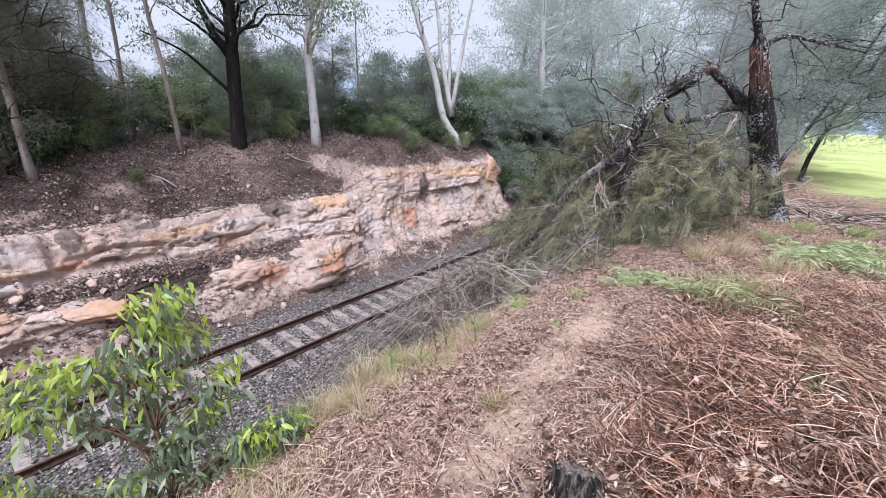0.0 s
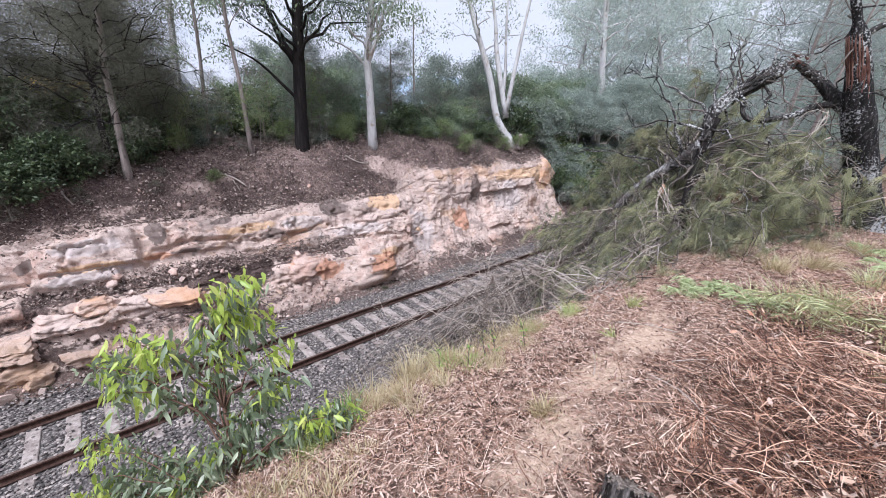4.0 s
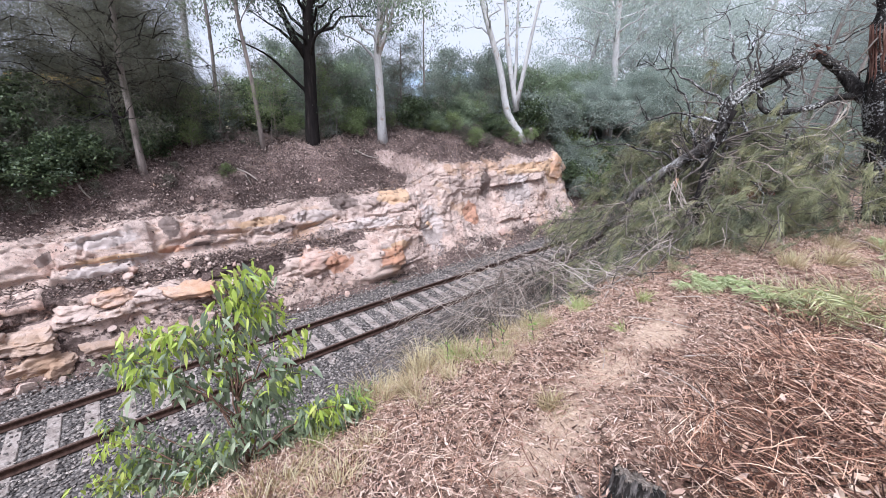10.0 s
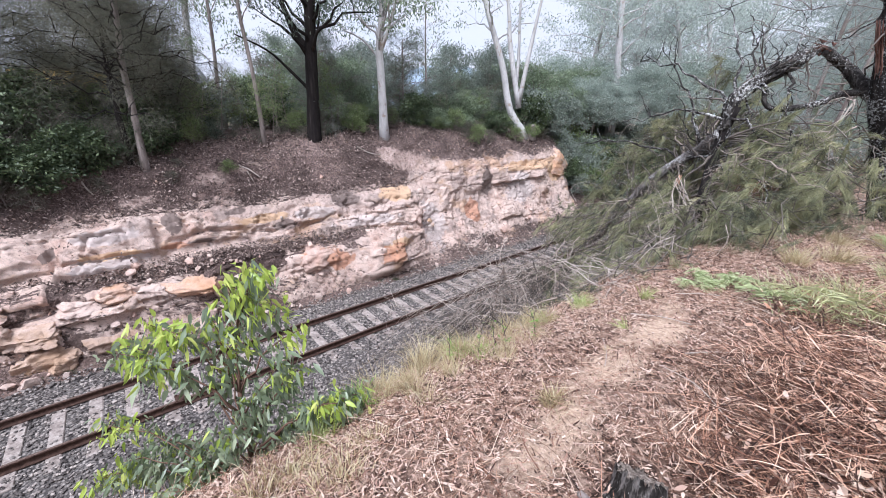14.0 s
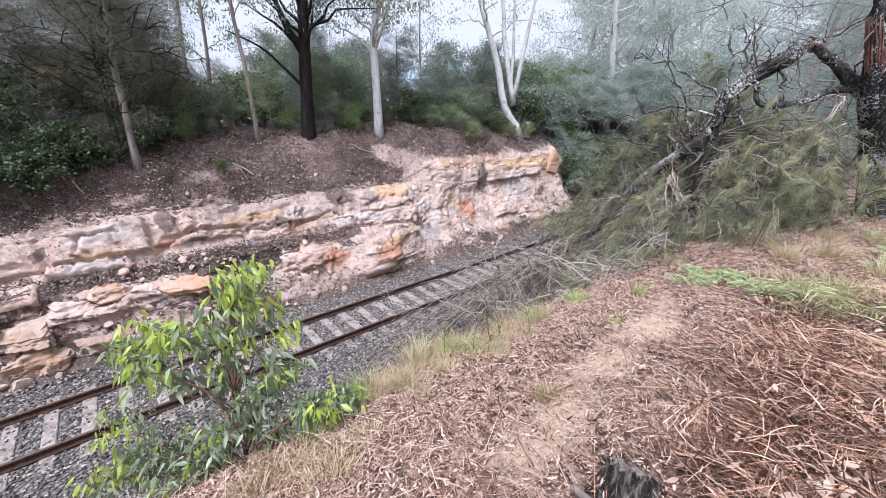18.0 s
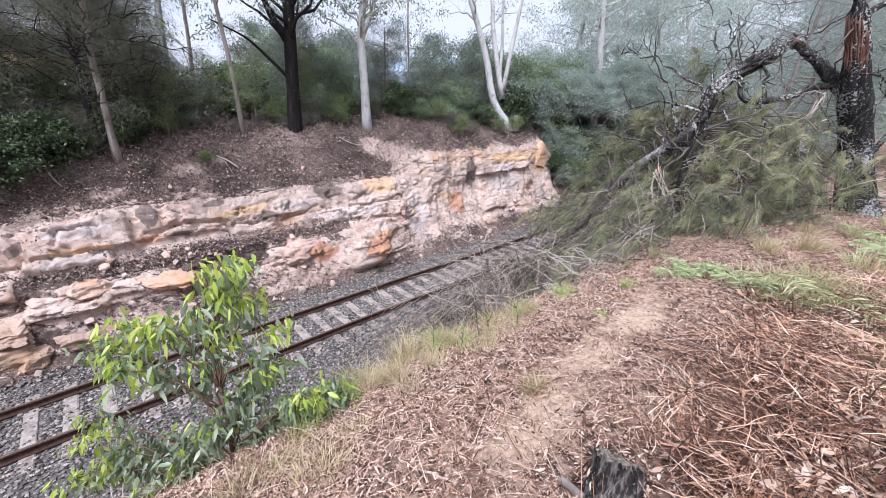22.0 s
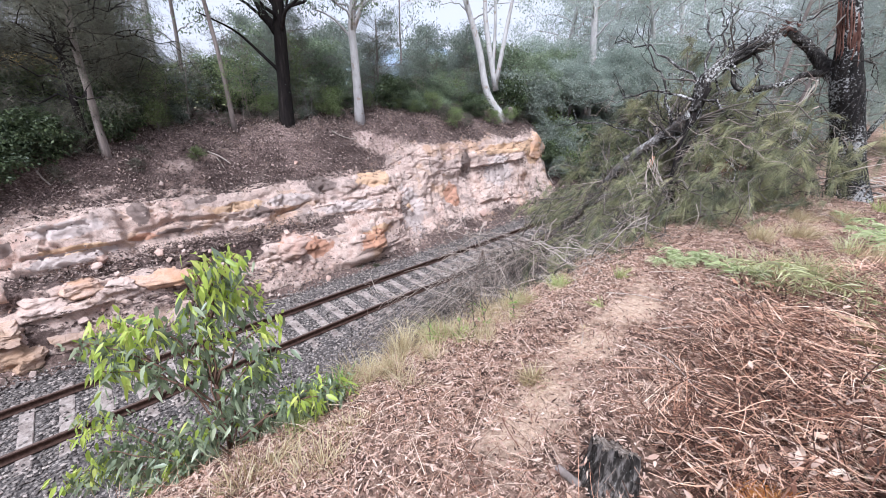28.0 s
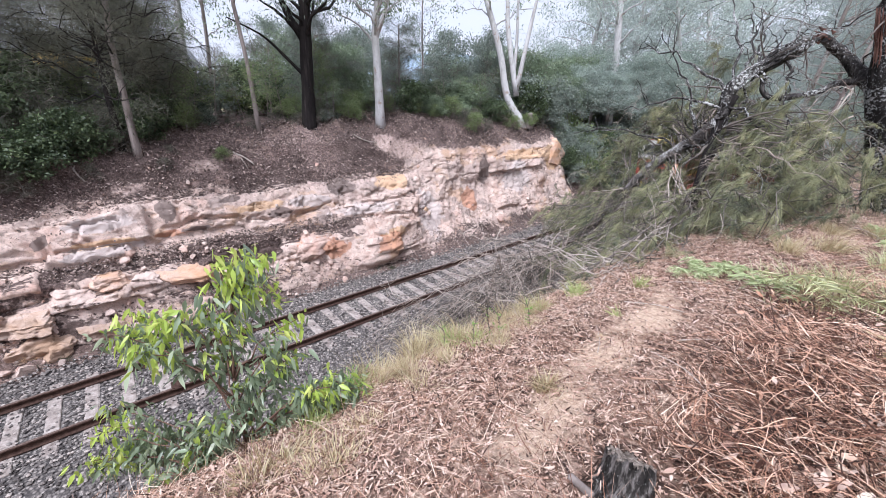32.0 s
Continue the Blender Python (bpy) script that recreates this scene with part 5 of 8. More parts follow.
lip = [(-7.0, -1.6, 1.5), (-6.6, -2.4, 1.4), (-7.6, -0.5, 1.3), (-8.2, 1.9, 1.3), (-9.6, 3.9, 1.4), (-10.4, 5.6, 1.5), (-8.8, 7.9, 0.9), (-7.8, 8.9, 1.5), (-7.6, 11.0, 1.1),
       (-8.2, 12.4, 1.6), (-7.8, 13.8, 1.1), (-7.2, 15.1, 1.4), (-7.4, 16.6, 1.7), (-6.2, 19.6, 2.0), (-5.7, 20.4, 1.8), (-5.9, 21.8, 2.0), (-6.6, 22.6, 1.9), (-11.5, 7.5, 1.2), (-10.2, 12.6, 1.7),
       (-12.5, 6.6, 1.2), (-9.6, 15.8, 1.5), (-5.6, 23.6, 1.8), (-5.4, 26.0, 2.0), (-5.6, 29.0, 2.2), (-5.8, 33, 2.4)]
scatter(bushes, lip, far=4)
# thin scrub saplings with bare stems, denser to the left
saps = [(stock("sapling_tree", "thin-stemmed scrub sapling with sparse leaves", 5.0, 0.035, M_GREY_BARK, m, dict(k, bare=0.3, limbs=13, reach=0.9, per_clump=n, spread=0.2, size=z), group="scrub saplings"), 5.0)
        for m, k, n, z in ((M_GUM_LEAF, GUM, 26, 0.12), (M_LIGHT_LEAF, GUM, 22, 0.11), (M_OAK_LEAF, OAK, 34, 0.3), (M_DARK_LEAF, GUM, 30, 0.12))]
rng = np.random.default_rng(5)
for k in range(70):
    u = rng.random()
    y = -3 + 27 * u ** 1.1
    x = -rng.uniform(7.0, 15.0) if y < 18 else -rng.uniform(6.2, 12)
    h = rng.uniform(3.0, 5.0) if 2.0 < y < 9 else rng.uniform(2.2, 4.0) if 9 < y < 17.5 else rng.uniform(3.5, 6.0) if y < 2 else rng.uniform(2.6, 4.4)
    if -0.145 < (y + 0.0) / (9.53 - x) < 0.01 and k > 3:
        continue
    src, h0 = saps[k % 4]
    m = Matrix.Translation((x, y, 4.85)) @ pose(0, 0, 0, rng.normal(0, 5), rng.normal(0, 5), rng.uniform(0, 360)) @ Matrix.Diagonal((h / h0 * 1.1, h / h0 * 1.1, h / h0, 1))
    if k < 4:
        src.matrix_world = m
    else:
        copy_thing(src, m)


def far_z(x, y):
    """Height of the far side of the cutting."""
    a, b = float(smooth(9.6, 11.0, y)), float(smooth(20.6, 22.6, y))
    p = (LEFT_MASS * (1 - a) + RIGHT_MASS * a) * (1 - b) + FAR_END * b
    return float(np.interp(x, p[:, 0], p[:, 1]) + lip_rise(x, y))


# growth on the bank itself: left of the leaning she-oaks, along the lip, and down the slope past the rock's end
for k, (x, y, f) in enumerate(([(-6.2, -1.3, 1.1), (-5.9, -2.2, 1.1), (-5.2, -1.6, 0.8), (-5.0, -2.4, 0.8), (-5.4, -1.0, 0.8), (-5.7, -0.2, 0.8), (-5.1, -0.5, 0.5), (-6.0, 0.9, 0.7), (-4.9, -1.9, 0.6), (-6.6, 1.2, 0.8), (-6.8, 2.2, 0.6), (-5.6, 0.2, 0.55), (-5.6, -0.6, 0.85), (-6.1, 0.0, 1.0), (-5.3, -2.9, 1.0), (-7.4, 1.6, 0.5), (-7.6, 2.6, 0.45), (-5.5, 1.5, 0.32), (-5.2, 1.2, 0.36), (-5.3, 2.9, 0.3), (-7.4, 5.3, 0.35), (-7.2, 7.6, 0.5), (-6.9, 8.6, 0.7),
                               (-6.5, 10.3, 0.7), (-6.3, 11.4, 0.8), (-6.1, 12.6, 0.85), (-6.0, 13.8, 0.85)] + [(-5.8, 15.2, 0.8), (-5.8, 16.6, 0.75), (-5.6, 19.6, 1.1), (-5.3, 20.9, 1.0), (-5.6, 22.0, 1.2), (-5.0, 22.6, 1.1), (-4.5, 23.4, 1.1), (-6.2, 23.2, 1.3),
                               (-4.2, 24.6, 1.1), (-5.2, 24.8, 1.3), (-4.0, 26.2, 1.2), (-5.0, 27.0, 1.4), (-3.8, 28.2, 1.2), (-4.6, 29.4, 1.3), (-3.7, 31, 1.4), (-4.6, 33, 1.5), (-3.6, 35, 1.6), (-4.4, 38, 1.8), (-3.6, 42, 2), (-4.4, 47, 2.2), (-4.3, 21.7, 0.8), (-3.9, 22.3, 0.8), (-3.5, 23.4, 0.8), (-3.3, 24.8, 0.9), (-3.2, 26.5, 0.9), (-3.2, 28.5, 1.0), (-4.6, 21.9, 1.0)])):
    src = bushes[(4, 2, 0)[k % 3] if y > 19.2 else (3, 2, 3)[k % 3] if f < 0.6 else k % 4 if y > 3 else (3, 3, 0, 3, 0)[k % 5]][0]
    g = f * rng.uniform(0.75, 1.1)
    copy_thing(src, Matrix.Translation((x, y, far_z(x, y) - 0.08)) @ pose(0, 0, 0, 0, 0, rng.uniform(0, 360)) @ Matrix.Diagonal((g, g, g * rng.uniform(0.8, 1.1), 1)))
# low bushes round the many-stemmed gum's foot
for k in range(12):
    x, y = -rng.uniform(4.95, 5.7), rng.uniform(13.5, 20.0)
    g = rng.uniform(0.35, 0.65)
    copy_thing(bushes[(2, 3)[k % 2]][0], Matrix.Translation((x, y, far_z(x, y) - 0.05)) @ pose(0, 0, 0, 0, 0, rng.uniform(0, 360)) @ Matrix.Diagonal((g, g, g, 1)))
# low straggling growth along the lip
for k in range(46):
    y = rng.uniform(0.4, 17)
    x = -rng.uniform(6.3, 8.2) if y < 9 else -rng.uniform(5.9, 7.6)
    g = rng.uniform(0.22, 0.55)
    copy_thing(bushes[(2, 3, 2, 3)[k % 4]][0], Matrix.Translation((x, y, far_z(x, y) - 0.04)) @ pose(0, 0, 0, 0, 0, rng.uniform(0, 360)) @ Matrix.Diagonal((g, g, g * rng.uniform(0.8, 1.5), 1)))
# growth under the hazy trees at the cutting's far end
for k in range(20):
    x, y = -rng.uniform(4.6, 9.5), rng.uniform(24.5, 33)
    g = rng.uniform(0.9, 1.6)
    copy_thing(bushes[(4, 2)[k % 2]][0], Matrix.Translation((x, y, far_z(x, y) - 0.08)) @ pose(0, 0, 0, 0, 0, rng.uniform(0, 360)) @ Matrix.Diagonal((g, g, g, 1)))
# dark twiggy scrub under the trees
scrub = [stock("bush", "dark twiggy scrub under the far bank's trees", 1.7, 0.03, M_DARK_BARK, m, dict(c, bare=0.04, limbs=17, reach=0.8, rise=0.9, per_clump=n, spread=0.16, size=z, subs=5), "bush", "lip scrub") for m, c, n, z in ((M_DARK_LEAF, dict(GUM, clump=bush_clump), 20, 0.09), (M_OAK_LEAF, OAK, 46, 0.26))]
for k in range(74):
    y = -2.5 + 12.5 * rng.random() ** 1.3 if k % 4 else rng.uniform(9, 17)
    x = -rng.uniform(6.3, 8.6) if y < 9 else -rng.uniform(6.2, 8.0)
    g = rng.uniform(0.45, 0.95) if y < 3 else rng.uniform(0.3, 0.65)
    m = Matrix.Translation((x, y, far_z(x, y) - 0.05)) @ pose(0, 0, 0, 0, 0, rng.uniform(0, 360)) @ Matrix.Diagonal((g, g, g * rng.uniform(0.8, 1.2), 1))
    if k < 2:
        scrub[k].matrix_world = m
    else:
        copy_thing(scrub[k % 2], m)
# undergrowth further back
for k in range(24):
    x, y = rng.uniform(-16, -8.5), rng.uniform(-3, 20)
    g = rng.uniform(0.5, 1.0)
    copy_thing(bushes[k % 4][0], Matrix.Translation((x, y, 4.95)) @ pose(0, 0, 0, 0, 0, rng.uniform(0, 360)) @ Matrix.Diagonal((g, g, g, 1)))
# slim saplings and leaf sprays at the lip, between the large trunks
grove = np.random.default_rng(77)
for k in range(30):
    y = grove.uniform(1.6, 9.2) if k % 3 else grove.uniform(10.2, 16.5)
    x = -grove.uniform(6.6, 9.0) if y < 9.5 else -grove.uniform(6.2, 8.2)
    g = grove.uniform(0.3, 0.72)
    copy_thing(saps[(1, 0, 1, 3, 2)[k % 5]][0], Matrix.Translation((x, y, far_z(x, y) - 0.05)) @ pose(0, 0, 0, grove.normal(0, 6), grove.normal(0, 6), grove.uniform(0, 360)) @ Matrix.Diagonal((g * 1.25, g * 1.25, g, 1)))
# dark crowns behind the many-stemmed gum
for x, y, h in ((-11.9, 20.6, 7.3), (-10.4, 21.4, 6.2), (-13.6, 21.0, 6.8)):
    copy_thing(darks[0][0], Matrix.Translation((x, y, 4.85)) @ pose(0, 0, 0, 0, 0, grove.uniform(0, 360)) @ Matrix.Diagonal((h / 5, h / 5, h / 5, 1)))
# pale growth in the gap past the rock's end
for k in range(9):
    x, y = -grove.uniform(3.4, 5.2), grove.uniform(21.6, 25.5)
    g = grove.uniform(0.8, 1.3)
    copy_thing(bushes[(2, 4)[k % 2]][0], Matrix.Translation((x, y, far_z(x, y) - 0.08)) @ pose(0, 0, 0, 0, 0, grove.uniform(0, 360)) @ Matrix.Diagonal((g, g, g, 1)))

# ---------------------------------------------------------------- far distance: hills, a house behind the trees, a yellow machine
def plain_mat(name, col, rough=0.7, wear=(0.5, 0.5, 0.5), amount=0.15, scale=3.0):
    m, nt, b = mat_new(name)
    c = mix_node(nt, math_node(nt, "MULTIPLY", noise_node(nt, scale, 5, 0.6, coords(nt)), amount * 2), col, wear)
    nt.links.new(c, b.inputs["Base Color"])
    b.inputs["Roughness"].default_value = rough
    return m


# the wooded hills' blue is distance haze put into their base colour
M_HILL = plain_mat("haze_tinted_hill", (0.30, 0.37, 0.46), 1.0, (0.24, 0.31, 0.38), 0.3, 0.01)
M_ROOF = plain_mat("dark_roof_sheet", (0.055, 0.06, 0.07), 0.5)
M_WALL = plain_mat("weatherboard_paint", (0.30, 0.27, 0.24), 0.7)
M_YELLOW = plain_mat("yellow_machine_paint", (0.80, 0.50, 0.05), 0.45, (0.5, 0.35, 0.1))
M_GLASSY = plain_mat("dark_window", (0.03, 0.035, 0.04), 0.1)


def box(s, lo, hi):
    (a, b, c), (d, e, f) = lo, hi
    s.add([(a, b, c), (d, b, c), (d, e, c), (a, e, c), (a, b, f), (d, b, f), (d, e, f), (a, e, f)], [(0, 3, 2, 1), (4, 5, 6, 7), (0, 1, 5, 4), (1, 2, 6, 5), (2, 3, 7, 6), (3, 0, 4, 7)])


def make_distance():
    s = Soup()
    n = 90
    az = np.radians(np.linspace(-115, 20, n))
    h = 55 + 40 * fbm(np.linspace(0, 9, n), np.zeros(n), 83, 5) + 110 * np.exp(-((np.linspace(-115, 20, n) + 50) / 11) ** 2)
    ring = np.stack([np.sin(az) * 1500, np.cos(az) * 1500], 1)
    low = np.column_stack([ring * 0.9, np.full(n, -10.0)])
    top = np.column_stack([ring, h])
    back = np.column_stack([ring * 1.2, np.full(n, -10.0)])
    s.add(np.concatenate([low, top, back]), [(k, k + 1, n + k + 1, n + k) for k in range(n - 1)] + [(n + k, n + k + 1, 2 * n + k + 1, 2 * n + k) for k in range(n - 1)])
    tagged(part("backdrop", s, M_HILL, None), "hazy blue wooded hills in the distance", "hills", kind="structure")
    at = np.array([-30.0, -1.0, 4.9])
    t = thing("house", "low dark-roofed house half hidden behind the trees", "house", at)
    s = Soup()
    box(s, (-4, -7, -0.2), (4, 7, 2.9))
    part("wall", s, M_WALL, t)
    s = Soup()
    s.add([(-4.6, -7.6, 2.8), (4.6, -7.6, 2.8), (4.6, 7.6, 2.8), (-4.6, 7.6, 2.8), (0, -7.6, 4.4), (0, 7.6, 4.4)], [(0, 3, 5, 4), (1, 4, 5, 2), (0, 1, 2, 3)], [(0, 4, 1), (3, 2, 5)])
    part("roof", s, M_ROOF, t, "dark sheet-metal roof", flat=True)
    for y in (-4.5, -0.5, 3.5):
        s = Soup()
        box(s, (4.0, y, 0.9), (4.06, y + 1.5, 2.1))
        part("window", s, M_GLASSY, t)
    at = np.array([-13.9, -0.85, 4.95])
    t = thing("yellow_machine", "yellow earthmoving machine glimpsed behind the trees", "machine", at)
    s = Soup()
    box(s, (-1.2, -1.6, 1.3), (1.2, 1.6, 2.3))
    part("body", s, M_YELLOW, t)
    s = Soup()
    box(s, (-0.7, -0.7, 2.3), (0.7, 0.6, 3.1))
    part("cab", s, M_GLASSY, t, "dark glazed cab")
    for y in (-1.1, 1.1):
        for x in (-1.3, 1.3):
            s = Soup()
            th = np.linspace(0, 6.283, 21)[:-1]
            tube(s, [(x - 0.18, y, 0.72), (x + 0.18, y, 0.72)], [0.78, 0.78], 20)
            part("wheel", s, M_GLASSY, t)


make_distance()

# ---------------------------------------------------------------- the train that comes down the line behind the fallen tree
M_RED_PAINT = plain_mat("red_train_paint", (0.42, 0.065, 0.05), 0.35, (0.35, 0.10, 0.07), 0.2, 4.0)
M_YELLOW_PAINT = plain_mat("yellow_train_paint", (0.85, 0.58, 0.06), 0.4, (0.6, 0.42, 0.1), 0.15, 4.0)
M_PALE_PAINT = plain_mat("pale_grey_train_paint", (0.62, 0.60, 0.57), 0.4, (0.4, 0.38, 0.36), 0.2, 4.0)
M_UNDERFRAME = plain_mat("sooty_underframe", (0.045, 0.042, 0.04), 0.8, (0.10, 0.08, 0.07), 0.3, 6.0)


def lamp_mat():
    m, nt, b = mat_new("lit_headlight")
    b.inputs["Base Color"].default_value = (0.9, 0.7, 0.3, 1)
    b.inputs["Emission Color"].default_value = (1.0, 0.74, 0.25, 1)
    b.inputs["Emission Strength"].default_value = 1.6
    return m


M_LAMP = lamp_mat()


def make_train():
    """Front at the origin, rails' top at z = 0, body towards +y."""
    t = thing("locomotive", "red locomotive with pale corners and lit yellow headlights on the track", "locomotive", (0, 505.5, 0))

    def shell(name, lo, hi, mat, parent, label="", bevel=0.06):
        bm = bmesh.new()
        bmesh.ops.create_cube(bm, size=1.0)
        c, d = [(a + b) / 2 for a, b in zip(lo, hi)], [b - a for a, b in zip(lo, hi)]
        bmesh.ops.scale(bm, vec=d, verts=bm.verts)
        bmesh.ops.translate(bm, vec=c, verts=bm.verts)
        if bevel:
            bmesh.ops.bevel(bm, geom=bm.edges[:], offset=bevel, segments=2, affect="EDGES")
        me = bpy.data.meshes.new(name)
        bm.to_mesh(me)
        bm.free()
        me.materials.append(mat)
        return link(name, me, parent, label)
    body = shell("body", (-1.42, 0.0, 1.0), (1.42, 18.0, 3.9), M_RED_PAINT, t, "red painted body", 0.12)
    shell("roof", (-1.3, 0.25, 3.86), (1.3, 17.8, 4.2), M_UNDERFRAME, t, "dark rounded roof", 0.16)
    shell("underframe", (-1.3, 0.4, 0.55), (1.3, 17.6, 1.04), M_UNDERFRAME, t)
    shell("pilot", (-1.3, -0.12, 0.15), (1.3, 0.4, 0.9), M_UNDERFRAME, t, "dark steel pilot plate", 0.05)
    shell("front_band", (-1.44, -0.03, 1.05), (1.44, 0.3, 1.5), M_YELLOW_PAINT, t, "yellow warning band", 0.03)
    shell("cab_front", (-1.40, -0.012, 2.72), (1.40, 0.3, 3.88), M_PALE_PAINT, body, "pale grey upper front", 0.02)
    for sx in (-1, 1):
        shell("windscreen", (min(sx * 0.12, sx * 1.1), -0.02, 3.0), (max(sx * 0.12, sx * 1.1), 0.1, 3.62), M_GLASSY, body, "dark glass windscreen", 0.02)
        shell("corner_pillar", (min(sx * 1.14, sx * 1.44), -0.02, 2.95), (max(sx * 1.14, sx * 1.44), 0.5, 3.85), M_PALE_PAINT, body, "pale grey corner pillar", 0.03)
        shell("side_window", (min(sx * 1.40, sx * 1.44), 0.7, 2.9), (max(sx * 1.40, sx * 1.44), 1.6, 3.6), M_GLASSY, body, "", 0.01)
        shell("side_stripe", (min(sx * 1.41, sx * 1.435), 0.5, 2.0), (max(sx * 1.41, sx * 1.435), 17.7, 2.35), M_YELLOW_PAINT, body, "yellow side stripe", 0.0)
        shell("marker_light", (min(sx * 0.85, sx * 1.15), -0.05, 1.7), (max(sx * 0.85, sx * 1.15), 0.05, 1.95), M_LAMP, body, "lit marker light", 0.02)
        shell("buffer_beam_step", (min(sx * 1.0, sx * 1.4), -0.1, 0.3), (max(sx * 1.0, sx * 1.4), 0.1, 0.4), M_UNDERFRAME, t, "", 0.01)
    box_ = shell("headlight_box", (-0.42, -0.12, 3.68), (0.42, 0.4, 4.28), M_YELLOW_PAINT, t, "yellow headlight housing", 0.05)
    for sx in (-0.19, 0.19):
        s = Soup()
        tube(s, [(sx, -0.10, 3.98), (sx, -0.15, 3.98)], [0.15, 0.14], 18)
        part("headlight", s, M_LAMP, box_, "lit round headlight")
    for k in range(9):
        y = 3.0 + 1.6 * k
        for sx in (-1.44, 1.40):
            shell("grille", (sx, y, 2.6), (sx + 0.04, y + 1.1, 3.5), M_UNDERFRAME, body, "", 0.0)
    for y in (3.2, 14.6):
        bogie = shell("bogie", (-1.05, y - 1.6, 0.42), (1.05, y + 1.6, 0.72), M_UNDERFRAME, t, "", 0.03)
        for dy in (-1.25, 0.0, 1.25):
            for sx in (-0.76, 0.76):
                s = Soup()
                tube(s, [(sx - 0.06, y + dy, 0.46), (sx + 0.06, y + dy, 0.46)], [0.46, 0.46], 20)
                part("wheel", s, M_RAIL, bogie)
    return t


train = make_train()

rng = np.random.default_rng(31)
# ---------------------------------------------------------------- young gum shrub at the crest, stirred by the wind
M_SHRUB_LEAF = leaf_mat("shrub_leaves", [(0.0, (0.14, 0.175, 0.11)), (0.45, (0.27, 0.325, 0.20)), (0.8, (0.40, 0.46, 0.285)), (1.0, (0.57, 0.61, 0.42))], 0.36, 0.35, 0.6)
M_SHRUB_TIP = leaf_mat("shrub_young_leaves", [(0.0, (0.36, 0.48, 0.09)), (0.5, (0.58, 0.67, 0.14)), (1.0, (0.82, 0.82, 0.28))], 0.36, 0.45, 0.5)
M_SHRUB_STEM = dry_mat("shrub_stem", [(0.0, (0.10, 0.055, 0.04)), (1.0, (0.17, 0.10, 0.07))])
SWAYING = []


def lance_leaves(s, base, way, length, width, bow=0.25):
    """Broad-based pointed leaves with a midrib fold and a drooping tip."""
    n = len(base)
    way = unit(way)
    side = unit(np.cross(way, rng.normal(0, 1, (n, 3))))
    up = np.cross(side, way)
    L, W = np.broadcast_to(length, n)[:, None], np.broadcast_to(width, n)[:, None]

    def at(t, w, lift):
        return base + way * L * t + side * W * w + up * (W * lift) - np.array([0, 0, 1.0]) * bow * L * t * t
    v = np.stack([at(0, 0, 0), at(0.3, 0.5, 0.16), at(0.32, 0, 0), at(0.3, -0.5, 0.16), at(0.68, 0.36, 0.12), at(0.7, 0, 0), at(0.68, -0.36, 0.12), at(1, 0, 0)], 1)
    s.many(v, quads=[(1, 2, 5, 4), (2, 3, 6, 5)], tris=[(0, 2, 1), (0, 3, 2), (4, 5, 7), (5, 6, 7)])


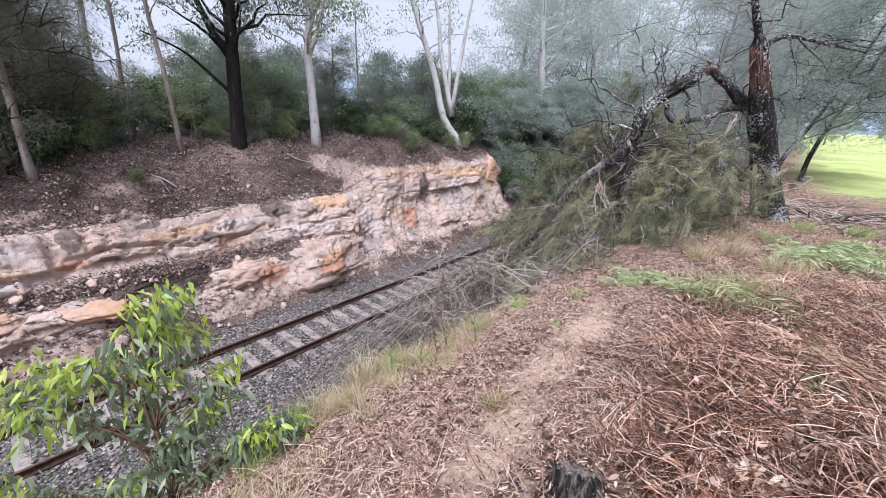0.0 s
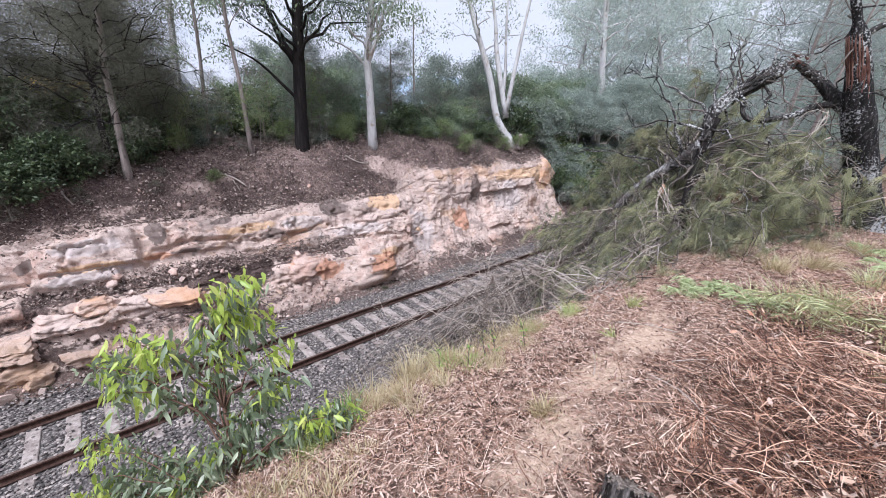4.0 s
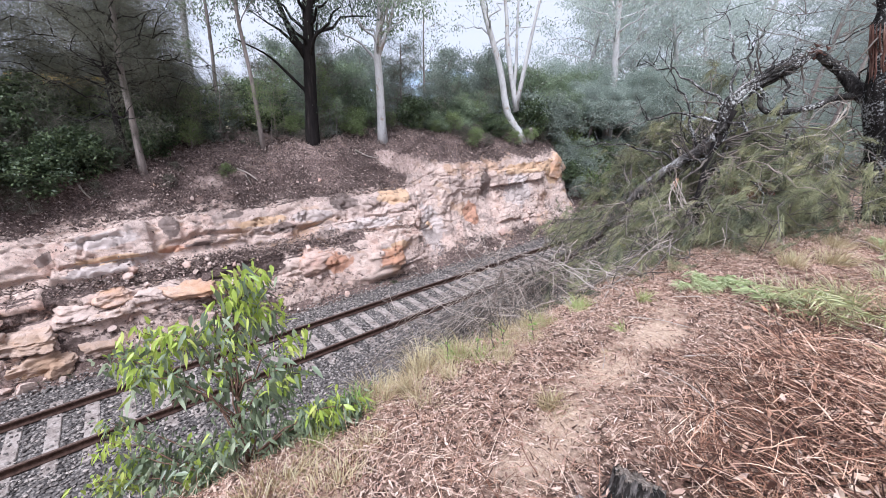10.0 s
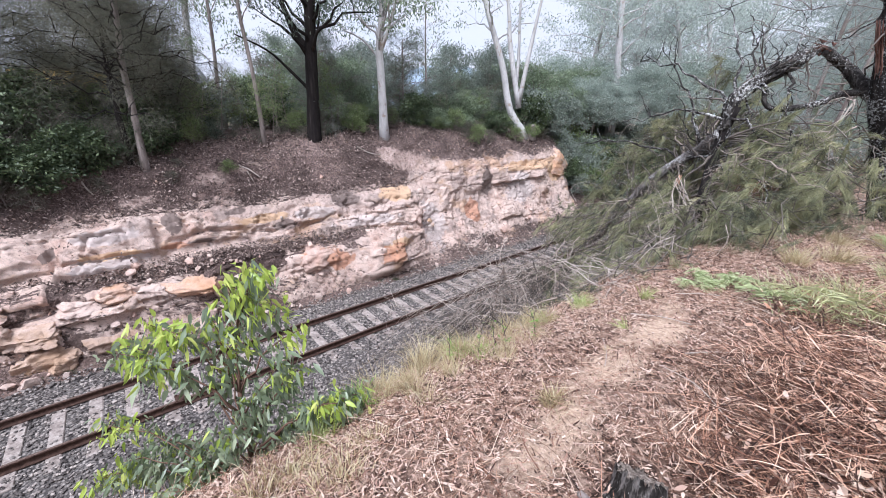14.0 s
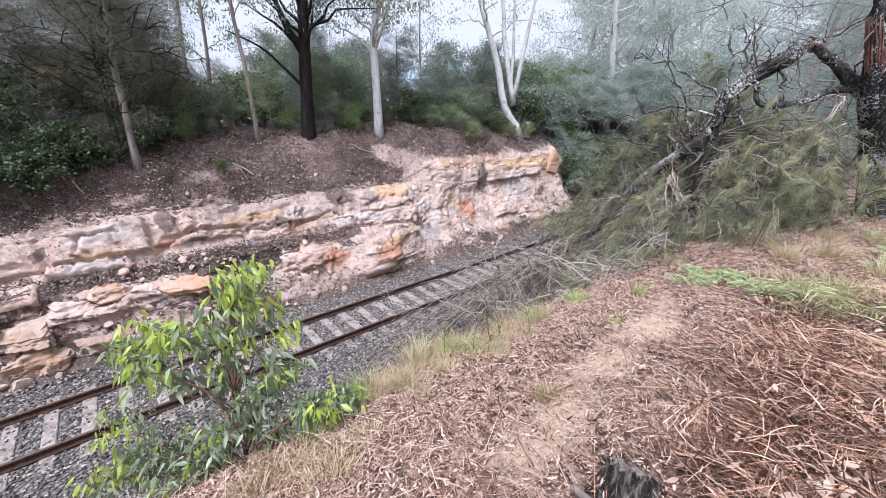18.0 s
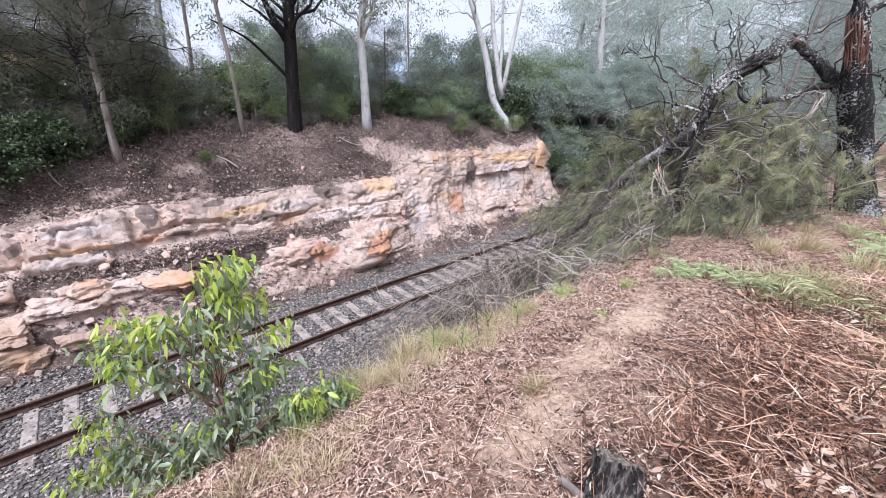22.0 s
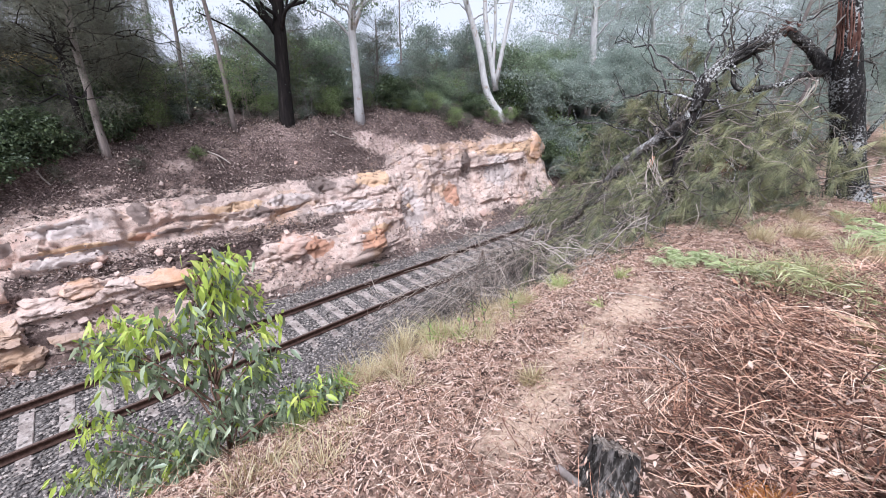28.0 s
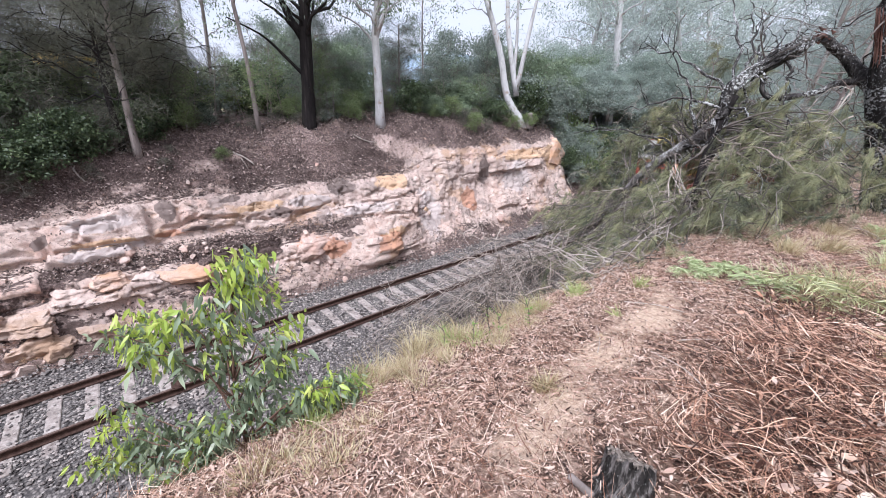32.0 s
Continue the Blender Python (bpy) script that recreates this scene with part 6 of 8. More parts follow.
def make_shrub():
    at = np.array([7.40, 0.17, 3.75])
    shift = np.array([0.05, 0.07, 0.0])
    t = thing("gum_sapling", "bushy young gum sapling with lime-green tips on the cutting's edge", "shrub", at + shift)
    stem = spline([(7.40, 0.17, 3.6), (7.22, 0.2, 4.02), (7.05, 0.24, 4.41), (6.97, 0.33, 4.74), (6.92, 0.38, 5.0)], 14)
    s = Soup()
    tube(s, stem - at, np.linspace(0.017, 0.006, 14), 7, 0.08)
    part("main_stem", s, M_SHRUB_STEM, t, "slim reddish-brown stem")
    ends = ([(7.22, 0.33, 5.09), (7.15, 0.46, 5.08), (7.01, 0.59, 4.75), (7.25, 0.59, 4.65), (7.2, 0.41, 4.89), (6.95, 0.16, 4.72), (6.87, -0.02, 4.69), (6.86, -0.18, 4.72), (6.55, -0.33, 4.5),
            (6.97, -0.22, 4.55), (7.12, 0.17, 4.48), (7.2, 0.46, 4.44), (7.4, 0.56, 4.41), (6.69, -0.48, 4.0), (6.73, -0.38, 3.87), (6.77, -0.26, 3.67), (7.1, -0.08, 3.9), (6.71, -0.56, 3.72), (6.83, -0.35, 3.61),
            (7.2, 0.08, 4.12), (7.35, 0.27, 4.3), (7.3, 0.66, 4.09), (7.55, 0.66, 4.25), (7.66, 0.72, 4.15)] + [(7.5, 0.7, 3.93), (7.4, 0.5, 4.1), (7.4, 0.33, 3.95), (6.95, 0.3, 4.95), (7.0, 0.45, 5.0), (7.05, 0.3, 4.6), (7.1, 0.5, 4.25), (7.25, -0.05, 3.85), (7.05, -0.25, 3.75), (7.7, 0.8, 4.05), (7.6, 0.85, 4.2), (7.45, 0.75, 4.2), (7.3, 0.3, 5.0), (7.0, 0.05, 3.75), (7.12, 0.16, 3.7), (6.95, -0.1, 3.62), (7.22, 0.32, 3.75), (7.15, 0.25, 4.0), (6.9, -0.05, 3.9), (7.3, 0.5, 3.85), (6.4, -0.5, 3.85), (6.5, -0.58, 3.62), (6.7, -0.2, 4.45), (6.42, -0.3, 4.4)])
    grown, fresh = [], []
    for lst, mat, f in ((grown, M_SHRUB_LEAF, 1.0), (fresh, M_SHRUB_TIP, 0.85)):
        for k in range(6):
            one = Soup()
            L = np.array([rng.uniform(0.07, 0.12) * f])
            lance_leaves(one, np.zeros((1, 3)), np.array([[1.0, 0, 0]]), L, L * rng.uniform(0.26, 0.38))
            lst.append(one.mesh("leaf", mat))
    for k, e in enumerate(ends):
        e = np.array(e) + np.array([0.9, -0.15, 0.33]) * 0.16 * math.sin(k * 2.4)
        low = np.clip((e[2] - 3.9) / 1.3, 0.0, 0.92)
        a = stem[int(low * 0.72 * 13)]
        ln = np.linalg.norm(e - a)
        p = curve(a, e, (0, 0, 0.12 * ln), 8, 0.012) - a
        b = Soup()
        tube(b, p, np.linspace(0.007, 0.0025, 8), 5)
        br = part("branch", b, M_SHRUB_STEM, t)
        br.location = Vector(a - at)
        n = (96 if e[1] < 0.2 else 62) if e[2] > 4.3 else 120
        u = np.clip(rng.beta(3.0, 1.0, n), 0, 1)
        pos = np.stack([np.interp(u, np.linspace(0, 1, 8), p[:, c]) for c in range(3)], 1) + rng.normal(0, 0.045, (n, 3))
        way = unit(p[-1])[None] * 0.35 + rng.normal(0, 0.6, (n, 3)) + np.array([0, 0, -1.15])
        top = (e[2] > 4.35) or k in (13, 17, 21, 22, 23)
        young = (u > (0.70 if top else 0.93)) & (rng.random(n) < (0.85 if e[2] > 4.6 or k in (13, 17, 22, 23) else 0.55))
        for sel, mat, nm, stock_leaf in ((~young, M_SHRUB_LEAF, "grey-green mature leaves", grown), (young, M_SHRUB_TIP, "lime-green young leaves", fresh)):
            idx = np.flatnonzero(sel)
            for q in idx[:6]:
                ob = link("leaf", stock_leaf[rng.integers(0, len(stock_leaf))], br)
                ob.matrix_local = Matrix.Translation(pos[q]) @ Vector(way[q]).to_track_quat("X", "Z").to_matrix().to_4x4() @ pose(0, 0, 0, rng.uniform(-60, 60))
            idx = idx[6:]
            if len(idx) < 2:
                continue
            lf = Soup()
            L = rng.uniform(0.045, 0.115, len(idx)) * (1.0 if e[2] > 4.3 else 0.85) * (0.85 if mat is M_SHRUB_TIP else 1.0)
            lance_leaves(lf, pos[idx], way[idx], L, L * rng.uniform(0.24, 0.38, len(idx)))
            tagged(part("leaf_spray", lf, mat, br, nm), kind="stuff")
        SWAYING.append((br, a - at, 3.6, 1.0 + 0.25 * (k % 5), k * 1.7))
    return t


make_shrub()

# ---------------------------------------------------------------- charred snag and the tree that fell from it across the track
def make_snag():
    at = np.array([9.62, 9.13, 4.4])
    t = thing("burnt_tree_snag", "charred black lichen-spotted tree trunk torn open to red heartwood", "tree", at)
    line = [(9.62, 9.13, 4.2), (9.40, 8.92, 4.95), (9.26, 8.74, 5.49), (9.04, 8.51, 6.28), (8.93, 8.39, 6.79), (8.79, 8.25, 7.34), (8.59, 8.03, 8.08), (8.5, 7.95, 9.3)]
    p = spline(line, 26) - at
    s = Soup()
    r = np.interp(np.linspace(0, 1, 26), [0, 0.08, 0.2, 0.42, 0.5, 0.67, 0.72, 1.0], [0.31, 0.24, 0.205, 0.185, 0.145, 0.125, 0.055, 0.035])
    tube(s, p, r, 18, 0.07)
    part("trunk", s, M_CHAR_BARK, t, "charred black bark with pale lichen")
    w = Soup()
    for k in range(40):
        th = rng.uniform(-2.7, -0.75)
        off = np.array([math.cos(th), math.sin(th), 0.0]) * rng.uniform(0.11, 0.145)
        a, b = rng.integers(10, 14), rng.integers(15, 19)
        tube(w, p[a:b] + off + rng.normal(0, 0.006, (b - a, 3)), rng.uniform(0.008, 0.02) * np.r_[0.3, np.ones(b - a - 2), 0.2], 5, 0.35)
    part("torn_wood", w, M_TORN_WOOD, t, "splintered reddish-orange heartwood")
    s = Soup()
    q = spline([(8.98, 8.5, 6.2), (8.72, 8.7, 6.45), (8.50, 8.80, 6.68), (8.36, 8.74, 6.80), (8.22, 8.66, 6.93)], 16) - at
    tube(s, q, np.linspace(0.10, 0.062, 16), 10, 0.2)
    stub = part("broken_limb", s, M_LICHEN_BARK, t, "snapped limb crusted with pale lichen")
    for k in range(8):
        s = Soup()
        a = q[-1] + rng.normal(0, 0.04, 3)
        tube(s, curve(a, a + np.array([-0.10, -0.02, 0.07]) * rng.uniform(0.6, 1.5) + rng.normal(0, 0.02, 3), n=4), np.linspace(0.03, 0.004, 4), 4)
        part("splinter", s, M_TORN_WOOD, stub, "pale orange splinter at the break")
    s = Soup()
    tube(s, spline([(9.1, 8.65, 6.32), (8.58, 8.55, 6.29), (8.36, 8.37, 6.15), (7.99, 8.02, 6.06), (7.82, 7.94, 6.14), (7.76, 7.95, 6.33)], 22) - at, np.linspace(0.05, 0.035, 22), 8, 0.1)
    part("curved_branch", s, M_LICHEN_BARK, t, "bent grey branch with lichen")
    s = Soup()
    q = spline([(8.82, 8.28, 7.15), (9.1, 8.5, 7.35), (9.5, 8.9, 7.3), (10.1, 9.3, 7.15)], 14) - at
    tube(s, q, np.linspace(0.05, 0.012, 14), 7, 0.1)
    for m in range(9):
        d = q[rng.integers(4, 14)]
        tube(s, curve(d, d + np.array([0.3, 0.2, -0.15]) + rng.normal(0, 0.25, 3), n=5, wob=0.02), np.linspace(0.012, 0.003, 5), 4, cap=False)
    part("side_branch", s, M_LICHEN_BARK, t, "dark bare side branch")
    for k in range(14):
        u = rng.integers(4, 20)
        a = p[u]
        way = unit(np.array([rng.normal(-0.3, 0.7), rng.normal(-0.4, 0.7), rng.normal(-0.1, 0.5)]))
        s = Soup()
        b = a + way * rng.uniform(0.5, 1.4)
        c = curve(a, b, (0, 0, -0.2), 8, 0.05)
        tube(s, c, np.linspace(0.014, 0.004, 8), 5)
        for m in range(4):
            d = c[rng.integers(3, 8)]
            tube(s, curve(d, d + rng.normal(0, 0.22, 3), n=4, wob=0.02), np.linspace(0.008, 0.003, 4), 4, cap=False)
        part("dead_branch", s, M_LICHEN_BARK if k % 3 else M_TWIG_DARK, t)
    return t


make_snag()


M_TWIG_GREY = dry_mat("grey_twigs", [(0.0, (0.17, 0.13, 0.108)), (0.5, (0.34, 0.275, 0.23)), (1.0, (0.58, 0.50, 0.43))])


M_FALLEN_BARK = bark_mat("grey_lichened_bark", [(0.32, (0.05, 0.045, 0.042)), (0.5, (0.17, 0.155, 0.145)), (0.7, (0.36, 0.335, 0.315))], 20, 0.4, 0.9, (0.55, 0.54, 0.52), 0.56)
M_DEAD_NEEDLE = dry_mat("dead_needles", [(0.0, (0.07, 0.025, 0.018)), (0.5, (0.17, 0.065, 0.042)), (1.0, (0.30, 0.13, 0.085))])
M_TORN_PALE = dry_mat("torn_pale_wood", [(0.0, (0.45, 0.22, 0.14)), (1.0, (0.72, 0.45, 0.33))])


def make_fallen():
    at = np.array([7.56, 6.91, 4.1])
    t = thing("fallen_she_oak_tree", "fallen she-oak tree with olive needle foliage lying across the track", "tree", at)
    main = spline([(8.12, 8.40, 6.86), (7.95, 8.1, 6.7), (7.72, 7.78, 6.48), (7.52, 7.5, 6.2), (7.46, 7.5, 5.75)], 20)
    stem = spline([(7.52, 7.55, 6.1), (7.46, 7.5, 5.6), (7.49, 7.2, 4.95), (7.56, 6.95, 4.4), (7.6, 6.9, 3.9)], 16)
    lean = spline([(7.47, 7.5, 5.7), (7.0, 8.2, 5.35), (6.7, 8.48, 5.17), (6.1, 8.45, 4.57), (5.03, 8.99, 3.12), (3.07, 10.39, 1.7), (1.8, 11.3, 0.75), (0.75, 12.0, 0.18), (0.2, 12.5, 0.06)], 40)
    eye_side = np.array([0.28, -0.95, 0.12])
    lean = lean + eye_side * (0.42 * np.exp(-((np.linspace(0, 1, 40) - 0.38) / 0.22) ** 2))[:, None]
    for nm, line, r, mat, lab in (("broken_trunk", main, np.interp(np.linspace(0, 1, 20), [0, 0.12, 1], [0.03, 0.075, 0.085]), M_LICHEN_BARK, "snapped trunk crusted with pale lichen"),
                                  ("stem", stem, np.interp(np.linspace(0, 1, 16), [0, 0.3, 0.6, 1], [0.10, 0.075, 0.07, 0.10]), M_DARK_BARK, "black charred stem"), ("leaning_trunk", lean, np.linspace(0.12, 0.02, 40), M_FALLEN_BARK, "grey trunk lying down the bank to the rails")):
        s = Soup()
        tube(s, line - at, r, 12, 0.2 if nm == "broken_trunk" else 0.12)
        if nm == "broken_trunk":
            for k in range(16):
                i0, i1 = rng.integers(0, 5), rng.integers(9, 19)
                tube(s, line[i0:i1] - at + unit(rng.normal(0, 1, 3)) * 0.10 + rng.normal(0, 0.008, (i1 - i0, 3)), np.linspace(0.035, 0.012, i1 - i0), 5, 0.3)
        part(nm, s, mat, t, lab)
    # snapped stubs along the broken wood
    for k in range(46):
        line = (main, lean[:16], stem[:8])[k % 3]
        a = line[rng.integers(1, len(line) - 1)]
        w = unit(rng.normal(0, 1, 3) + np.array([0, 0, 0.35]))
        s = Soup()
        c = curve(a, a + w * rng.uniform(0.15, 0.75), rng.normal(0, 0.05, 3), 6, 0.02)
        tube(s, c - at, np.linspace(rng.uniform(0.012, 0.03), 0.004, 6), 5, 0.2)
        for m in range(4):
            d = c[rng.integers(2, 6)]
            tube(s, curve(d, d + unit(w + rng.normal(0, 0.7, 3)) * rng.uniform(0.1, 0.4), n=4, wob=0.02) - at, np.linspace(0.007, 0.003, 4), 4, cap=False)
        part("snapped_stub", s, M_LICHEN_BARK if k % 2 else M_TWIG_DARK, t, "snapped dead stub")
    # bare broken branches standing up from the break
    for a, b in (((7.5, 7.6, 6.2), (6.48, 9.59, 7.9)), ((7.45, 7.6, 6.1), (5.3, 8.9, 7.0)), ((7.6, 7.7, 6.4), (7.3, 8.3, 7.4)), ((7.7, 7.8, 6.5), (7.5, 8.2, 7.15)), ((7.0, 8.2, 5.4), (5.9, 8.5, 7.1)),
                 ((7.48, 7.5, 5.9), (6.3, 6.9, 5.9)), ((6.7, 8.4, 5.2), (5.2, 7.6, 5.4)), ((7.9, 8.0, 6.6), (8.3, 7.6, 5.6)), ((7.5, 7.5, 6.0), (8.5, 7.7, 5.2)), ((7.49, 7.2, 5.0), (8.7, 7.0, 4.9)), ((7.48, 7.3, 5.2), (8.4, 6.6, 5.0))):
        s = Soup()
        a, b = np.array(a) - at, np.array(b) - at
        ln = np.linalg.norm(b - a)
        c = curve(a, b, (0, 0, 0.08 * ln), 10, 0.035)
        tube(s, c, np.linspace(0.026, 0.006, 10), 6)
        for m in range(7):
            d = c[rng.integers(3, 10)]
            w = unit((b - a) / ln * 0.6 + rng.normal(0, 0.6, 3))
            tube(s, curve(d, d + w * rng.uniform(0.15, 0.5) * min(ln, 1.4), n=5, wob=0.02), np.linspace(0.009, 0.003, 5), 4, cap=False)
        part("bare_branch", s, M_LICHEN_BARK, t, "bare broken branch")
    ends = ([(3.98, 8.63, 3.73), (4.61, 8.36, 3.55), (3.52, 8.99, 2.57), (5.46, 7.45, 3.1), (5.14, 8.64, 4.5), (5.98, 7.69, 4.0), (6.69, 7.11, 3.7), (6.55, 6.6, 3.4), (6.65, 7.7, 4.2), (7.81, 5.7, 4.35), (6.06, 8.9, 4.62),
            (7.43, 7.0, 4.3), (8.33, 5.6, 4.55), (8.3, 6.26, 4.55), (7.55, 7.8, 4.6), (8.17, 7.8, 4.6), (8.73, 5.9, 4.62), (8.85, 6.46, 4.7), (8.79, 8.0, 4.75), (8.27, 8.6, 4.95), (7.66, 8.8, 4.9), (9.0, 7.2, 4.7), (6.11, 9.35, 5.33), (5.08, 9.69, 5.0),
            (6.36, 9.95, 5.8), (7.47, 9.8, 5.5), (8.1, 9.6, 5.3), (4.2, 9.6, 3.6), (5.2, 7.2, 3.4), (6.2, 6.2, 3.55), (4.9, 8.0, 2.9), (7.2, 6.3, 4.15), (8.0, 7.2, 4.9)] + [(8.5, 7.4, 5.0), (8.1, 6.7, 4.75), (7.9, 8.4, 5.4), (6.6, 7.5, 4.7), (5.6, 8.2, 3.9), (6.9, 6.8, 4.3), (6.2, 9.0, 5.6), (5.6, 9.4, 5.7), (6.8, 9.2, 6.0), (7.2, 9.4, 6.2), (6.0, 8.2, 5.2), (5.0, 9.2, 4.9), (7.9, 9.2, 5.9), (8.4, 9.0, 5.6), (4.6, 8.9, 4.3), (8.6, 7.0, 4.75), (8.2, 7.6, 5.2), (8.5, 6.3, 4.6), (6.8, 7.77, 4.83), (6.31, 9.17, 4.63), (6.65, 9.21, 4.05), (6.25, 8.9, 4.27), (7.09, 7.81, 4.34), (7.46, 8.32, 4.55), (7.24, 10.19, 4.65), (7.59, 8.63, 4.85), (6.45, 7.1, 4.32), (7.0, 9.41, 3.9), (8.0, 8.9, 4.5), (7.7, 9.9, 4.4), (8.2, 9.2, 4.7), (5.9, 8.4, 4.03), (8.6, 8.7, 4.8)])
    ends += [(8.5, 8.3, 4.68), (8.75, 8.0, 4.62), (8.9, 7.4, 4.6), (9.1, 7.7, 4.6), (8.7, 9.2, 4.75), (8.3, 8.8, 4.6)]
    ends += [(8.6 + 0.22 * (k % 4) + 0.1 * math.sin(k * 7.0), 6.7 + 0.16 * k, 4.66 + 0.13 * ((k * 5) % 4)) for k in range(13)]
    # low boughs that rest on the slope
    ends += [(5.6, 6.9, 2.9), (6.1, 6.3, 3.1), (6.5, 6.0, 3.3), (6.9, 5.8, 3.55), (5.0, 7.6, 2.4), (5.5, 7.9, 3.0), (7.3, 5.6, 3.9), (4.6, 7.9, 2.0), (6.0, 7.2, 3.4), (6.6, 6.6, 3.7)]
    ends += [tuple(np.array(e) + rng.normal(0, 0.32, 3) + np.array([0, 0.15, 0.12])) for e in ends if e[0] < 8.3 or e[2] < 4.8]
    # limbs that lie along the bank's edge
    ends += [(7.6, 3.5, 4.12), (7.75, 4.0, 4.2), (7.95, 4.5, 4.3), (7.45, 4.2, 4.0), (7.7, 4.9, 4.2), (8.1, 5.1, 4.35), (7.4, 3.7, 3.9), (7.3, 4.9, 3.95), (7.15, 4.3, 3.7), (7.2, 5.5, 3.9), (7.55, 5.3, 4.15), (6.9, 5.0, 3.5)]
    spine = np.concatenate([stem[4:12], lean[3:26]])
    for k, e in enumerate(ends):
        e = np.array(e)
        j = np.argmin(np.linalg.norm(spine + np.array([0, 0, -0.3]) - e, axis=1))
        a = spine[j]
        ln = max(np.linalg.norm(e - a), 0.3)
        low = e[1] < 5.6 and e[0] < 8.2
        c = curve(a, e, (0, 0, (0.02 if low else 0.18) * ln), 10, 0.03)
        s = Soup()
        tube(s, c - a, np.linspace(0.015, 0.005, 10), 6)
        nl = Soup()
        tips = []
        for m in range(14):
            d = c[rng.integers(3, 10)]
            w = unit(unit(e - a) * 0.5 + rng.normal(0, 0.7, 3) + np.array([0, 0, -0.25]))
            f = d + w * rng.uniform(0.18, 0.5)
            tube(s, curve(d, f, (0, 0, 0.03), 5, 0.012) - a, np.linspace(0.006, 0.002, 5), 4, cap=False)
            tips += [f, (d + f) / 2]
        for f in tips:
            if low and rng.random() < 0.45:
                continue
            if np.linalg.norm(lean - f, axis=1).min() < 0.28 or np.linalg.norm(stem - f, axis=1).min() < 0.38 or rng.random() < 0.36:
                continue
            # tips between the camera and the trunk or stem are mostly dropped
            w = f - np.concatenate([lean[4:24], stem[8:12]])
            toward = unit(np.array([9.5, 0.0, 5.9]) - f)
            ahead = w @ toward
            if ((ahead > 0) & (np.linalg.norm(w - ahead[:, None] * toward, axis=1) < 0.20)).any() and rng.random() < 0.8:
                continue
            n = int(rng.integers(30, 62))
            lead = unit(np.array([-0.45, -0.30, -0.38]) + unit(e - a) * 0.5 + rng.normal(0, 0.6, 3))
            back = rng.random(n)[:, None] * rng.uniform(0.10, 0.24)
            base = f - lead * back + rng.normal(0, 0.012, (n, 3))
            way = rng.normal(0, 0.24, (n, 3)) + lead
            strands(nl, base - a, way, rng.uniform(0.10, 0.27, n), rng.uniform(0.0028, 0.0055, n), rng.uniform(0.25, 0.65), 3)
        bough = part("bough", s, M_TWIG_DARK if k % 8 else M_TWIG_GREY, t)
        bough.location = Vector(a - at)
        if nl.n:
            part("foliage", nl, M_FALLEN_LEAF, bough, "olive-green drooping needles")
        SWAYING.append((bough, a - at, 0.7, 0.7 + 0.2 * (k % 4), k * 2.3))
    # pale dead twigs that curl out of the foliage
    for k in range(120):
        e = np.array(ends[rng.integers(0, len(ends))]) + rng.normal(0, 0.3, 3)
        a = e + np.array([rng.uniform(0.0, 0.5), rng.uniform(0.0, 0.6), rng.uniform(0.1, 0.7)])
        s = Soup()
        c = curve(a, e, rng.normal(0, 0.12, 3) + np.array([0, 0, 0.12]), 9, 0.02)
        tube(s, c - at, np.linspace(0.0055, 0.0024, 9), 5)
        for m in range(5):
            d = c[rng.integers(2, 9)]
            tube(s, curve(d, d + rng.normal(0, 0.2, 3) + np.array([-0.12, -0.12, -0.1]), rng.normal(0, 0.04, 3), 5) - at, np.linspace(0.004, 0.002, 5), 3, cap=False)
        part("dead_twig", s, M_TWIG if k % 9 < 2 else M_TWIG_GREY if k % 9 < 6 else M_TWIG_DARK, t, "curling bare twig")
    for pts in ([(3.07, 10.39, 1.7), (1.9, 10.2, 0.9), (1.0, 9.7, 0.35), (0.2, 9.1, 0.12)], [(2.4, 10.9, 1.2), (1.3, 11.1, 0.6), (0.2, 10.9, 0.2), (-0.7, 10.5, 0.1)], [(3.6, 10.0, 2.0), (2.6, 9.2, 1.0), (1.9, 8.2, 0.4), (1.5, 7.4, 0.0)]):
        s = Soup()
        c = spline(pts, 14)
        tube(s, c - at, np.linspace(0.035, 0.010, 14), 6, 0.1)
        for m in range(12):
            d = c[rng.integers(4, 14)]
            tube(s, curve(d, d + rng.normal(0, 0.3, 3) * np.array([1, 1, 0.4]) + np.array([-0.1, -0.15, 0.0]), rng.normal(0, 0.04, 3), 5) - at, np.linspace(0.010, 0.004, 5), 4, cap=False)
        part("snapped_limb", s, M_TWIG_GREY, t, "bare snapped limb reaching over the rails")
    # the long thin branch that lies level from the fork, and dead red-brown needles caught on it
    s = Soup()
    c = spline([(7.0, 7.6, 5.27), (7.5, 7.62, 5.34), (8.19, 7.66, 5.38), (8.8, 7.55, 5.28), (9.25, 7.45, 5.2)], 18)
    tube(s, c - at, np.linspace(0.026, 0.008, 18), 6, 0.1)
    part("level_branch", s, M_LICHEN_BARK, t, "long thin grey branch lying level")
    s = Soup()
    n = 500
    b = np.array([8.2, 6.85, 4.98]) + rng.normal(0, 1, (n, 3)) * np.array([0.13, 0.10, 0.09])
    strands(s, b - at, rng.normal(0, 0.5, (n, 3)) + np.array([-0.2, -0.2, -0.6]), rng.uniform(0.06, 0.2, n), rng.uniform(0.004, 0.008, n), 0.4, 2)
    part("dead_foliage", s, M_DEAD_NEEDLE, t, "clump of dead red-brown needles")
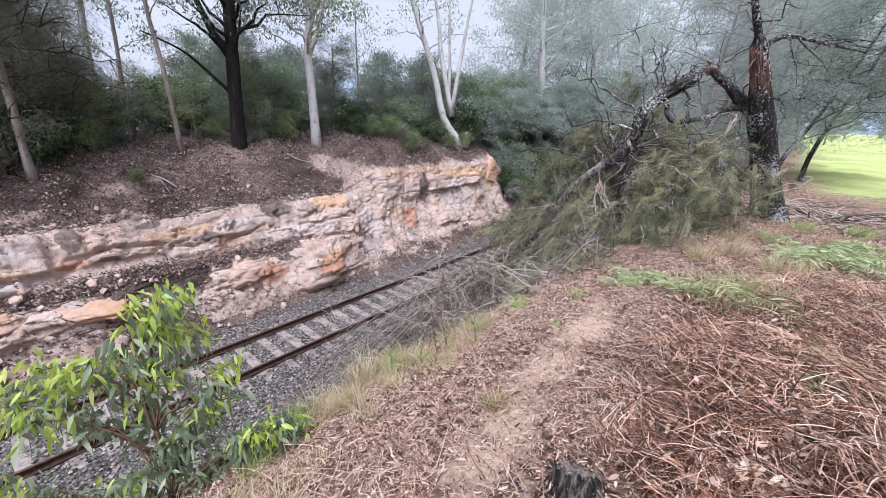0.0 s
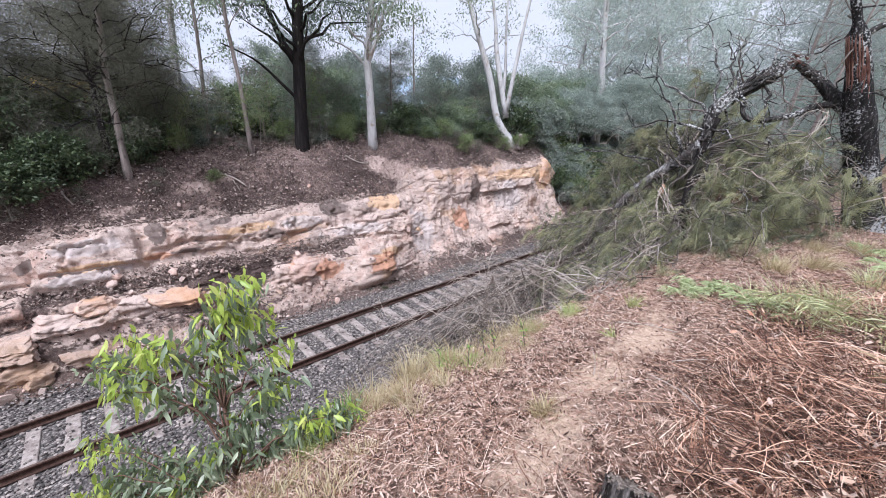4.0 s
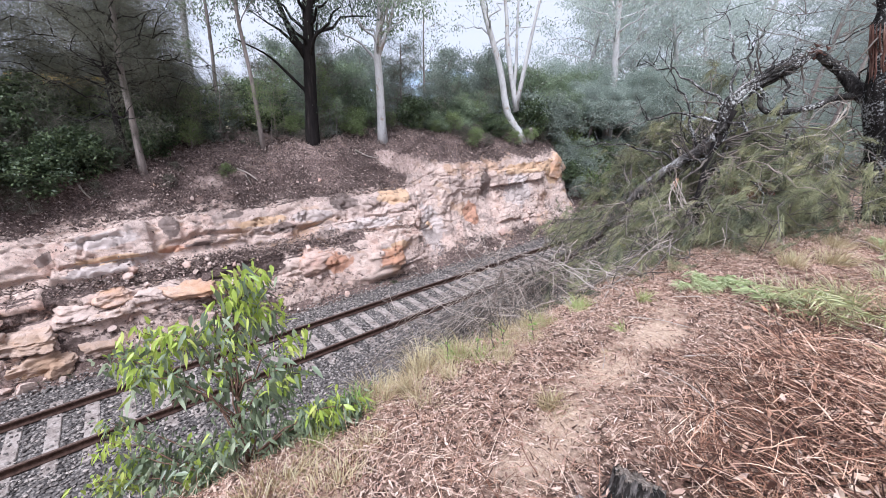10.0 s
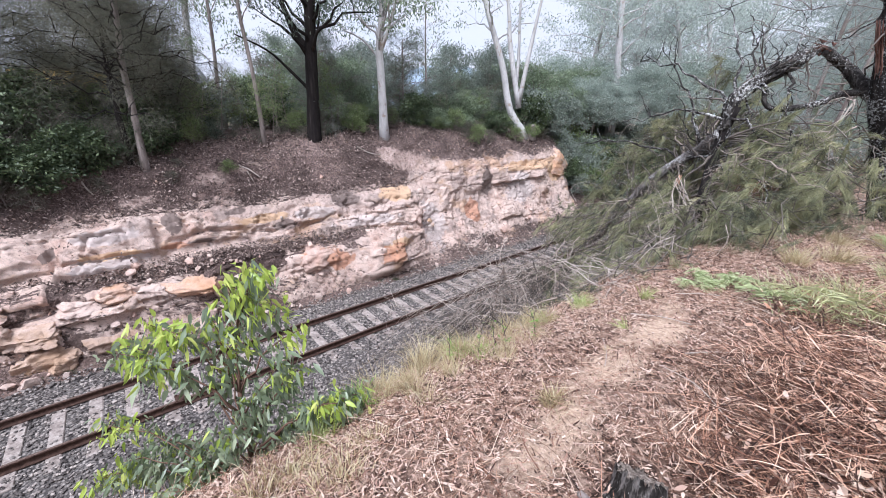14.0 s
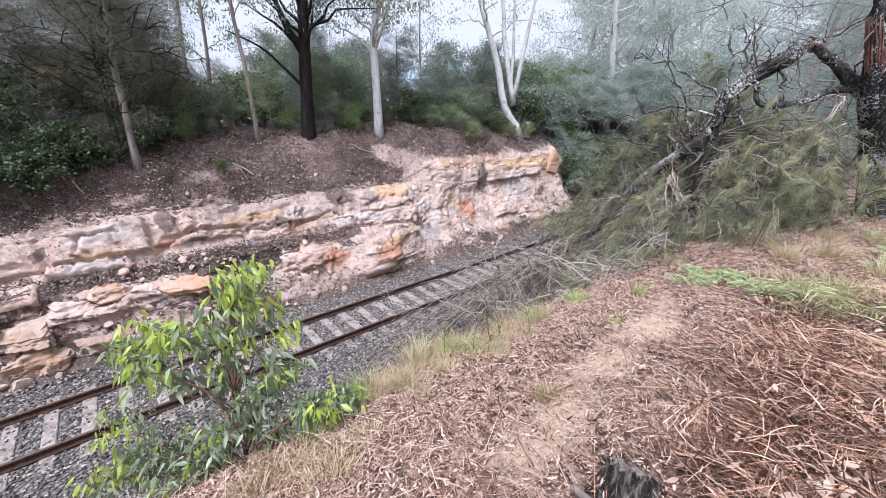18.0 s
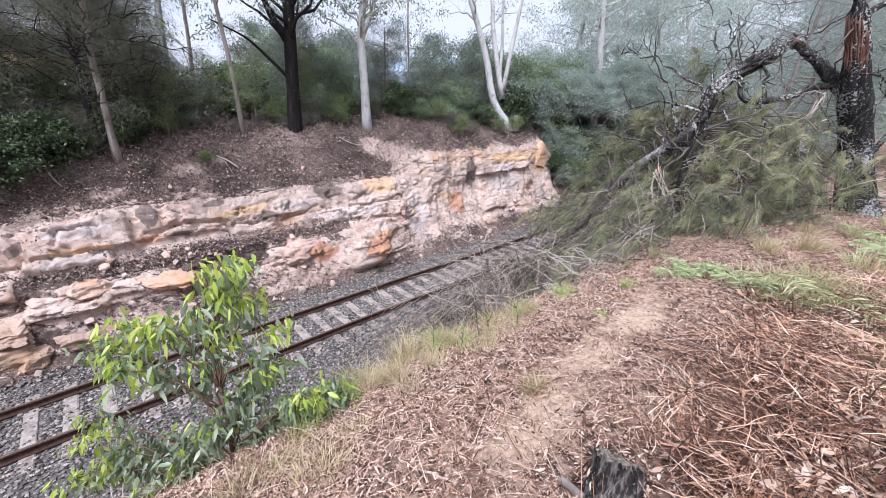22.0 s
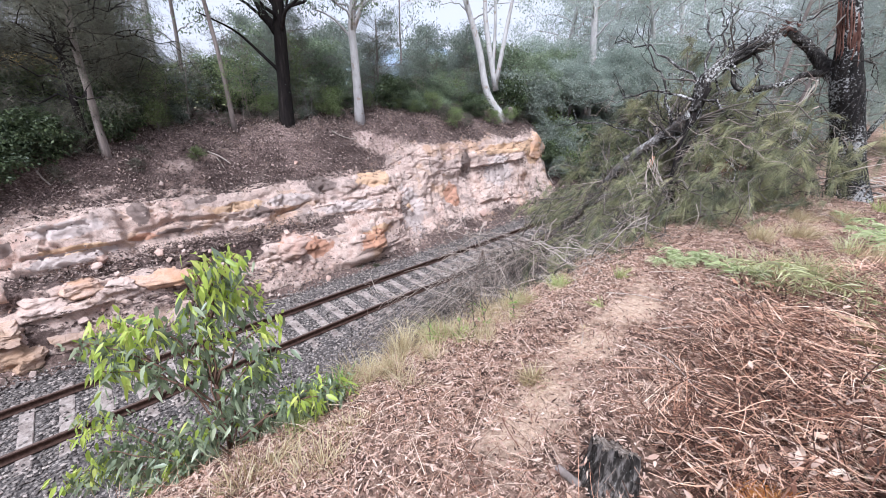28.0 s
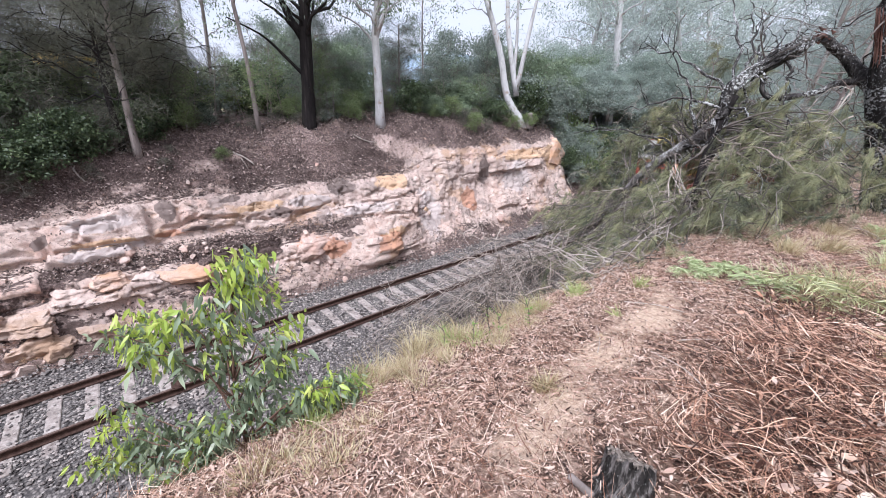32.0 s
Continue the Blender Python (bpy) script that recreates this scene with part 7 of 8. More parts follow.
    # pale arcs of dead wood between the snag and the fork, and a spray of bleached twigs under the fork
    arcs = [[(8.77, 8.16, 6.14), (8.69, 8.05, 5.85), (8.74, 7.94, 5.41), (8.78, 7.9, 5.08)], [(8.83, 8.06, 5.9), (8.57, 7.94, 5.75), (8.49, 7.91, 5.43), (8.5, 7.8, 5.0)],
            [(8.9, 8.0, 5.6), (8.65, 7.9, 5.5), (8.4, 7.7, 5.2), (8.35, 7.6, 4.8)], [(9.0, 8.1, 5.3), (8.8, 7.9, 5.35), (8.6, 7.7, 5.15), (8.55, 7.6, 4.75)], [(8.5, 7.9, 5.3), (8.1, 7.8, 5.4), (7.9, 7.6, 5.2), (7.85, 7.5, 4.9)]]
    arcs += [[(7.06, 7.32, 4.95), (7.1 + 0.05 * k, 7.05, 4.75 - 0.03 * k), (7.15 + 0.09 * k, 6.8, 4.4), (7.05 + 0.10 * k, 6.6, 4.05 + 0.05 * (k % 3))] for k in range(10)]
    for k, pts in enumerate(arcs):
        s = Soup()
        c = spline(np.array(pts) + rng.normal(0, 0.05, (4, 3)) + np.array([0.04, -0.22, 0.0]), 14)
        r0 = 0.010 if k < 5 else 0.007
        tube(s, c - at, np.linspace(r0, r0 * 0.35, 14), 6, 0.1)
        for m in range(6):
            d = c[rng.integers(4, 14)]
            tube(s, curve(d, d + rng.normal(0, 0.16, 3) + np.array([-0.05, -0.08, -0.14]), rng.normal(0, 0.03, 3), 5) - at, np.linspace(r0 * 0.45, 0.002, 5), 4, cap=False)
        part("dead_limb", s, M_TWIG if k % 3 == 0 else M_TWIG_GREY, t, "pale bare curving limb")
    s = Soup()
    for k in range(7):
        a = np.array([7.06, 7.28, 4.98]) + rng.normal(0, 0.02, 3)
        tube(s, curve(a, a + np.array([rng.normal(0, 0.02), -0.02, -0.18]) * rng.uniform(0.6, 1.2), n=4) - at, np.linspace(0.008, 0.002, 4), 5)
    part("torn_splinters", s, M_TORN_PALE, t, "pinkish-orange torn wood")
    # a tangle of short snapped twigs on the slope below
    for k in range(60):
        a = np.array(ends[rng.integers(len(ends) // 2 - 12, len(ends) // 2)]) + rng.normal(0, 0.7, 3) * np.array([1, 1, 0.5]) + np.array([-0.6, -0.8, -0.5])
        a[2] = max(a[2], float(np.interp(a[0], NEAR_X, NEAR_Z)) + 0.08)
        w = unit(rng.normal(0, 1, 3) * np.array([1, 1, 0.22]))
        b = a + w * rng.uniform(0.5, 1.5)
        b[2] = max(b[2], float(np.interp(b[0], NEAR_X, NEAR_Z)) + 0.04)
        s = Soup()
        c = curve(a, b, rng.normal(0, 0.12, 3), 8, 0.03)
        tube(s, c - at, np.linspace(0.008, 0.004, 8), 5)
        for m in range(7):
            d = c[rng.integers(1, 8)]
            tube(s, curve(d, d + rng.normal(0, 0.26, 3), rng.normal(0, 0.03, 3), 5) - at, np.linspace(0.007, 0.003, 5), 3, cap=False)
        part("dead_twig", s, M_TWIG_GREY if k % 3 else M_TWIG_DARK, t, "weathered bare twig")
    # twigs snapped along the bank's edge
    for k in range(46):
        a = np.array([rng.uniform(7.1, 8.0), rng.uniform(3.0, 6.2), 0.0])
        a[2] = float(near_z(a[0], a[1])) + rng.uniform(0.03, 0.2)
        th = rng.uniform(2.2, 5.2)
        b = a + np.array([math.cos(th), math.sin(th), rng.uniform(-0.3, 0.25)]) * rng.uniform(0.3, 1.0)
        b[2] = max(b[2], float(near_z(b[0], b[1])) + 0.02)
        s = Soup()
        c = curve(a, b, rng.normal(0, 0.05, 3), 7, 0.02)
        tube(s, c - at, np.linspace(0.008, 0.003, 7), 5)
        for m in range(6):
            d = c[rng.integers(1, 7)]
            tube(s, curve(d, d + rng.normal(0, 0.16, 3) * np.array([1, 1, 0.5]), rng.normal(0, 0.02, 3), 5) - at, np.linspace(0.004, 0.002, 5), 3, cap=False)
        part("dead_twig", s, (M_TWIG_GREY, M_TWIG_DARK, M_TWIG)[k % 3], t, "weathered bare twig")
    # bleached dead twigs of the crown, fanning down to the ballast
    tips = [(3.66, 3.5, 1.04), (3.82, 3.83, 1.32), (4.58, 3.43, 1.39), (4.8, 3.79, 1.59), (4.04, 4.26, 1.66), (5.57, 3.66, 1.85), (4.89, 4.43, 1.73), (3.95, 4.96, 1.69), (5.96, 3.93, 2.15), (5.49, 4.56, 2.21), (4.44, 5.34, 1.97), (6.27, 4.25, 2.39), (5.6, 5.05, 2.31), (4.84, 5.78, 2.25), (6.5, 4.64, 2.65), (6.0, 5.34, 2.61), (5.1, 6.19, 2.49), (6.47, 5.15, 2.77), (6.1, 5.88, 2.82), (5.21, 6.84, 2.6)]
    for k in range(22):
        e = np.array(tips[k % 20]) + rng.normal(0, 0.35, 3)
        a = lean[rng.integers(20, 28)] + np.array([0.5, -1.3, -0.35]) + rng.normal(0, 0.25, 3)
        ln = np.linalg.norm(e - a)
        if ln > 4.6:
            e = a + (e - a) * 4.6 / ln * rng.uniform(0.8, 1.0)
            ln = np.linalg.norm(e - a)
        e[2] = max(e[2], float(np.interp(e[0], NEAR_X, NEAR_Z)) + 0.05)
        c = curve(a, e, rng.normal(0, 0.08, 3) * ln + np.array([0, 0, 0.07 * ln]), 10, 0.05)
        s = Soup()
        tube(s, c - at, np.linspace(0.013, 0.005, 10), 5)
        for m in range(11):
            d = c[rng.integers(3, 10)]
            w = unit(unit(e - a) * 0.25 + rng.normal(0, 0.95, 3) + np.array([0, 0, -0.1]))
            tube(s, curve(d, d + w * rng.uniform(0.2, 0.85), rng.normal(0, 0.06, 3), 5, 0.03) - at, np.linspace(0.009, 0.004, 5), 3, cap=False)
        part("dead_twig", s, M_TWIG_GREY if k % 7 < 3 else M_TWIG if k % 14 == 4 else M_TWIG_DARK, t, "weathered bare twig")
    # the bare crown, fanning from the trunk's low end over the track's shoulder towards the bank
    rim = spline([(2.9, 3.8, 0.75), (3.45, 4.1, 0.71), (4.05, 4.6, 0.8), (4.55, 5.35, 1.0), (4.75, 6.05, 1.25), (4.8, 6.9, 1.4)], 24)
    for k in range(230):
        a = lean[rng.integers(24, 30)] + np.array([0.25, -0.3, -0.15]) + rng.normal(0, 0.12, 3)
        v = rng.random()
        e = rim[int(v * 23.99)] + rng.normal(0, 0.22, 3)
        e = a + (e - a) * (1.06 - 0.5 * rng.random() ** 2)
        e[2] = max(e[2], float(np.interp(e[0], NEAR_X, NEAR_Z)) + 0.05)
        ln = np.linalg.norm(e - a)
        c = curve(a, e, rng.normal(0, 0.05, 3) * ln + np.array([0, 0, 0.02 * ln]), 9, 0.04)
        s = Soup()
        thick = 0.016 if k % 9 == 0 else 0.009
        tube(s, c - at, np.linspace(thick, 0.004, 9), 4)
        for m in range(13):
            d = c[rng.integers(2, 9)]
            w = unit(unit(e - a) * 0.7 + rng.normal(0, 0.6, 3) + np.array([0, 0, -0.3]))
            tube(s, curve(d, d + w * rng.uniform(0.2, 0.75), rng.normal(0, 0.05, 3), 5, 0.02) - at, np.linspace(0.0065, 0.003, 5), 3, cap=False)
        part("dead_twig", s, M_TWIG if k % 6 == 0 else (M_TWIG_DARK, M_TWIG_GREY, M_TWIG_DARK)[k % 3], t, "weathered bare twig")
    return t


make_fallen()


def make_heap():
    at = np.array([10.35, 9.6, 4.45])
    t = thing("brush_heap", "low heap of dead grey branches at the field's edge", "brush heap", at)
    for k in range(46):
        a = np.array([rng.normal(0, 0.55), rng.normal(0, 0.5), rng.uniform(0.0, 0.12)])
        th = rng.uniform(0, 6.28)
        b = a + np.array([math.cos(th), math.sin(th), rng.uniform(-0.02, 0.3)]) * rng.uniform(0.4, 1.1)
        s = Soup()
        tube(s, curve(a, b, rng.normal(0, 0.06, 3), 6, 0.02), np.linspace(0.014, 0.004, 6), 4)
        part("dead_branch", s, M_TWIG if k % 2 else M_TWIG_DARK, t)


make_heap()

# ---------------------------------------------------------------- sawn stump
def make_stump():
    at = np.array([9.175, 1.30, 4.42])
    t = thing("tree_stump", "short charred tree stump with a weathered sawn top", "stump", at)
    s = Soup()
    n, m = 150, 16
    th = np.arange(n) / n * 2 * np.pi
    lobes = 1 + 0.05 * np.sin(3 * th + 1) + 0.035 * np.sin(7 * th) + 0.022 * np.sin(17 * th + 2 * np.sin(2 * th)) + 0.022 * np.sin(29 * th + 3 * np.sin(3 * th)) + 0.03 * rng.uniform(-1, 1, n)
    rows = []
    for k in range(m):
        u = k / (m - 1)
        r = (0.118 - 0.022 * u + 0.05 * (1 - u) ** 3) * 0.97 * lobes * (1 + 0.02 * rng.uniform(-1, 1, n) - 0.20 * smooth(0.05, 0.42, vnoise(th * 7.5 + 0.6 * math.sin(u * 5), u * 2.6 + th * 0, 19)))
        tilt = (0.03 - 0.055 * np.cos(th - 1.83)) * u
        rows.append(np.stack([r * np.cos(th) - 0.015 * u, r * np.sin(th) + 0.03 * u, -0.08 + 0.23 * u + tilt + (0.016 * np.maximum(rng.uniform(-1, 1, n), -0.3) if k == m - 1 else 0)], 1))
    v = np.concatenate(rows)
    i, j = np.meshgrid(np.arange(m - 1), np.arange(n), indexing="ij")
    i, j = i.ravel(), j.ravel()
    s.add(v, np.stack([i * n + j, i * n + (j + 1) % n, (i + 1) * n + (j + 1) % n, (i + 1) * n + j], 1))
    part("bark", s, M_STUMP_BARK, t, "black furrowed bark with pale lichen specks")
    c = Soup()
    ring = rows[-1] * np.array([0.99, 0.99, 1]) + np.array([0, 0, -0.003])
    mid = ring.mean(0)
    smooth_r = np.hypot(ring[:, 0] - mid[0], ring[:, 1] - mid[1]).mean() * 0.6
    inner = np.stack([mid[0] + smooth_r * np.cos(th), mid[1] + smooth_r * np.sin(th), mid[2] - 0.6 * 0.055 * np.cos(th - 1.83) - 0.004 + rng.normal(0, 0.002, n)], 1)
    c.add(np.concatenate([ring, inner, mid[None] - np.array([[0, 0, 0.004]])]), [(k, (k + 1) % n, n + (k + 1) % n, n + k) for k in range(n)], [(n + k, n + (k + 1) % n, 2 * n) for k in range(n)])
    part("sawn_top", c, M_END_GRAIN, t, "grey weathered sawn top", flat=True)
    b = Soup()
    tube(b, spline([(-0.05, -0.06, -0.04), (-0.10, -0.11, 0.03), (-0.15, -0.16, 0.10)], 8), [0.02, 0.02, 0.02, 0.019, 0.019, 0.018, 0.017, 0.013], 7, 0.15)
    part("side_shoot", b, M_GREY_BARK, t, "broken grey side shoot")


make_stump()

# ---------------------------------------------------------------- litter, straw and grass on the near bank
M_LITTER = dry_mat("dry_leaves", [(0.0, (0.025, 0.013, 0.01)), (0.14, (0.10, 0.052, 0.036)), (0.32, (0.36, 0.21, 0.155)), (0.58, (0.62, 0.43, 0.335)), (0.92, (0.74, 0.555, 0.45)), (1.0, (0.80, 0.65, 0.55))])
M_STRAW = dry_mat("dead_straw", [(0.0, (0.045, 0.019, 0.012)), (0.2, (0.19, 0.085, 0.05)), (0.45, (0.46, 0.265, 0.175)), (0.75, (0.68, 0.47, 0.345)), (1.0, (0.86, 0.70, 0.56))])
M_HEAP = patchy_mat("dead_needle_fronds", [(0.0, (0.018, 0.009, 0.007)), (0.36, (0.12, 0.052, 0.032)), (0.5, (0.46, 0.245, 0.155)), (0.76, (0.72, 0.465, 0.33)), (1.0, (0.90, 0.73, 0.58))])
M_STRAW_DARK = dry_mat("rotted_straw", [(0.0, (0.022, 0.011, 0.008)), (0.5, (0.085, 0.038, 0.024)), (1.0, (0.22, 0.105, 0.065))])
M_FARLITTER = dry_mat("bank_leaves", [(0.0, (0.04, 0.03, 0.027)), (0.35, (0.18, 0.128, 0.108)), (0.7, (0.36, 0.265, 0.225)), (1.0, (0.55, 0.44, 0.385))])
M_GRASS = leaf_mat("green_grass", [(0.0, (0.28, 0.34, 0.10)), (0.5, (0.46, 0.52, 0.20)), (1.0, (0.68, 0.69, 0.38))], 0.5, 0.3)
M_DRYGRASS = leaf_mat("dry_grass", [(0.0, (0.33, 0.25, 0.13)), (0.5, (0.56, 0.46, 0.27)), (1.0, (0.77, 0.69, 0.47))], 0.6, 0.25)
M_FERN = leaf_mat("fern_leaf", [(0.0, (0.33, 0.39, 0.18)), (0.5, (0.53, 0.585, 0.32)), (1.0, (0.75, 0.77, 0.52))], 0.5, 0.35)


def flat_leaves(s, base, length, width, lift=0.35):
    """Curled dry leaves that lie on the ground."""
    n = len(base)
    th = rng.uniform(0, 6.283, n)
    way = np.stack([np.cos(th), np.sin(th), rng.normal(0, lift, n)], 1)
    way = unit(way)
    nor = unit(np.stack([rng.normal(0, lift, n), rng.normal(0, lift, n), np.ones(n)], 1))
    side = unit(np.cross(nor, way))
    up = np.cross(way, side)
    L, W = length[:, None], width[:, None]
    arch = rng.uniform(-0.12, 0.22, n)[:, None]
    bend = rng.normal(0, 0.12, n)[:, None]

    def at(t, w):
        return base + way * L * (t - 0.5) + side * (W * w + L * bend * t * (1 - t) * 2) + up * L * arch * 4 * t * (1 - t)
    v = np.stack([at(0, 0), at(0.33, 0.5), at(0.33, -0.5), at(0.68, 0.4), at(0.68, -0.4), at(1, 0)], 1)
    s.many(v, quads=[(1, 2, 4, 3)], tris=[(0, 2, 1), (3, 4, 5)])


def straws(s, base, way, length, width, arc=0.0):
    """Bent dry stalks lying on one another."""
    off = np.hypot(base[:, 0] + way[:, 0] * 0.08 - 9.175, base[:, 1] + way[:, 1] * 0.08 - 1.30) > 0.26
    base, way, length, width = base[off], way[off], length[off], width[off]
    n = len(base)
    way = unit(way)
    side = unit(np.cross(way, rng.normal(0, 0.5, (n, 3)) + np.array([0, 0, 1.0])))
    L, W = np.broadcast_to(length, n)[:, None], np.broadcast_to(width, n)[:, None]
    bend, sag = arc + rng.normal(0, 0.24 if arc == 0 else 0.10, n)[:, None], rng.uniform(-0.05, 0.18, n)[:, None]
    rows = []
    for k in range(5):
        t = k / 4
        c = base + way * L * t + side * L * bend * t * t + np.array([0, 0, 1.0]) * L * sag * 4 * t * (1 - t) * 0.5
        w = W * (1 - 0.5 * t)
        rows += [c - side * w / 2, c + side * w / 2]
    s.many(np.stack(rows, 1), quads=[(2 * k, 2 * k + 1, 2 * k + 3, 2 * k + 2) for k in range(4)])


def on_bank(n, x0, x1, y0, y1, power=1.0, fade=0.9):
    """Places on the near bank, thinning out raggedly towards the edges."""
    x = rng.uniform(x0, x1, n)
    y = y0 + (y1 - y0) * rng.random(n) ** power
    w = 0.5 * vnoise(x * 1.1, y * 1.1, 57)
    dens = smooth(0, fade, x - x0 + w * 0.5) * smooth(0, 1.6 * fade, x1 - x + w) * smooth(0, fade, y - y0 + w) * smooth(0, 2.4 * fade, y1 - y + w)
    keep = rng.random(n) < dens
    return x[keep], y[keep]


def make_litter():
    global rng
    rng = np.random.default_rng(41)
    s = Soup()
    x, y = on_bank(175000, 6.7, 13.4, -1.6, 10.5, 1.35, 0.7)
    keep = rng.random(len(x)) > 0.97 * path_mask(x, y) + 0.75 * smooth(9.2, 9.7, x) * (1 - smooth(4.0, 5.2, y)) * smooth(0.4, 1.4, y)
    x, y = x[keep], y[keep]
    z = near_z(x, y) + rng.uniform(0.002, 0.035, len(x))
    L = 0.012 + 0.062 * rng.random(len(x)) ** 2.2
    flat_leaves(s, np.stack([x, y, z], 1), L, L * rng.uniform(0.08, 0.20, len(x)), 0.6)
    x, y = on_bank(110000, 6.9, 12.2, -1.2, 8.5, 1.4, 0.6)
    keep = rng.random(len(x)) > 0.5 * path_mask(x, y)
    x, y = x[keep], y[keep]
    L = rng.uniform(0.008, 0.03, len(x))
    flat_leaves(s, np.stack([x, y, near_z(x, y) + rng.uniform(0.002, 0.02, len(x))], 1), L, L * rng.uniform(0.15, 0.5, len(x)))
    # leaves caught on the straw
    x, y = on_bank(9000, 9.0, 12.2, 0.4, 5.4, 1.2, 0.5)
    L = rng.uniform(0.02, 0.075, len(x))
    rise = 0.14 * np.exp(-((x - 9.9) / 0.9) ** 2) * smooth(0.9, 1.8, y) * (1 - smooth(3.6, 5.0, y))
    flat_leaves(s, np.stack([x, y, near_z(x, y) + 0.05 + rise * rng.uniform(0.3, 1.3, len(x))], 1), L, L * rng.uniform(0.15, 0.4, len(x)), 0.7)
    tagged(part("leaf_litter", s, M_LITTER, None), "reddish-brown fallen gum leaves covering the near bank", "leaf litter", kind="stuff")
    s = Soup()
    # heap of dead fronds and straw
    x, y = on_bank(84000, 8.7, 13.0, -0.4, 5.8, 1.15, 0.8)
    ridge = np.exp(-((x - 9.9) / 0.9) ** 2) * smooth(0.9, 1.8, y) * (1 - smooth(3.6, 5.0, y))
    keep = rng.random(len(x)) < 0.08 + 0.92 * smooth(9.05, 9.45, x - 0.05 * (y - 2) + 0.25 * vnoise(x * 2.5, y * 2.5, 58))
    x, y, ridge = x[keep], y[keep], ridge[keep]
    z = near_z(x, y) + 0.012 + rng.random(len(x)) ** 1.2 * (0.09 + 0.24 * ridge)
    swirl = 2.5 + 1.6 * vnoise(x * 0.9, y * 0.9, 77) + 1.1 * vnoise(x * 2.7, y * 2.7, 78)
    grain = np.where(rng.random(len(x)) < 0.38, swirl + rng.normal(0, 0.6, len(x)), rng.uniform(0, 6.28, len(x)))
    way = np.stack([np.cos(grain), np.sin(grain), rng.normal(0.04, 0.2, len(x))], 1)
    # lower strands take a near-black copy to deepen the shade in the gaps
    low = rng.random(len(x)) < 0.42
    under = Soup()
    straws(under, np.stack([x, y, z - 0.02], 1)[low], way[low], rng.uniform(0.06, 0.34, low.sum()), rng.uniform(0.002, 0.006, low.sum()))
    tagged(part("rotted_straw", under, M_STRAW_DARK, None), "straw and fronds under the dry heap, coloured dark for its shaded gaps", "straw", kind="stuff")
    x, y, z, way = x[~low], y[~low], z[~low] + 0.012, way[~low]
    thin = rng.random(len(x)) < 0.45
    x, y, z, way = x[thin], y[thin], z[thin], way[thin]
    heap = Soup()
    straws(heap, np.stack([x, y, z], 1), way, 0.05 + 0.26 * rng.random(len(x)) ** 1.6, 0.0022 + 0.003 * rng.random(len(x)) ** 2)
    # locks of long strands, combed together and thrown over one another
    for k in range(2600):
        cx, cy = rng.uniform(9.0, 12.2), 0.9 + 4.6 * rng.random() ** 1.25
        edge = 9.14 + 0.05 * (cy - 1.6) + 0.16 * float(vnoise(cy * 2.1, 0.0, 61))
        if cx < edge or (cy > 3.2 and rng.random() < 0.65):
            continue
        top = math.exp(-((cx - 9.95) / 0.8) ** 2) * float(smooth(1.0, 1.8, cy) * (1 - smooth(2.8, 3.8, cy)))
        th = rng.uniform(0, 6.28) if k % 5 else 2.2 + 2.0 * float(vnoise(cx * 0.9, cy * 0.9, 63)) + rng.normal(0, 0.5)
        n = int(rng.integers(5, 20))
        ln = rng.uniform(0.08, 0.30)
        w = np.stack([np.cos(th + rng.normal(0, 0.28, n)), np.sin(th + rng.normal(0, 0.28, n)), rng.normal(0.0, 0.30) + rng.normal(0, 0.14, n)], 1)
        b = np.stack([cx + rng.normal(0, 0.05, n), cy + rng.normal(0, 0.05, n), np.zeros(n)], 1) - w * ln * 0.5
        b[:, 2] = near_z(b[:, 0], b[:, 1]) + 0.03 + rng.random() ** 1.2 * (0.08 + 0.22 * top) + rng.normal(0, 0.012, n)
        straws(heap, b, w, ln * rng.uniform(0.5, 1.3, n), rng.uniform(0.0022, 0.0056, n), rng.normal(0, 0.40))
    x, y = on_bank(5200, 9.1, 12.2, 0.9, 4.6, 1.2, 0.4)
    clear = np.hypot(x - 9.175, y - 1.30) > 0.27
    x, y = x[clear], y[clear]
    L = rng.uniform(0.03, 0.085, len(x))
    flat_leaves(heap, np.stack([x, y, near_z(x, y) + rng.uniform(0.05, 0.20, len(x))], 1), L, L * rng.uniform(0.14, 0.36, len(x)), 0.8)
    tagged(part("dead_fronds", heap, M_HEAP, None), "tangled heap of reddish-brown dead needle fronds", "dead fronds", kind="stuff")
    x, y = on_bank(56000, 6.9, 12.0, -1.2, 8.5, 1.3, 0.6)
    th = rng.uniform(0, 6.28, len(x))
    keep = rng.random(len(x)) > 0.95 * path_mask(x, y)
    x, y, th = x[keep], y[keep], th[keep]
    straws(s, np.stack([x, y, near_z(x, y) + rng.uniform(0.008, 0.045, len(x))], 1), np.stack([np.cos(th), np.sin(th), rng.normal(0.02, 0.14, len(x))], 1), 0.03 + 0.24 * rng.random(len(x)) ** 1.8, rng.uniform(0.0014, 0.0038, len(x)))
    tagged(part("dead_straw", s, M_STRAW, None), "matted reddish-brown dead fronds and straw on the near bank", "straw", kind="stuff")
    # litter of the opposite bank
    s = Soup()
    n = 46000
    y = rng.uniform(-4, 21, n)
    u = rng.random(n)
    for lo, hi, sel in ((-7.2, -4.4, u < 0.66), (-3.75, -3.3, (u >= 0.66) & (u < 0.9) & (y < 9.8)), (-2.95, -2.45, u >= 0.9)):
        f = rng.random(n)[sel]
        yy = y[sel]
        x = lo + (hi - lo) * f
        z = np.interp(x, LEFT_MASS[:, 0], LEFT_MASS[:, 1]) * (1 - smooth(9.6, 11, yy)) + np.interp(x, RIGHT_MASS[:, 0], RIGHT_MASS[:, 1]) * smooth(9.6, 11, yy)
        L = rng.uniform(0.04, 0.12, len(x))
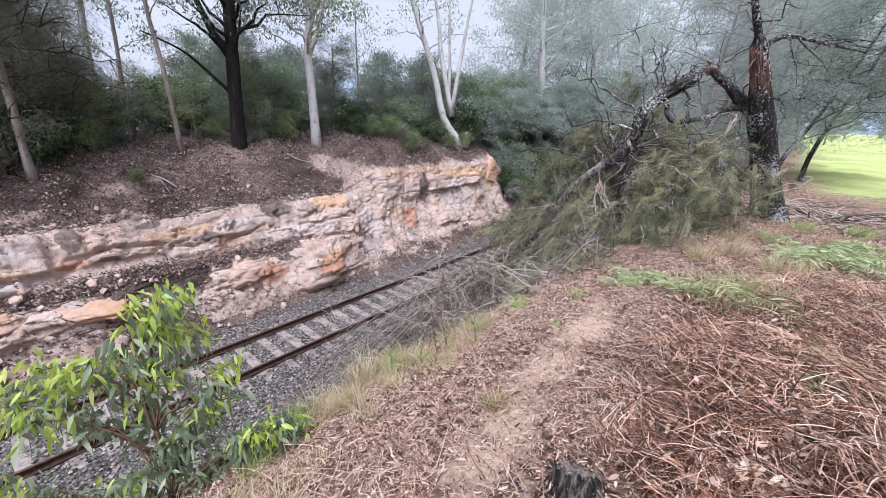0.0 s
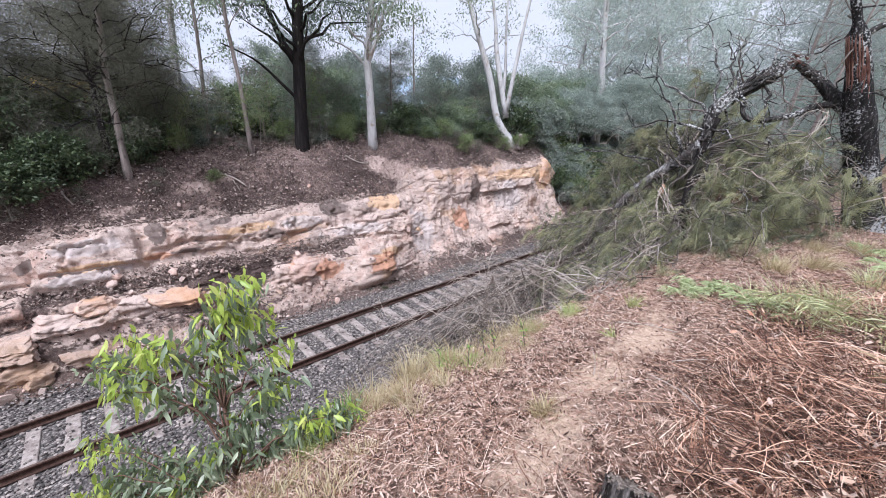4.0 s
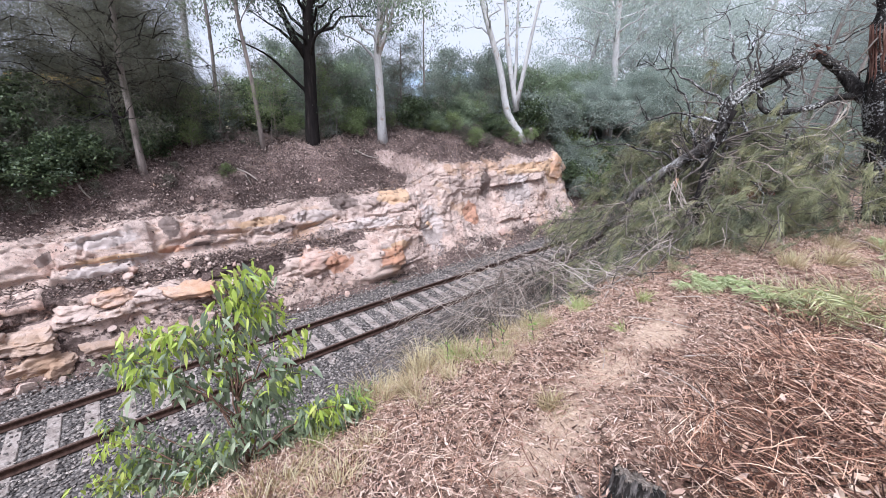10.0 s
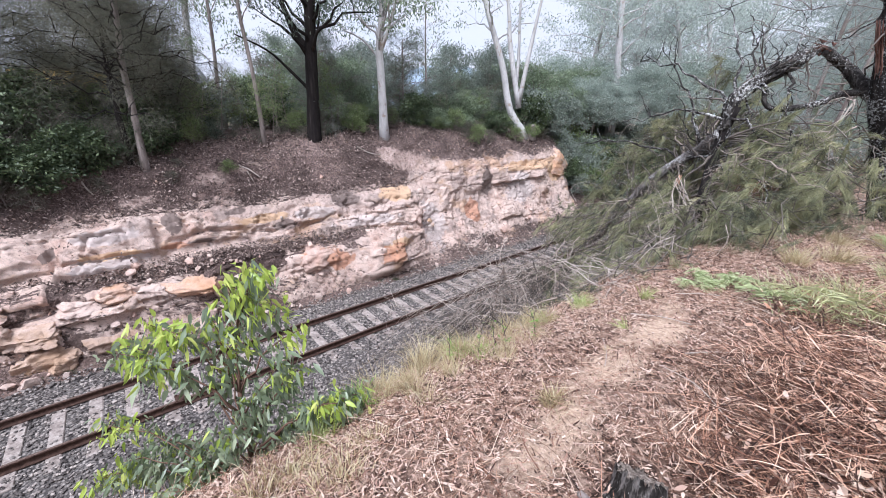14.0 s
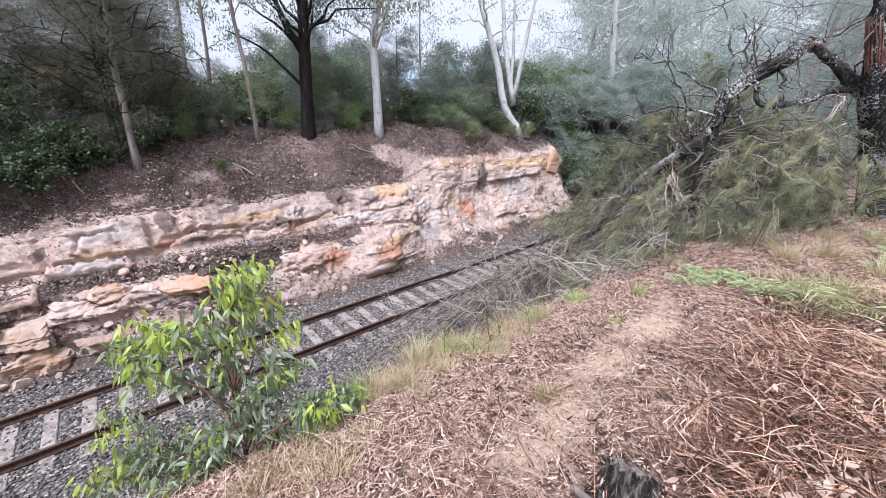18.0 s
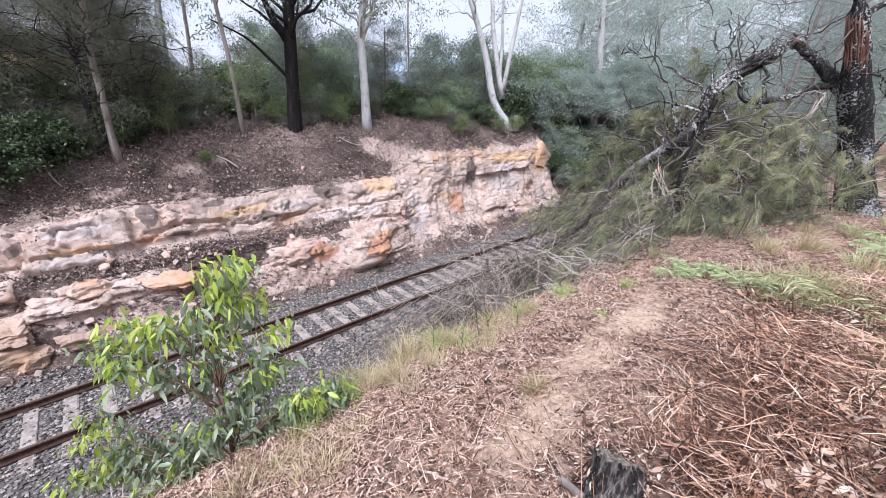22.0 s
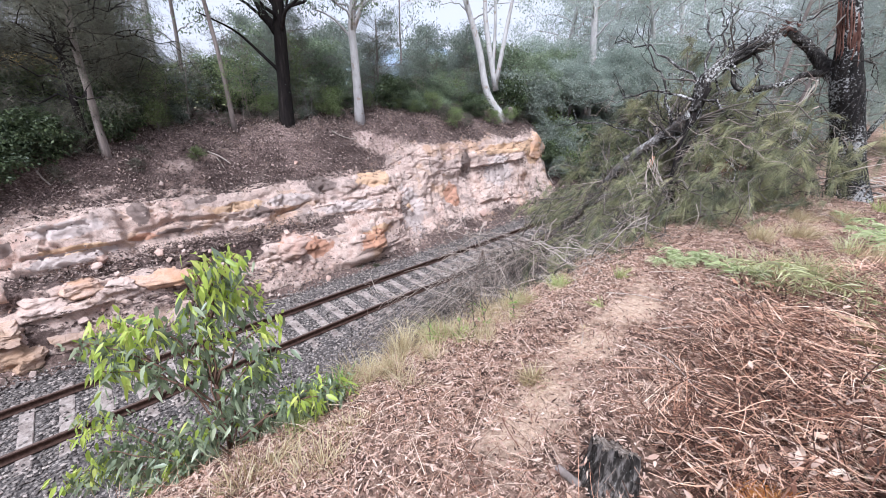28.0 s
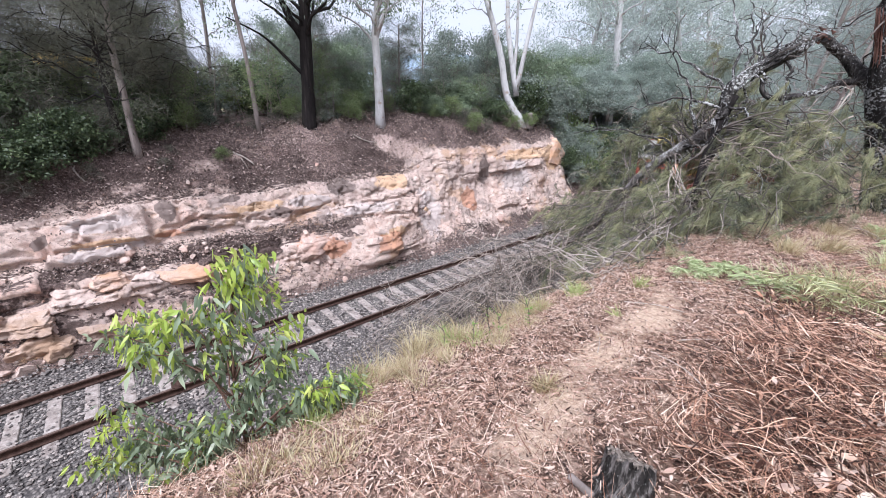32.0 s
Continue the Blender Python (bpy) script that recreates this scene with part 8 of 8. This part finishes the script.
        flat_leaves(s, np.stack([x + 0.05, yy, z + 0.06 + lip_rise(x, yy)], 1), L, L * rng.uniform(0.15, 0.5, len(x)), 0.7)
    led = LEDGE[0][rng.integers(0, len(LEDGE[0]), 15000)] + rng.normal(0, 0.03, (15000, 3)) * np.array([1, 1, 0.2]) + np.array([0, 0, 0.015])
    L = rng.uniform(0.03, 0.11, len(led))
    flat_leaves(s, led, L, L * rng.uniform(0.15, 0.5, len(led)), 0.6)
    tagged(part("bank_litter", s, M_FARLITTER, None), "dark brown bark and leaf litter on the opposite bank", "leaf litter", kind="stuff")


make_litter()


def grass_tuft(label, x, y, n, height, spread, mat, lean=(0, 0), group="grass tufts", z=None, name="grass_tuft", blade=1.0):
    at = np.array([x, y, float(near_z(x, y)) if z is None else z])
    t = thing(name, label, "grass", at, group)
    s = Soup()
    n = int(n * 1.5)
    th = rng.uniform(0, 6.28, n)
    r = spread * rng.random(n) ** 0.7
    base = np.stack([r * np.cos(th) * 0.4, r * np.sin(th) * 0.4, np.full(n, -0.01)], 1)
    way = np.stack([np.cos(th) * 0.55 * r / spread + lean[0], np.sin(th) * 0.55 * r / spread + lean[1], np.ones(n)], 1) + rng.normal(0, 0.12, (n, 3))
    way = way + np.array([*rng.normal(0, 0.15, 2), 0])
    strands(s, base + rng.normal(0, spread * 0.25, (n, 3)) * np.array([1, 1, 0]), way, height * rng.uniform(0.3, 1.25, n), rng.uniform(0.003, 0.0068, n) * blade, 0.42, 4)
    part("foliage", s, mat, t)
    return t


for args in ((("dry straw-coloured grass tuft with a dark heart", 8.53, 1.70, 150, 0.20, 0.09, M_DRYGRASS), ("dry grass tuft on the bank's edge", 7.79, 1.56, 160, 0.20, 0.12, M_DRYGRASS), ("dry grass tuft on the bank's edge", 7.62, 1.30, 150, 0.18, 0.14, M_DRYGRASS),
             ("small green grass tuft beside the sandy track", 8.27, 3.5, 80, 0.22, 0.06, M_GRASS), ("small green weed beside the sandy track", 8.43, 2.76, 36, 0.14, 0.04, M_GRASS), ("olive grass clump under the fallen tree", 7.80, 3.25, 170, 0.26, 0.10, M_GRASS),
             ("pale grass tuft among the straw", 9.02, 5.3, 170, 0.34, 0.14, M_DRYGRASS), ("green arching grass clump among the straw", 9.50, 4.25, 100, 0.42, 0.18, M_GRASS), ("green arching grass clump among the straw", 9.88, 3.9, 80, 0.40, 0.16, M_GRASS),
             ("pale grass tuft among the straw", 9.6, 7.1, 160, 0.34, 0.16, M_DRYGRASS), ("green grass at the shrub's foot", 7.62, 0.62, 140, 0.26, 0.14, M_GRASS), ("green grass at the shrub's foot", 7.52, 0.95, 120, 0.24, 0.12, M_GRASS), ("dry grass at the shrub's foot", 7.85, 0.40, 150, 0.20, 0.16, M_DRYGRASS),
             ("dry grass tuft on the bank's edge", 7.55, 1.9, 150, 0.22, 0.14, M_DRYGRASS), ("dry grass tuft on the bank's edge", 7.6, 2.4, 120, 0.20, 0.14, M_DRYGRASS)) + (("pale sandy-track grass sprig", 8.47, 2.45, 40, 0.06, 0.05, M_DRYGRASS),
             ("dry grass at the shrub's foot", 8.0, 0.75, 120, 0.14, 0.16, M_DRYGRASS), ("dry grass tuft on the bank's edge", 7.5, 2.9, 130, 0.24, 0.14, M_DRYGRASS), ("grass tuft below the bank's edge", 7.0, 1.6, 160, 0.3, 0.2, M_DRYGRASS), ("dry grass tuft on the bank's edge", 7.35, 1.15, 300, 0.40, 0.2, M_DRYGRASS), ("dry grass tuft on the bank's edge", 7.45, 1.55, 300, 0.40, 0.2, M_DRYGRASS), ("dry grass tuft on the bank's edge", 7.3, 2.1, 300, 0.40, 0.2, M_DRYGRASS), ("dry grass tuft on the bank's edge", 7.4, 2.7, 260, 0.40, 0.2, M_DRYGRASS), ("dry matted grass at the bank's edge", 7.9, 0.2, 220, 0.18, 0.25, M_DRYGRASS), ("dry matted grass at the bank's edge", 8.15, 0.5, 180, 0.14, 0.25, M_DRYGRASS), ("pale grass tuft among the straw", 9.3, 5.9, 200, 0.32, 0.2, M_DRYGRASS), ("pale grass tuft among the straw", 9.9, 5.4, 200, 0.32, 0.2, M_DRYGRASS), ("pale grass tuft at the field's edge", 10.3, 7.2, 220, 0.34, 0.22, M_DRYGRASS), ("green grass tuft at the field's edge", 10.0, 8.2, 220, 0.34, 0.22, M_GRASS), ("green grass tuft at the field's edge", 10.7, 8.6, 220, 0.34, 0.22, M_GRASS), ("pale grass tuft at the field's edge", 9.2, 6.7, 180, 0.3, 0.2, M_DRYGRASS))):
    grass_tuft(*args)


M_PALEGRASS = leaf_mat("pale_arching_grass", [(0.0, (0.42, 0.43, 0.20)), (0.5, (0.63, 0.64, 0.36)), (1.0, (0.80, 0.79, 0.55))], 0.5, 0.3)
M_RUST = leaf_mat("rusty_needles", [(0.0, (0.34, 0.12, 0.03)), (0.5, (0.62, 0.27, 0.07)), (1.0, (0.82, 0.48, 0.18))], 0.7, 0.3)
LUSH = [(7.42, 0.95, 40, 0.30), (7.5, 0.86, 40, 0.26), (7.30, 1.06, 40, 0.30), (7.56, 0.76, 30, 0.22)]
ARCHING = [(9.45, 4.05, 150, 0.44), (9.62, 3.95, 130, 0.44), (9.52, 4.30, 150, 0.42), (9.25, 4.15, 100, 0.38), (9.80, 3.85, 110, 0.40), (9.70, 5.4, 140, 0.34), (9.75, 4.25, 120, 0.42), (9.98, 3.75, 120, 0.4), (9.05, 4.2, 60, 0.32), (9.35, 3.85, 90, 0.40)]
M_LUSH = leaf_mat("lush_grass", [(0.0, (0.12, 0.24, 0.05)), (0.5, (0.26, 0.44, 0.10)), (1.0, (0.48, 0.66, 0.20))], 0.4, 0.35, 0.4)
for x, y, n, h in LUSH:
    grass_tuft("lush broad-bladed green grass beside the gum sapling", x, y, n, h, 0.10, M_LUSH, blade=2.4)
for x, y in ((9.60, 1.44), (9.67, 1.46), (9.63, 1.38)):
    grass_tuft("bright rusty-orange dead needle tuft on the straw", x, y, 220, 0.10, 0.08, M_RUST, lean=(0.5, 0.55), z=float(near_z(x, y)) + 0.13)
for k, (x, y, n, h) in enumerate(ARCHING):
    grass_tuft("dry arching grass on the straw heap" if k % 3 == 1 else "pale green arching grass on the straw heap", x, y, int(n * 0.42), h, 0.16, M_DRYGRASS if k % 3 == 1 else M_PALEGRASS, lean=(-0.06, -0.22), z=float(near_z(x, y)) + 0.06, blade=1.2)
for x, y in ((-2.35, -2.4), (-2.3, -1.9), (-2.4, -1.4), (-2.35, 6.9), (-2.1, 7.4)):
    grass_tuft("dark green grass at the foot of the rock", x, y, 130, 0.22, 0.2, M_BUSH_LEAF, z=-0.2)


def fern(label, x, y, fronds, length, name="fern", turn=None, rise=0.35, lift=0.0, mat=None, slim=1.0):
    """A fern: arching fronds with paired leaflets."""
    at = np.array([x, y, float(near_z(x, y)) + lift])
    t = thing(name, label, "fern", at, "ferns")
    for k in range(fronds):
        a = rng.uniform(0, 6.28) if turn is None else turn + rng.normal(0, 0.35)
        ln = length * rng.uniform(0.7, 1.15)
        tip = np.array([math.cos(a) * ln, math.sin(a) * ln, 0.05 + 0.02 * rng.normal()])
        c = curve((0, 0, 0), tip, (0, 0, rise * ln), 14, 0.004)
        s = Soup()
        tube(s, c, np.linspace(0.003, 0.001, 14), 4)
        u = np.linspace(0.16, 0.99, 26)
        pos = np.stack([np.interp(u, np.linspace(0, 1, 14), c[:, m]) for m in range(3)], 1)
        d = unit(tip)
        side = unit(np.cross(d, [0, 0, 1]))
        for sg in (-1, 1):
            L = 0.30 * ln * np.sin(np.pi * (0.16 + 0.82 * (1 - u) ** 0.9)) * rng.uniform(0.8, 1.1, len(u))
            way = side * sg + d * 0.55 + rng.normal(0, 0.28, (len(u), 3)) + np.array([0, 0, -0.1])
            leaves(s, pos, way, np.maximum(L, 0.02), np.maximum(L * 0.17 * slim, 0.004), 0.1, 0.2)
        part("frond", s, mat or M_FERN, t)
    return t


for args in (("bright green bracken fern on the littered bank", 8.46, 4.2, 9, 0.22), ("bright green bracken fern on the littered bank", 8.58, 4.36, 10, 0.24), ("bright green bracken fern on the littered bank", 8.68, 4.5, 9, 0.22), ("bright green bracken fern on the littered bank", 8.5, 4.4, 6, 0.18), ("pale bracken frond lying over the straw", 8.9, 4.05, 3, 0.34), ("pale bracken frond lying over the straw", 9.15, 3.75, 3, 0.36),
             ("low bracken fern among the straw", 9.65, 4.15, 4, 0.32), ("bright yellow-green bracken fern at the field's edge", 10.05, 5.9, 9, 0.46), ("bright green bracken fern at the field's edge", 10.3, 6.15, 9, 0.46), ("bright green bracken fern at the field's edge", 10.6, 6.4, 8, 0.42), ("bright green bracken fern at the field's edge", 9.85, 6.5, 5, 0.36), ("bright green bracken fern at the field's edge", 10.35, 6.2, 5, 0.36),
             ("bright green bracken fern at the field's edge", 9.6, 7.0, 4, 0.34), ("pale bracken frond lying over the straw", 10.15, 2.75, 3, 0.4)):
    fern(*args)
for x, y, n, ln, turn in ((8.92, 4.05, 1, 0.5, -0.8), (9.1, 3.9, 2, 0.55, -0.6), (9.4, 3.72, 1, 0.5, -0.3)):
    fern("long pale green fronds arching over the straw heap", x, y, n, ln, turn=turn, rise=0.3, lift=0.13, mat=M_PALEGRASS, slim=0.45)


for k in range(26):
    x, y = rng.uniform(7.35, 8.05), rng.uniform(1.1, 3.0)
    grass_tuft("thin dry grass along the bank's crest", x, y, int(rng.integers(30, 90)), rng.uniform(0.14, 0.34), 0.12, M_DRYGRASS if k % 7 else M_GRASS, blade=0.7)


def weed_stalk(x, y, height):
    """A bare dark weed stem with a few side twigs and small leaves at its foot."""
    at = np.array([x, y, float(near_z(x, y))])
    t = thing("weed_stalk", "thin dark weed stalk standing at the bank's crest", "weed", at, "weed stalks")
    s = Soup()
    c = curve((0, 0, -0.02), (rng.normal(0, 0.06), rng.normal(0, 0.06), height), rng.normal(0, 0.02, 3), 9, 0.002)
    tube(s, c, np.linspace(0.0036, 0.0015, 9), 5)
    part("stem", s, M_TWIG_DARK, t)
    for m in range(4):
        d = c[rng.integers(3, 8)]
        s = Soup()
        tube(s, curve(d, d + rng.normal(0, 0.06, 3) + np.array([0, 0, 0.09]), n=4), np.linspace(0.003, 0.0015, 4), 4)
        part("side_twig", s, M_TWIG_DARK, t)
    s = Soup()
    p = c[rng.integers(1, 5, 14)] + rng.normal(0, 0.02, (14, 3))
    leaves(s, p, rng.normal(0, 0.7, (14, 3)) + np.array([0, 0, 0.5]), rng.uniform(0.03, 0.06, 14), 0.012)
    part("foliage", s, M_LUSH, t)


for x, y, h in ((7.78, 2.02, 0.42), (7.84, 2.10, 0.50), (7.70, 1.92, 0.34), (7.92, 2.35, 0.36), (7.55, 1.75, 0.30)):
    weed_stalk(x, y, h)


def strap_frond(x, y, turn, length):
    """A dead palm-like frond: a pale rib with broad strap leaves to both sides."""
    at = np.array([x, y, float(near_z(x, y)) + 0.14])
    t = thing("palm_frond", "pale yellow-green cut palm frond lying on the straw", "palm frond", at)
    d = np.array([math.cos(turn), math.sin(turn), 0.0])
    c = curve((0, 0, 0), d * length, (0, 0, 0.06), 12, 0.004)
    s = Soup()
    tube(s, c, np.linspace(0.012, 0.004, 12), 6)
    part("rib", s, M_DRYGRASS, t)
    side = np.cross(d, [0, 0, 1.0])
    for k in range(18):
        p = c[2 + (k // 2) % 10]
        w = d * 0.8 + side * (0.55 if k % 2 else -0.55) + np.array([0, 0, rng.normal(0.05, 0.1)])
        s = Soup()
        ln = rng.uniform(0.16, 0.30)
        lance_leaves(s, p[None], w[None], np.array([ln]), np.array([ln * 0.10]), 0.12)
        part("leaflet", s, M_DRYGRASS, t)


for args in ((10.12, 2.52, 2.2, 0.5), (10.22, 2.75, 2.45, 0.5), (10.3, 2.4, 1.9, 0.45)):
    strap_frond(*args)


def stick(label, pts, r, mat=None, name="stick"):
    at = np.array(pts[0])
    s = Soup()
    tube(s, spline(pts, 10) - at, np.linspace(r, r * 0.5, 10), 6, 0.12)
    ob = part(name, s, mat or M_TWIG, None)
    ob.location = Vector(at)
    return tagged(ob, label, "stick")


for k in range(26):
    x, y = rng.uniform(8.0, 11), 2.0 + 4 * rng.random() ** 1.3
    a, ln = rng.uniform(0, 6.28), rng.uniform(0.2, 0.7)
    x2, y2 = x + math.cos(a) * ln, y + math.sin(a) * ln
    lift = 0.03 if x < 9 else 0.09
    stick("thin dry grey-brown stick on the leaf litter", [(x, y, float(near_z(x, y)) + lift), ((x + x2) / 2 + 0.02, (y + y2) / 2, float(near_z((x + x2) / 2, (y + y2) / 2)) + lift + 0.01), (x2, y2, float(near_z(x2, y2)) + lift)], rng.uniform(0.003, 0.006), M_STRAW if k % 2 else M_TWIG)
for p in ([(-5.5, 3.25, 4.0), (-5.25, 3.45, 3.75), (-5.1, 3.55, 3.45)], [(-5.4, 3.3, 3.95), (-5.2, 3.5, 3.85), (-5.0, 3.75, 3.6)], [(-5.5, -0.9, 4.0), (-5.2, -0.85, 3.75), (-5.0, -0.7, 3.5)], [(-5.9, 10.3, 4.6), (-5.5, 10.6, 4.25), (-5.0, 10.8, 3.75)], [(-5.8, 8.0, 4.4), (-5.5, 8.4, 4.15), (-5.35, 8.9, 4.05)]):
    stick("bleached dead branch on the far bank", [(a, b, c + 0.1) for a, b, c in p], 0.035)


# ---------------------------------------------------------------- wind
def motions():
    """Boughs and shrub branches stir in the wind; strongest at six seconds."""
    times = [0.4 * k for k in range(81)]
    for ob, at, deg, rate, ph in SWAYING:
        rows = []
        for t in times:
            gust = 0.45 + 0.75 * math.exp(-((t - 6.3) / 1.6) ** 2) + 0.3 * math.exp(-((t - 1.0) / 1.5) ** 2) + 0.25 * math.sin(t * 0.5 + 1) ** 2
            w = deg * gust
            rows.append((t, pose(*at, w * math.sin(rate * 2.1 * t + ph), w * math.sin(rate * 1.7 * t + ph * 1.3 + 1) + 0.4 * w, w * 0.7 * math.sin(rate * 1.3 * t + ph * 0.7))))
        walk(ob, rows)
    # the train runs in from far up the line at an even fifteen metres a second
    walk(train, [(t, pose(0.0, 25.5 + 15.0 * (32.0 - t), 0.0)) for t in [2.0 * k for k in range(15)] + [29.0, 30.0, 31.0, 31.5, 31.8, 32.0]])


motions()
